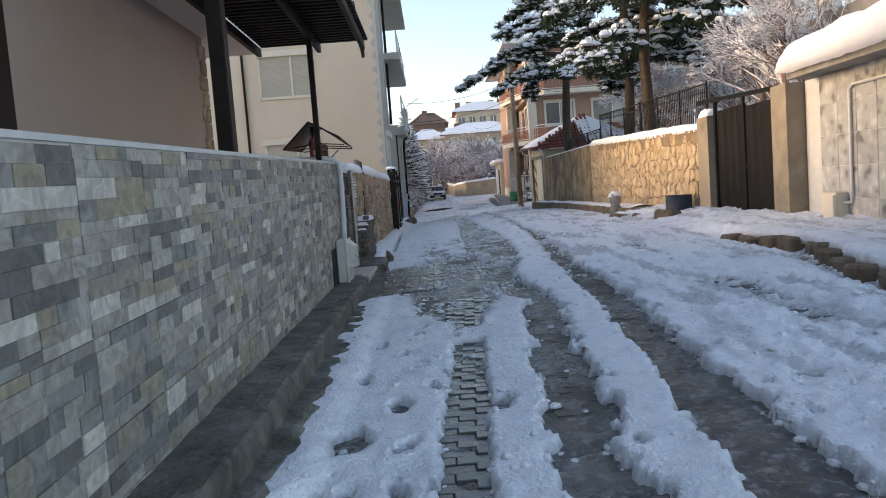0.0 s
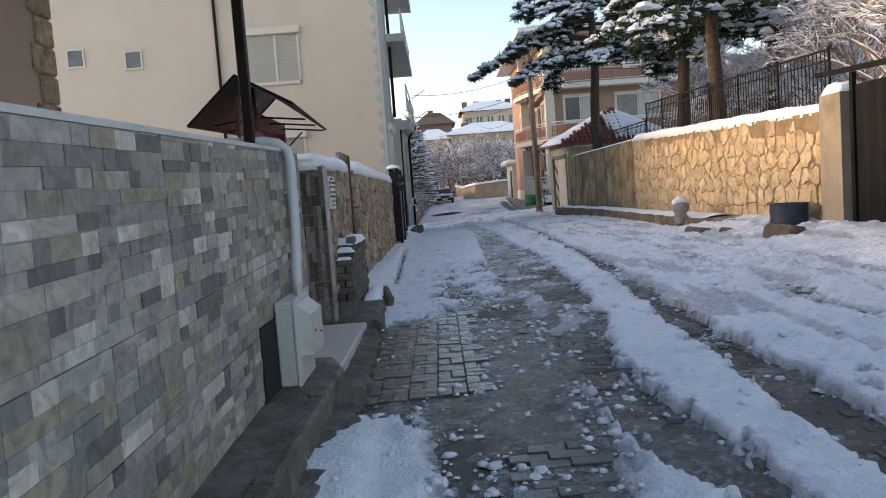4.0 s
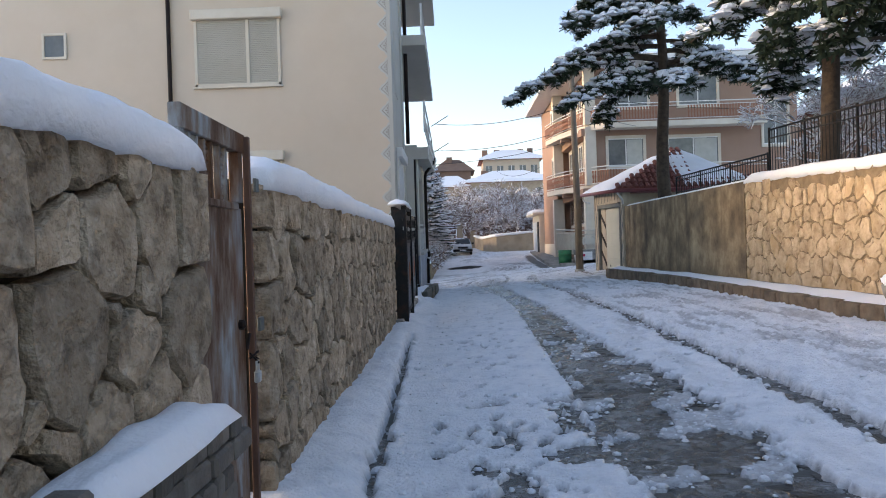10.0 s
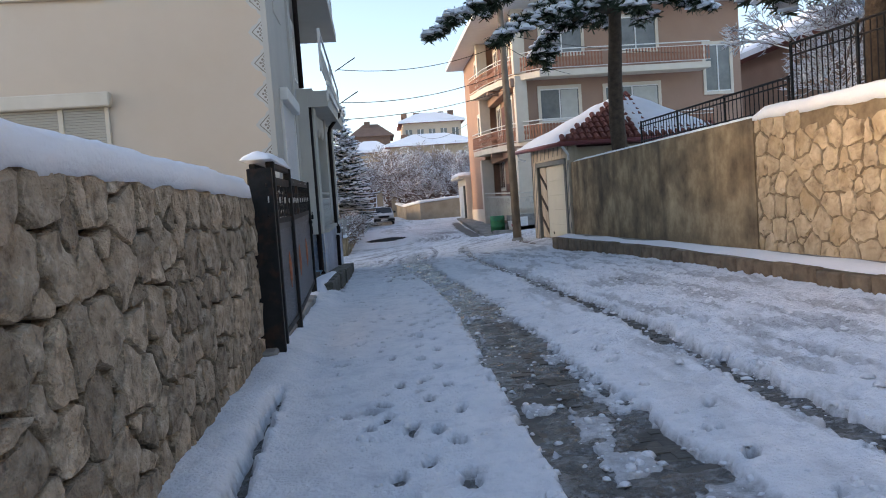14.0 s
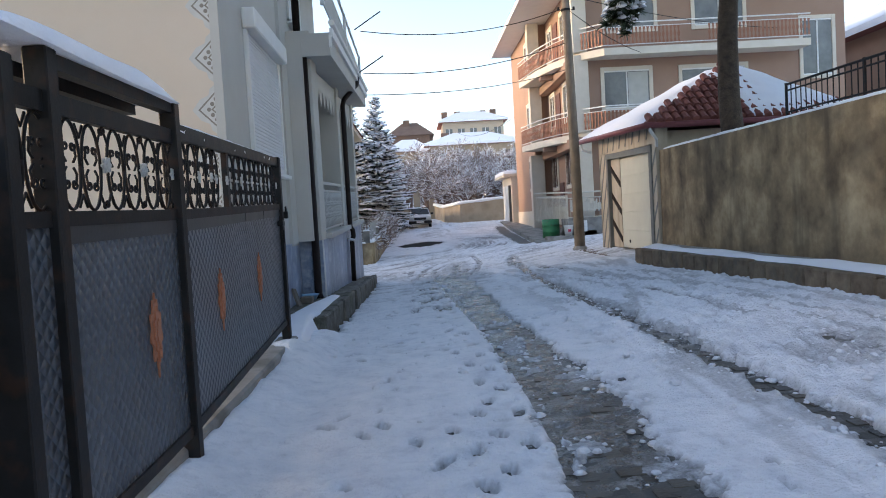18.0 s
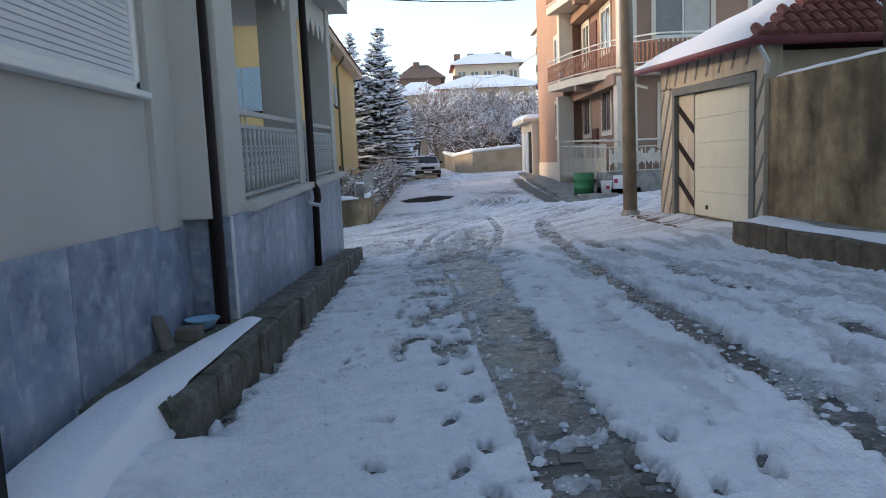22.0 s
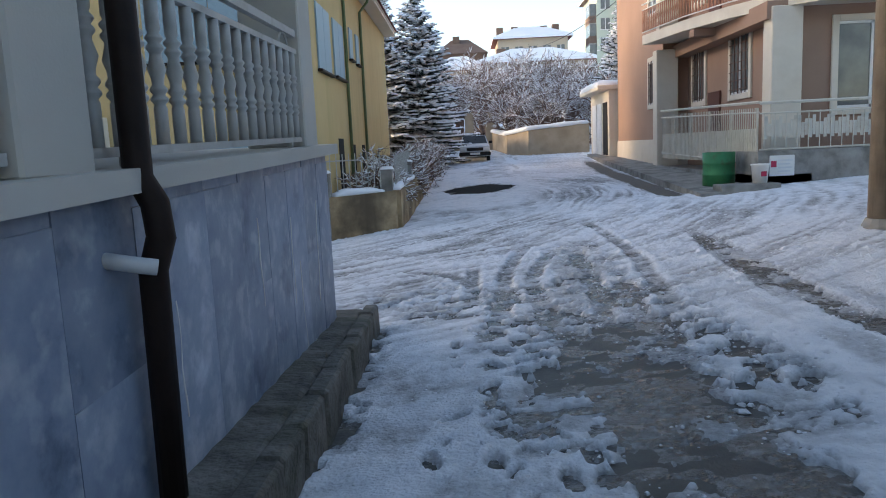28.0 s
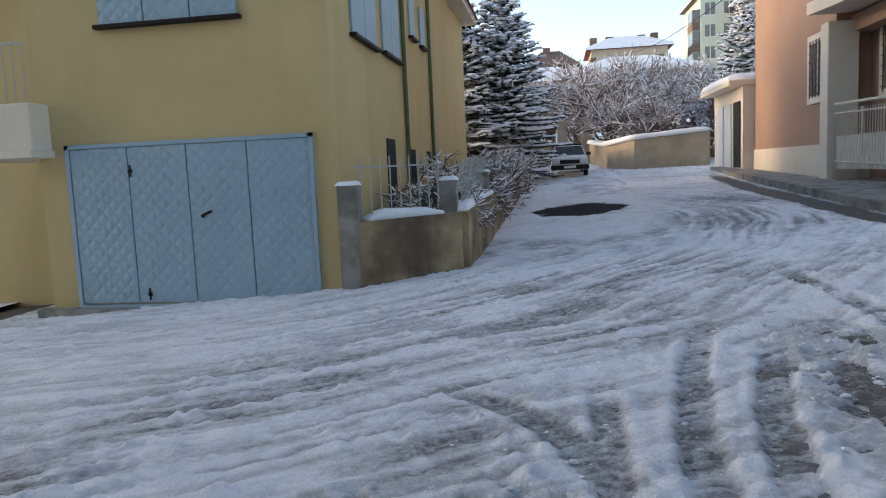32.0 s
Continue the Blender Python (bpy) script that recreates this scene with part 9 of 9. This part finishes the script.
wpart("balcony_slab", Geo().box(9.4, 8, 4.4, 11.4, 17.6, 4.7, 0.02).box(9.2, 7.8, 6.9, 11.4, 17.8, 7.1, 0.02), M_CONCRETE, HK)
for y in (9.0, 13.2, 17.2):
    wpart("column", Geo().box(9.55, y - 0.12, 0.2, 9.8, y + 0.12, 6.9, 0.01), M_CREAM, HK)
for k in range(30):
    wpart("balcony_bar", Geo().tube([(9.5, 8.2 + 0.31 * k, 4.7), (9.5, 8.2 + 0.31 * k, 5.6)], 0.015, 4), M_RAIL, HK)
wpart("chimney_pipe", Geo().tube([(9.0, 17.9, 2.2), (9.0, 17.9, 6.6)], 0.09, 8), M_MAROON, HK, "maroon stove pipe")

# ---------- small pieces of walls and paving ----------
for ya, yb, za, zb, t, p in near_blocks:
    wpart("tile_piece", Geo().slab([(TILE_X - 0.01, ya, za + tile_top(ya)), (TILE_X - 0.01, yb, za + tile_top(yb)), (TILE_X - 0.01, yb, zb + tile_top(yb)), (TILE_X - 0.01, ya, zb + tile_top(ya))], (0.01 + p, 0, 0)), M_SPLIT, WALL_TILED)

# paving blocks laid bare before the gate and down the worn strip
PAVING = tagged(new("paving"), "dark concrete paving blocks bared by thaw", "paving", kind="structure")
slab_mesh = fix_normals(Geo().box(-0.099, -0.049, -0.06, 0.099, 0.049, 0.0, 0.004).mesh("paving_block", M_PAVER_WET))
rng = np.random.RandomState(61)
count = 0
for j in range(30):
    for i in range(9):
        x, y = -0.86 + 0.103 * i, 9.3 + 0.103 * j
        # basket-weave pairs
        cell = (i // 2 + j // 2) % 2
        if cell == 0 and i % 2 == 0:
            px, py, turn = x + 0.0515, y, 0
        elif cell == 1 and j % 2 == 0:
            px, py, turn = x, y + 0.0515, 90
        else:
            continue
        ob = new("paving_block", slab_mesh)
        ob.parent = PAVING
        ob.matrix_world = pose(px, py, float(g(px, py)) + 0.018 + rng.uniform(-0.003, 0.004), rng.uniform(-1, 1), rng.uniform(-1, 1), turn + rng.uniform(-1, 1))
        count += 1
for j in range(64):
    for i in range(2):
        y = 1.6 + 0.103 * j
        x = 0.1 + (y - 4.1) * 0.055 + (i - 0.5) * 0.203 + (0.05 if j % 2 else -0.05)
        ob = new("paving_block", slab_mesh)
        ob.parent = PAVING
        ob.matrix_world = pose(x, y, float(g(x, y)) + 0.018 + rng.uniform(-0.004, 0.004), rng.uniform(-1.5, 1.5), rng.uniform(-1.5, 1.5), rng.uniform(-1.5, 1.5))
far = Geo()
for j in range(290):
    y = 1.5 + 0.103 * j
    for c, w in ((float(np.interp(y, AY, AC)), float(np.interp(y, AY, AW))), (float(np.interp(y, BY, BC)), float(np.interp(y, BY, BW)))):
        n = int((2 * w + 0.3) / 0.203) + 1
        for i in range(n):
            x = c - w - 0.15 + 0.203 * (i + 0.5) + (0.1 if j % 2 else 0.0)
            z = float(g(x, y)) + 0.0 + rng.uniform(-0.006, 0.006)
            far.box(x - 0.099, y - 0.049, z - 0.03, x + 0.099, y + 0.049, z)
tagged(part("worn_paving", far, M_PAVER_TRACK, recalc=False), "wet paving blocks bared by the wheels", "paving", kind="stuff")

# crumbs of snow along the wheel tracks
rng = np.random.RandomState(71)
N_ = 130000
px, py = rng.uniform(-1.0, 4.6, N_), rng.uniform(1.5, 48, N_)
worn, _ = tracks(px, py)
jn = junction(px, py)
near = py < 45
weight = np.where((worn > 0.12) & (worn < 0.95), 0.27, np.where(worn >= 0.95, 0.02, 0.03)) + 0.02 * jn + 0.05 * step01(px, 1.7, 2.4)
keep = rng.rand(N_) < weight
crumbs = Geo()
px, py = px[keep][:15000], py[keep][:15000]
top = np.maximum(snow_top(px, py), g(px, py) + 0.012)
sizes = (rng.gamma(1.5, 0.0085, len(px)) + 0.005) * (1 - 0.45 * step01(py, 28, 34))
for x, y, z, s in zip(px, py, top, np.minimum(sizes, 0.042)):
    blob(crumbs, Vector((float(x), float(y), float(z))), s * rng.uniform(0.8, 1.3), s * rng.uniform(0.8, 1.3), s * rng.uniform(0.35, 0.75), rng)
tagged(part("snow_crumbs", crumbs, M_SNOW_ROAD, recalc=False, smooth=True), "loose crumbs of snow on the street", "snow", kind="stuff")
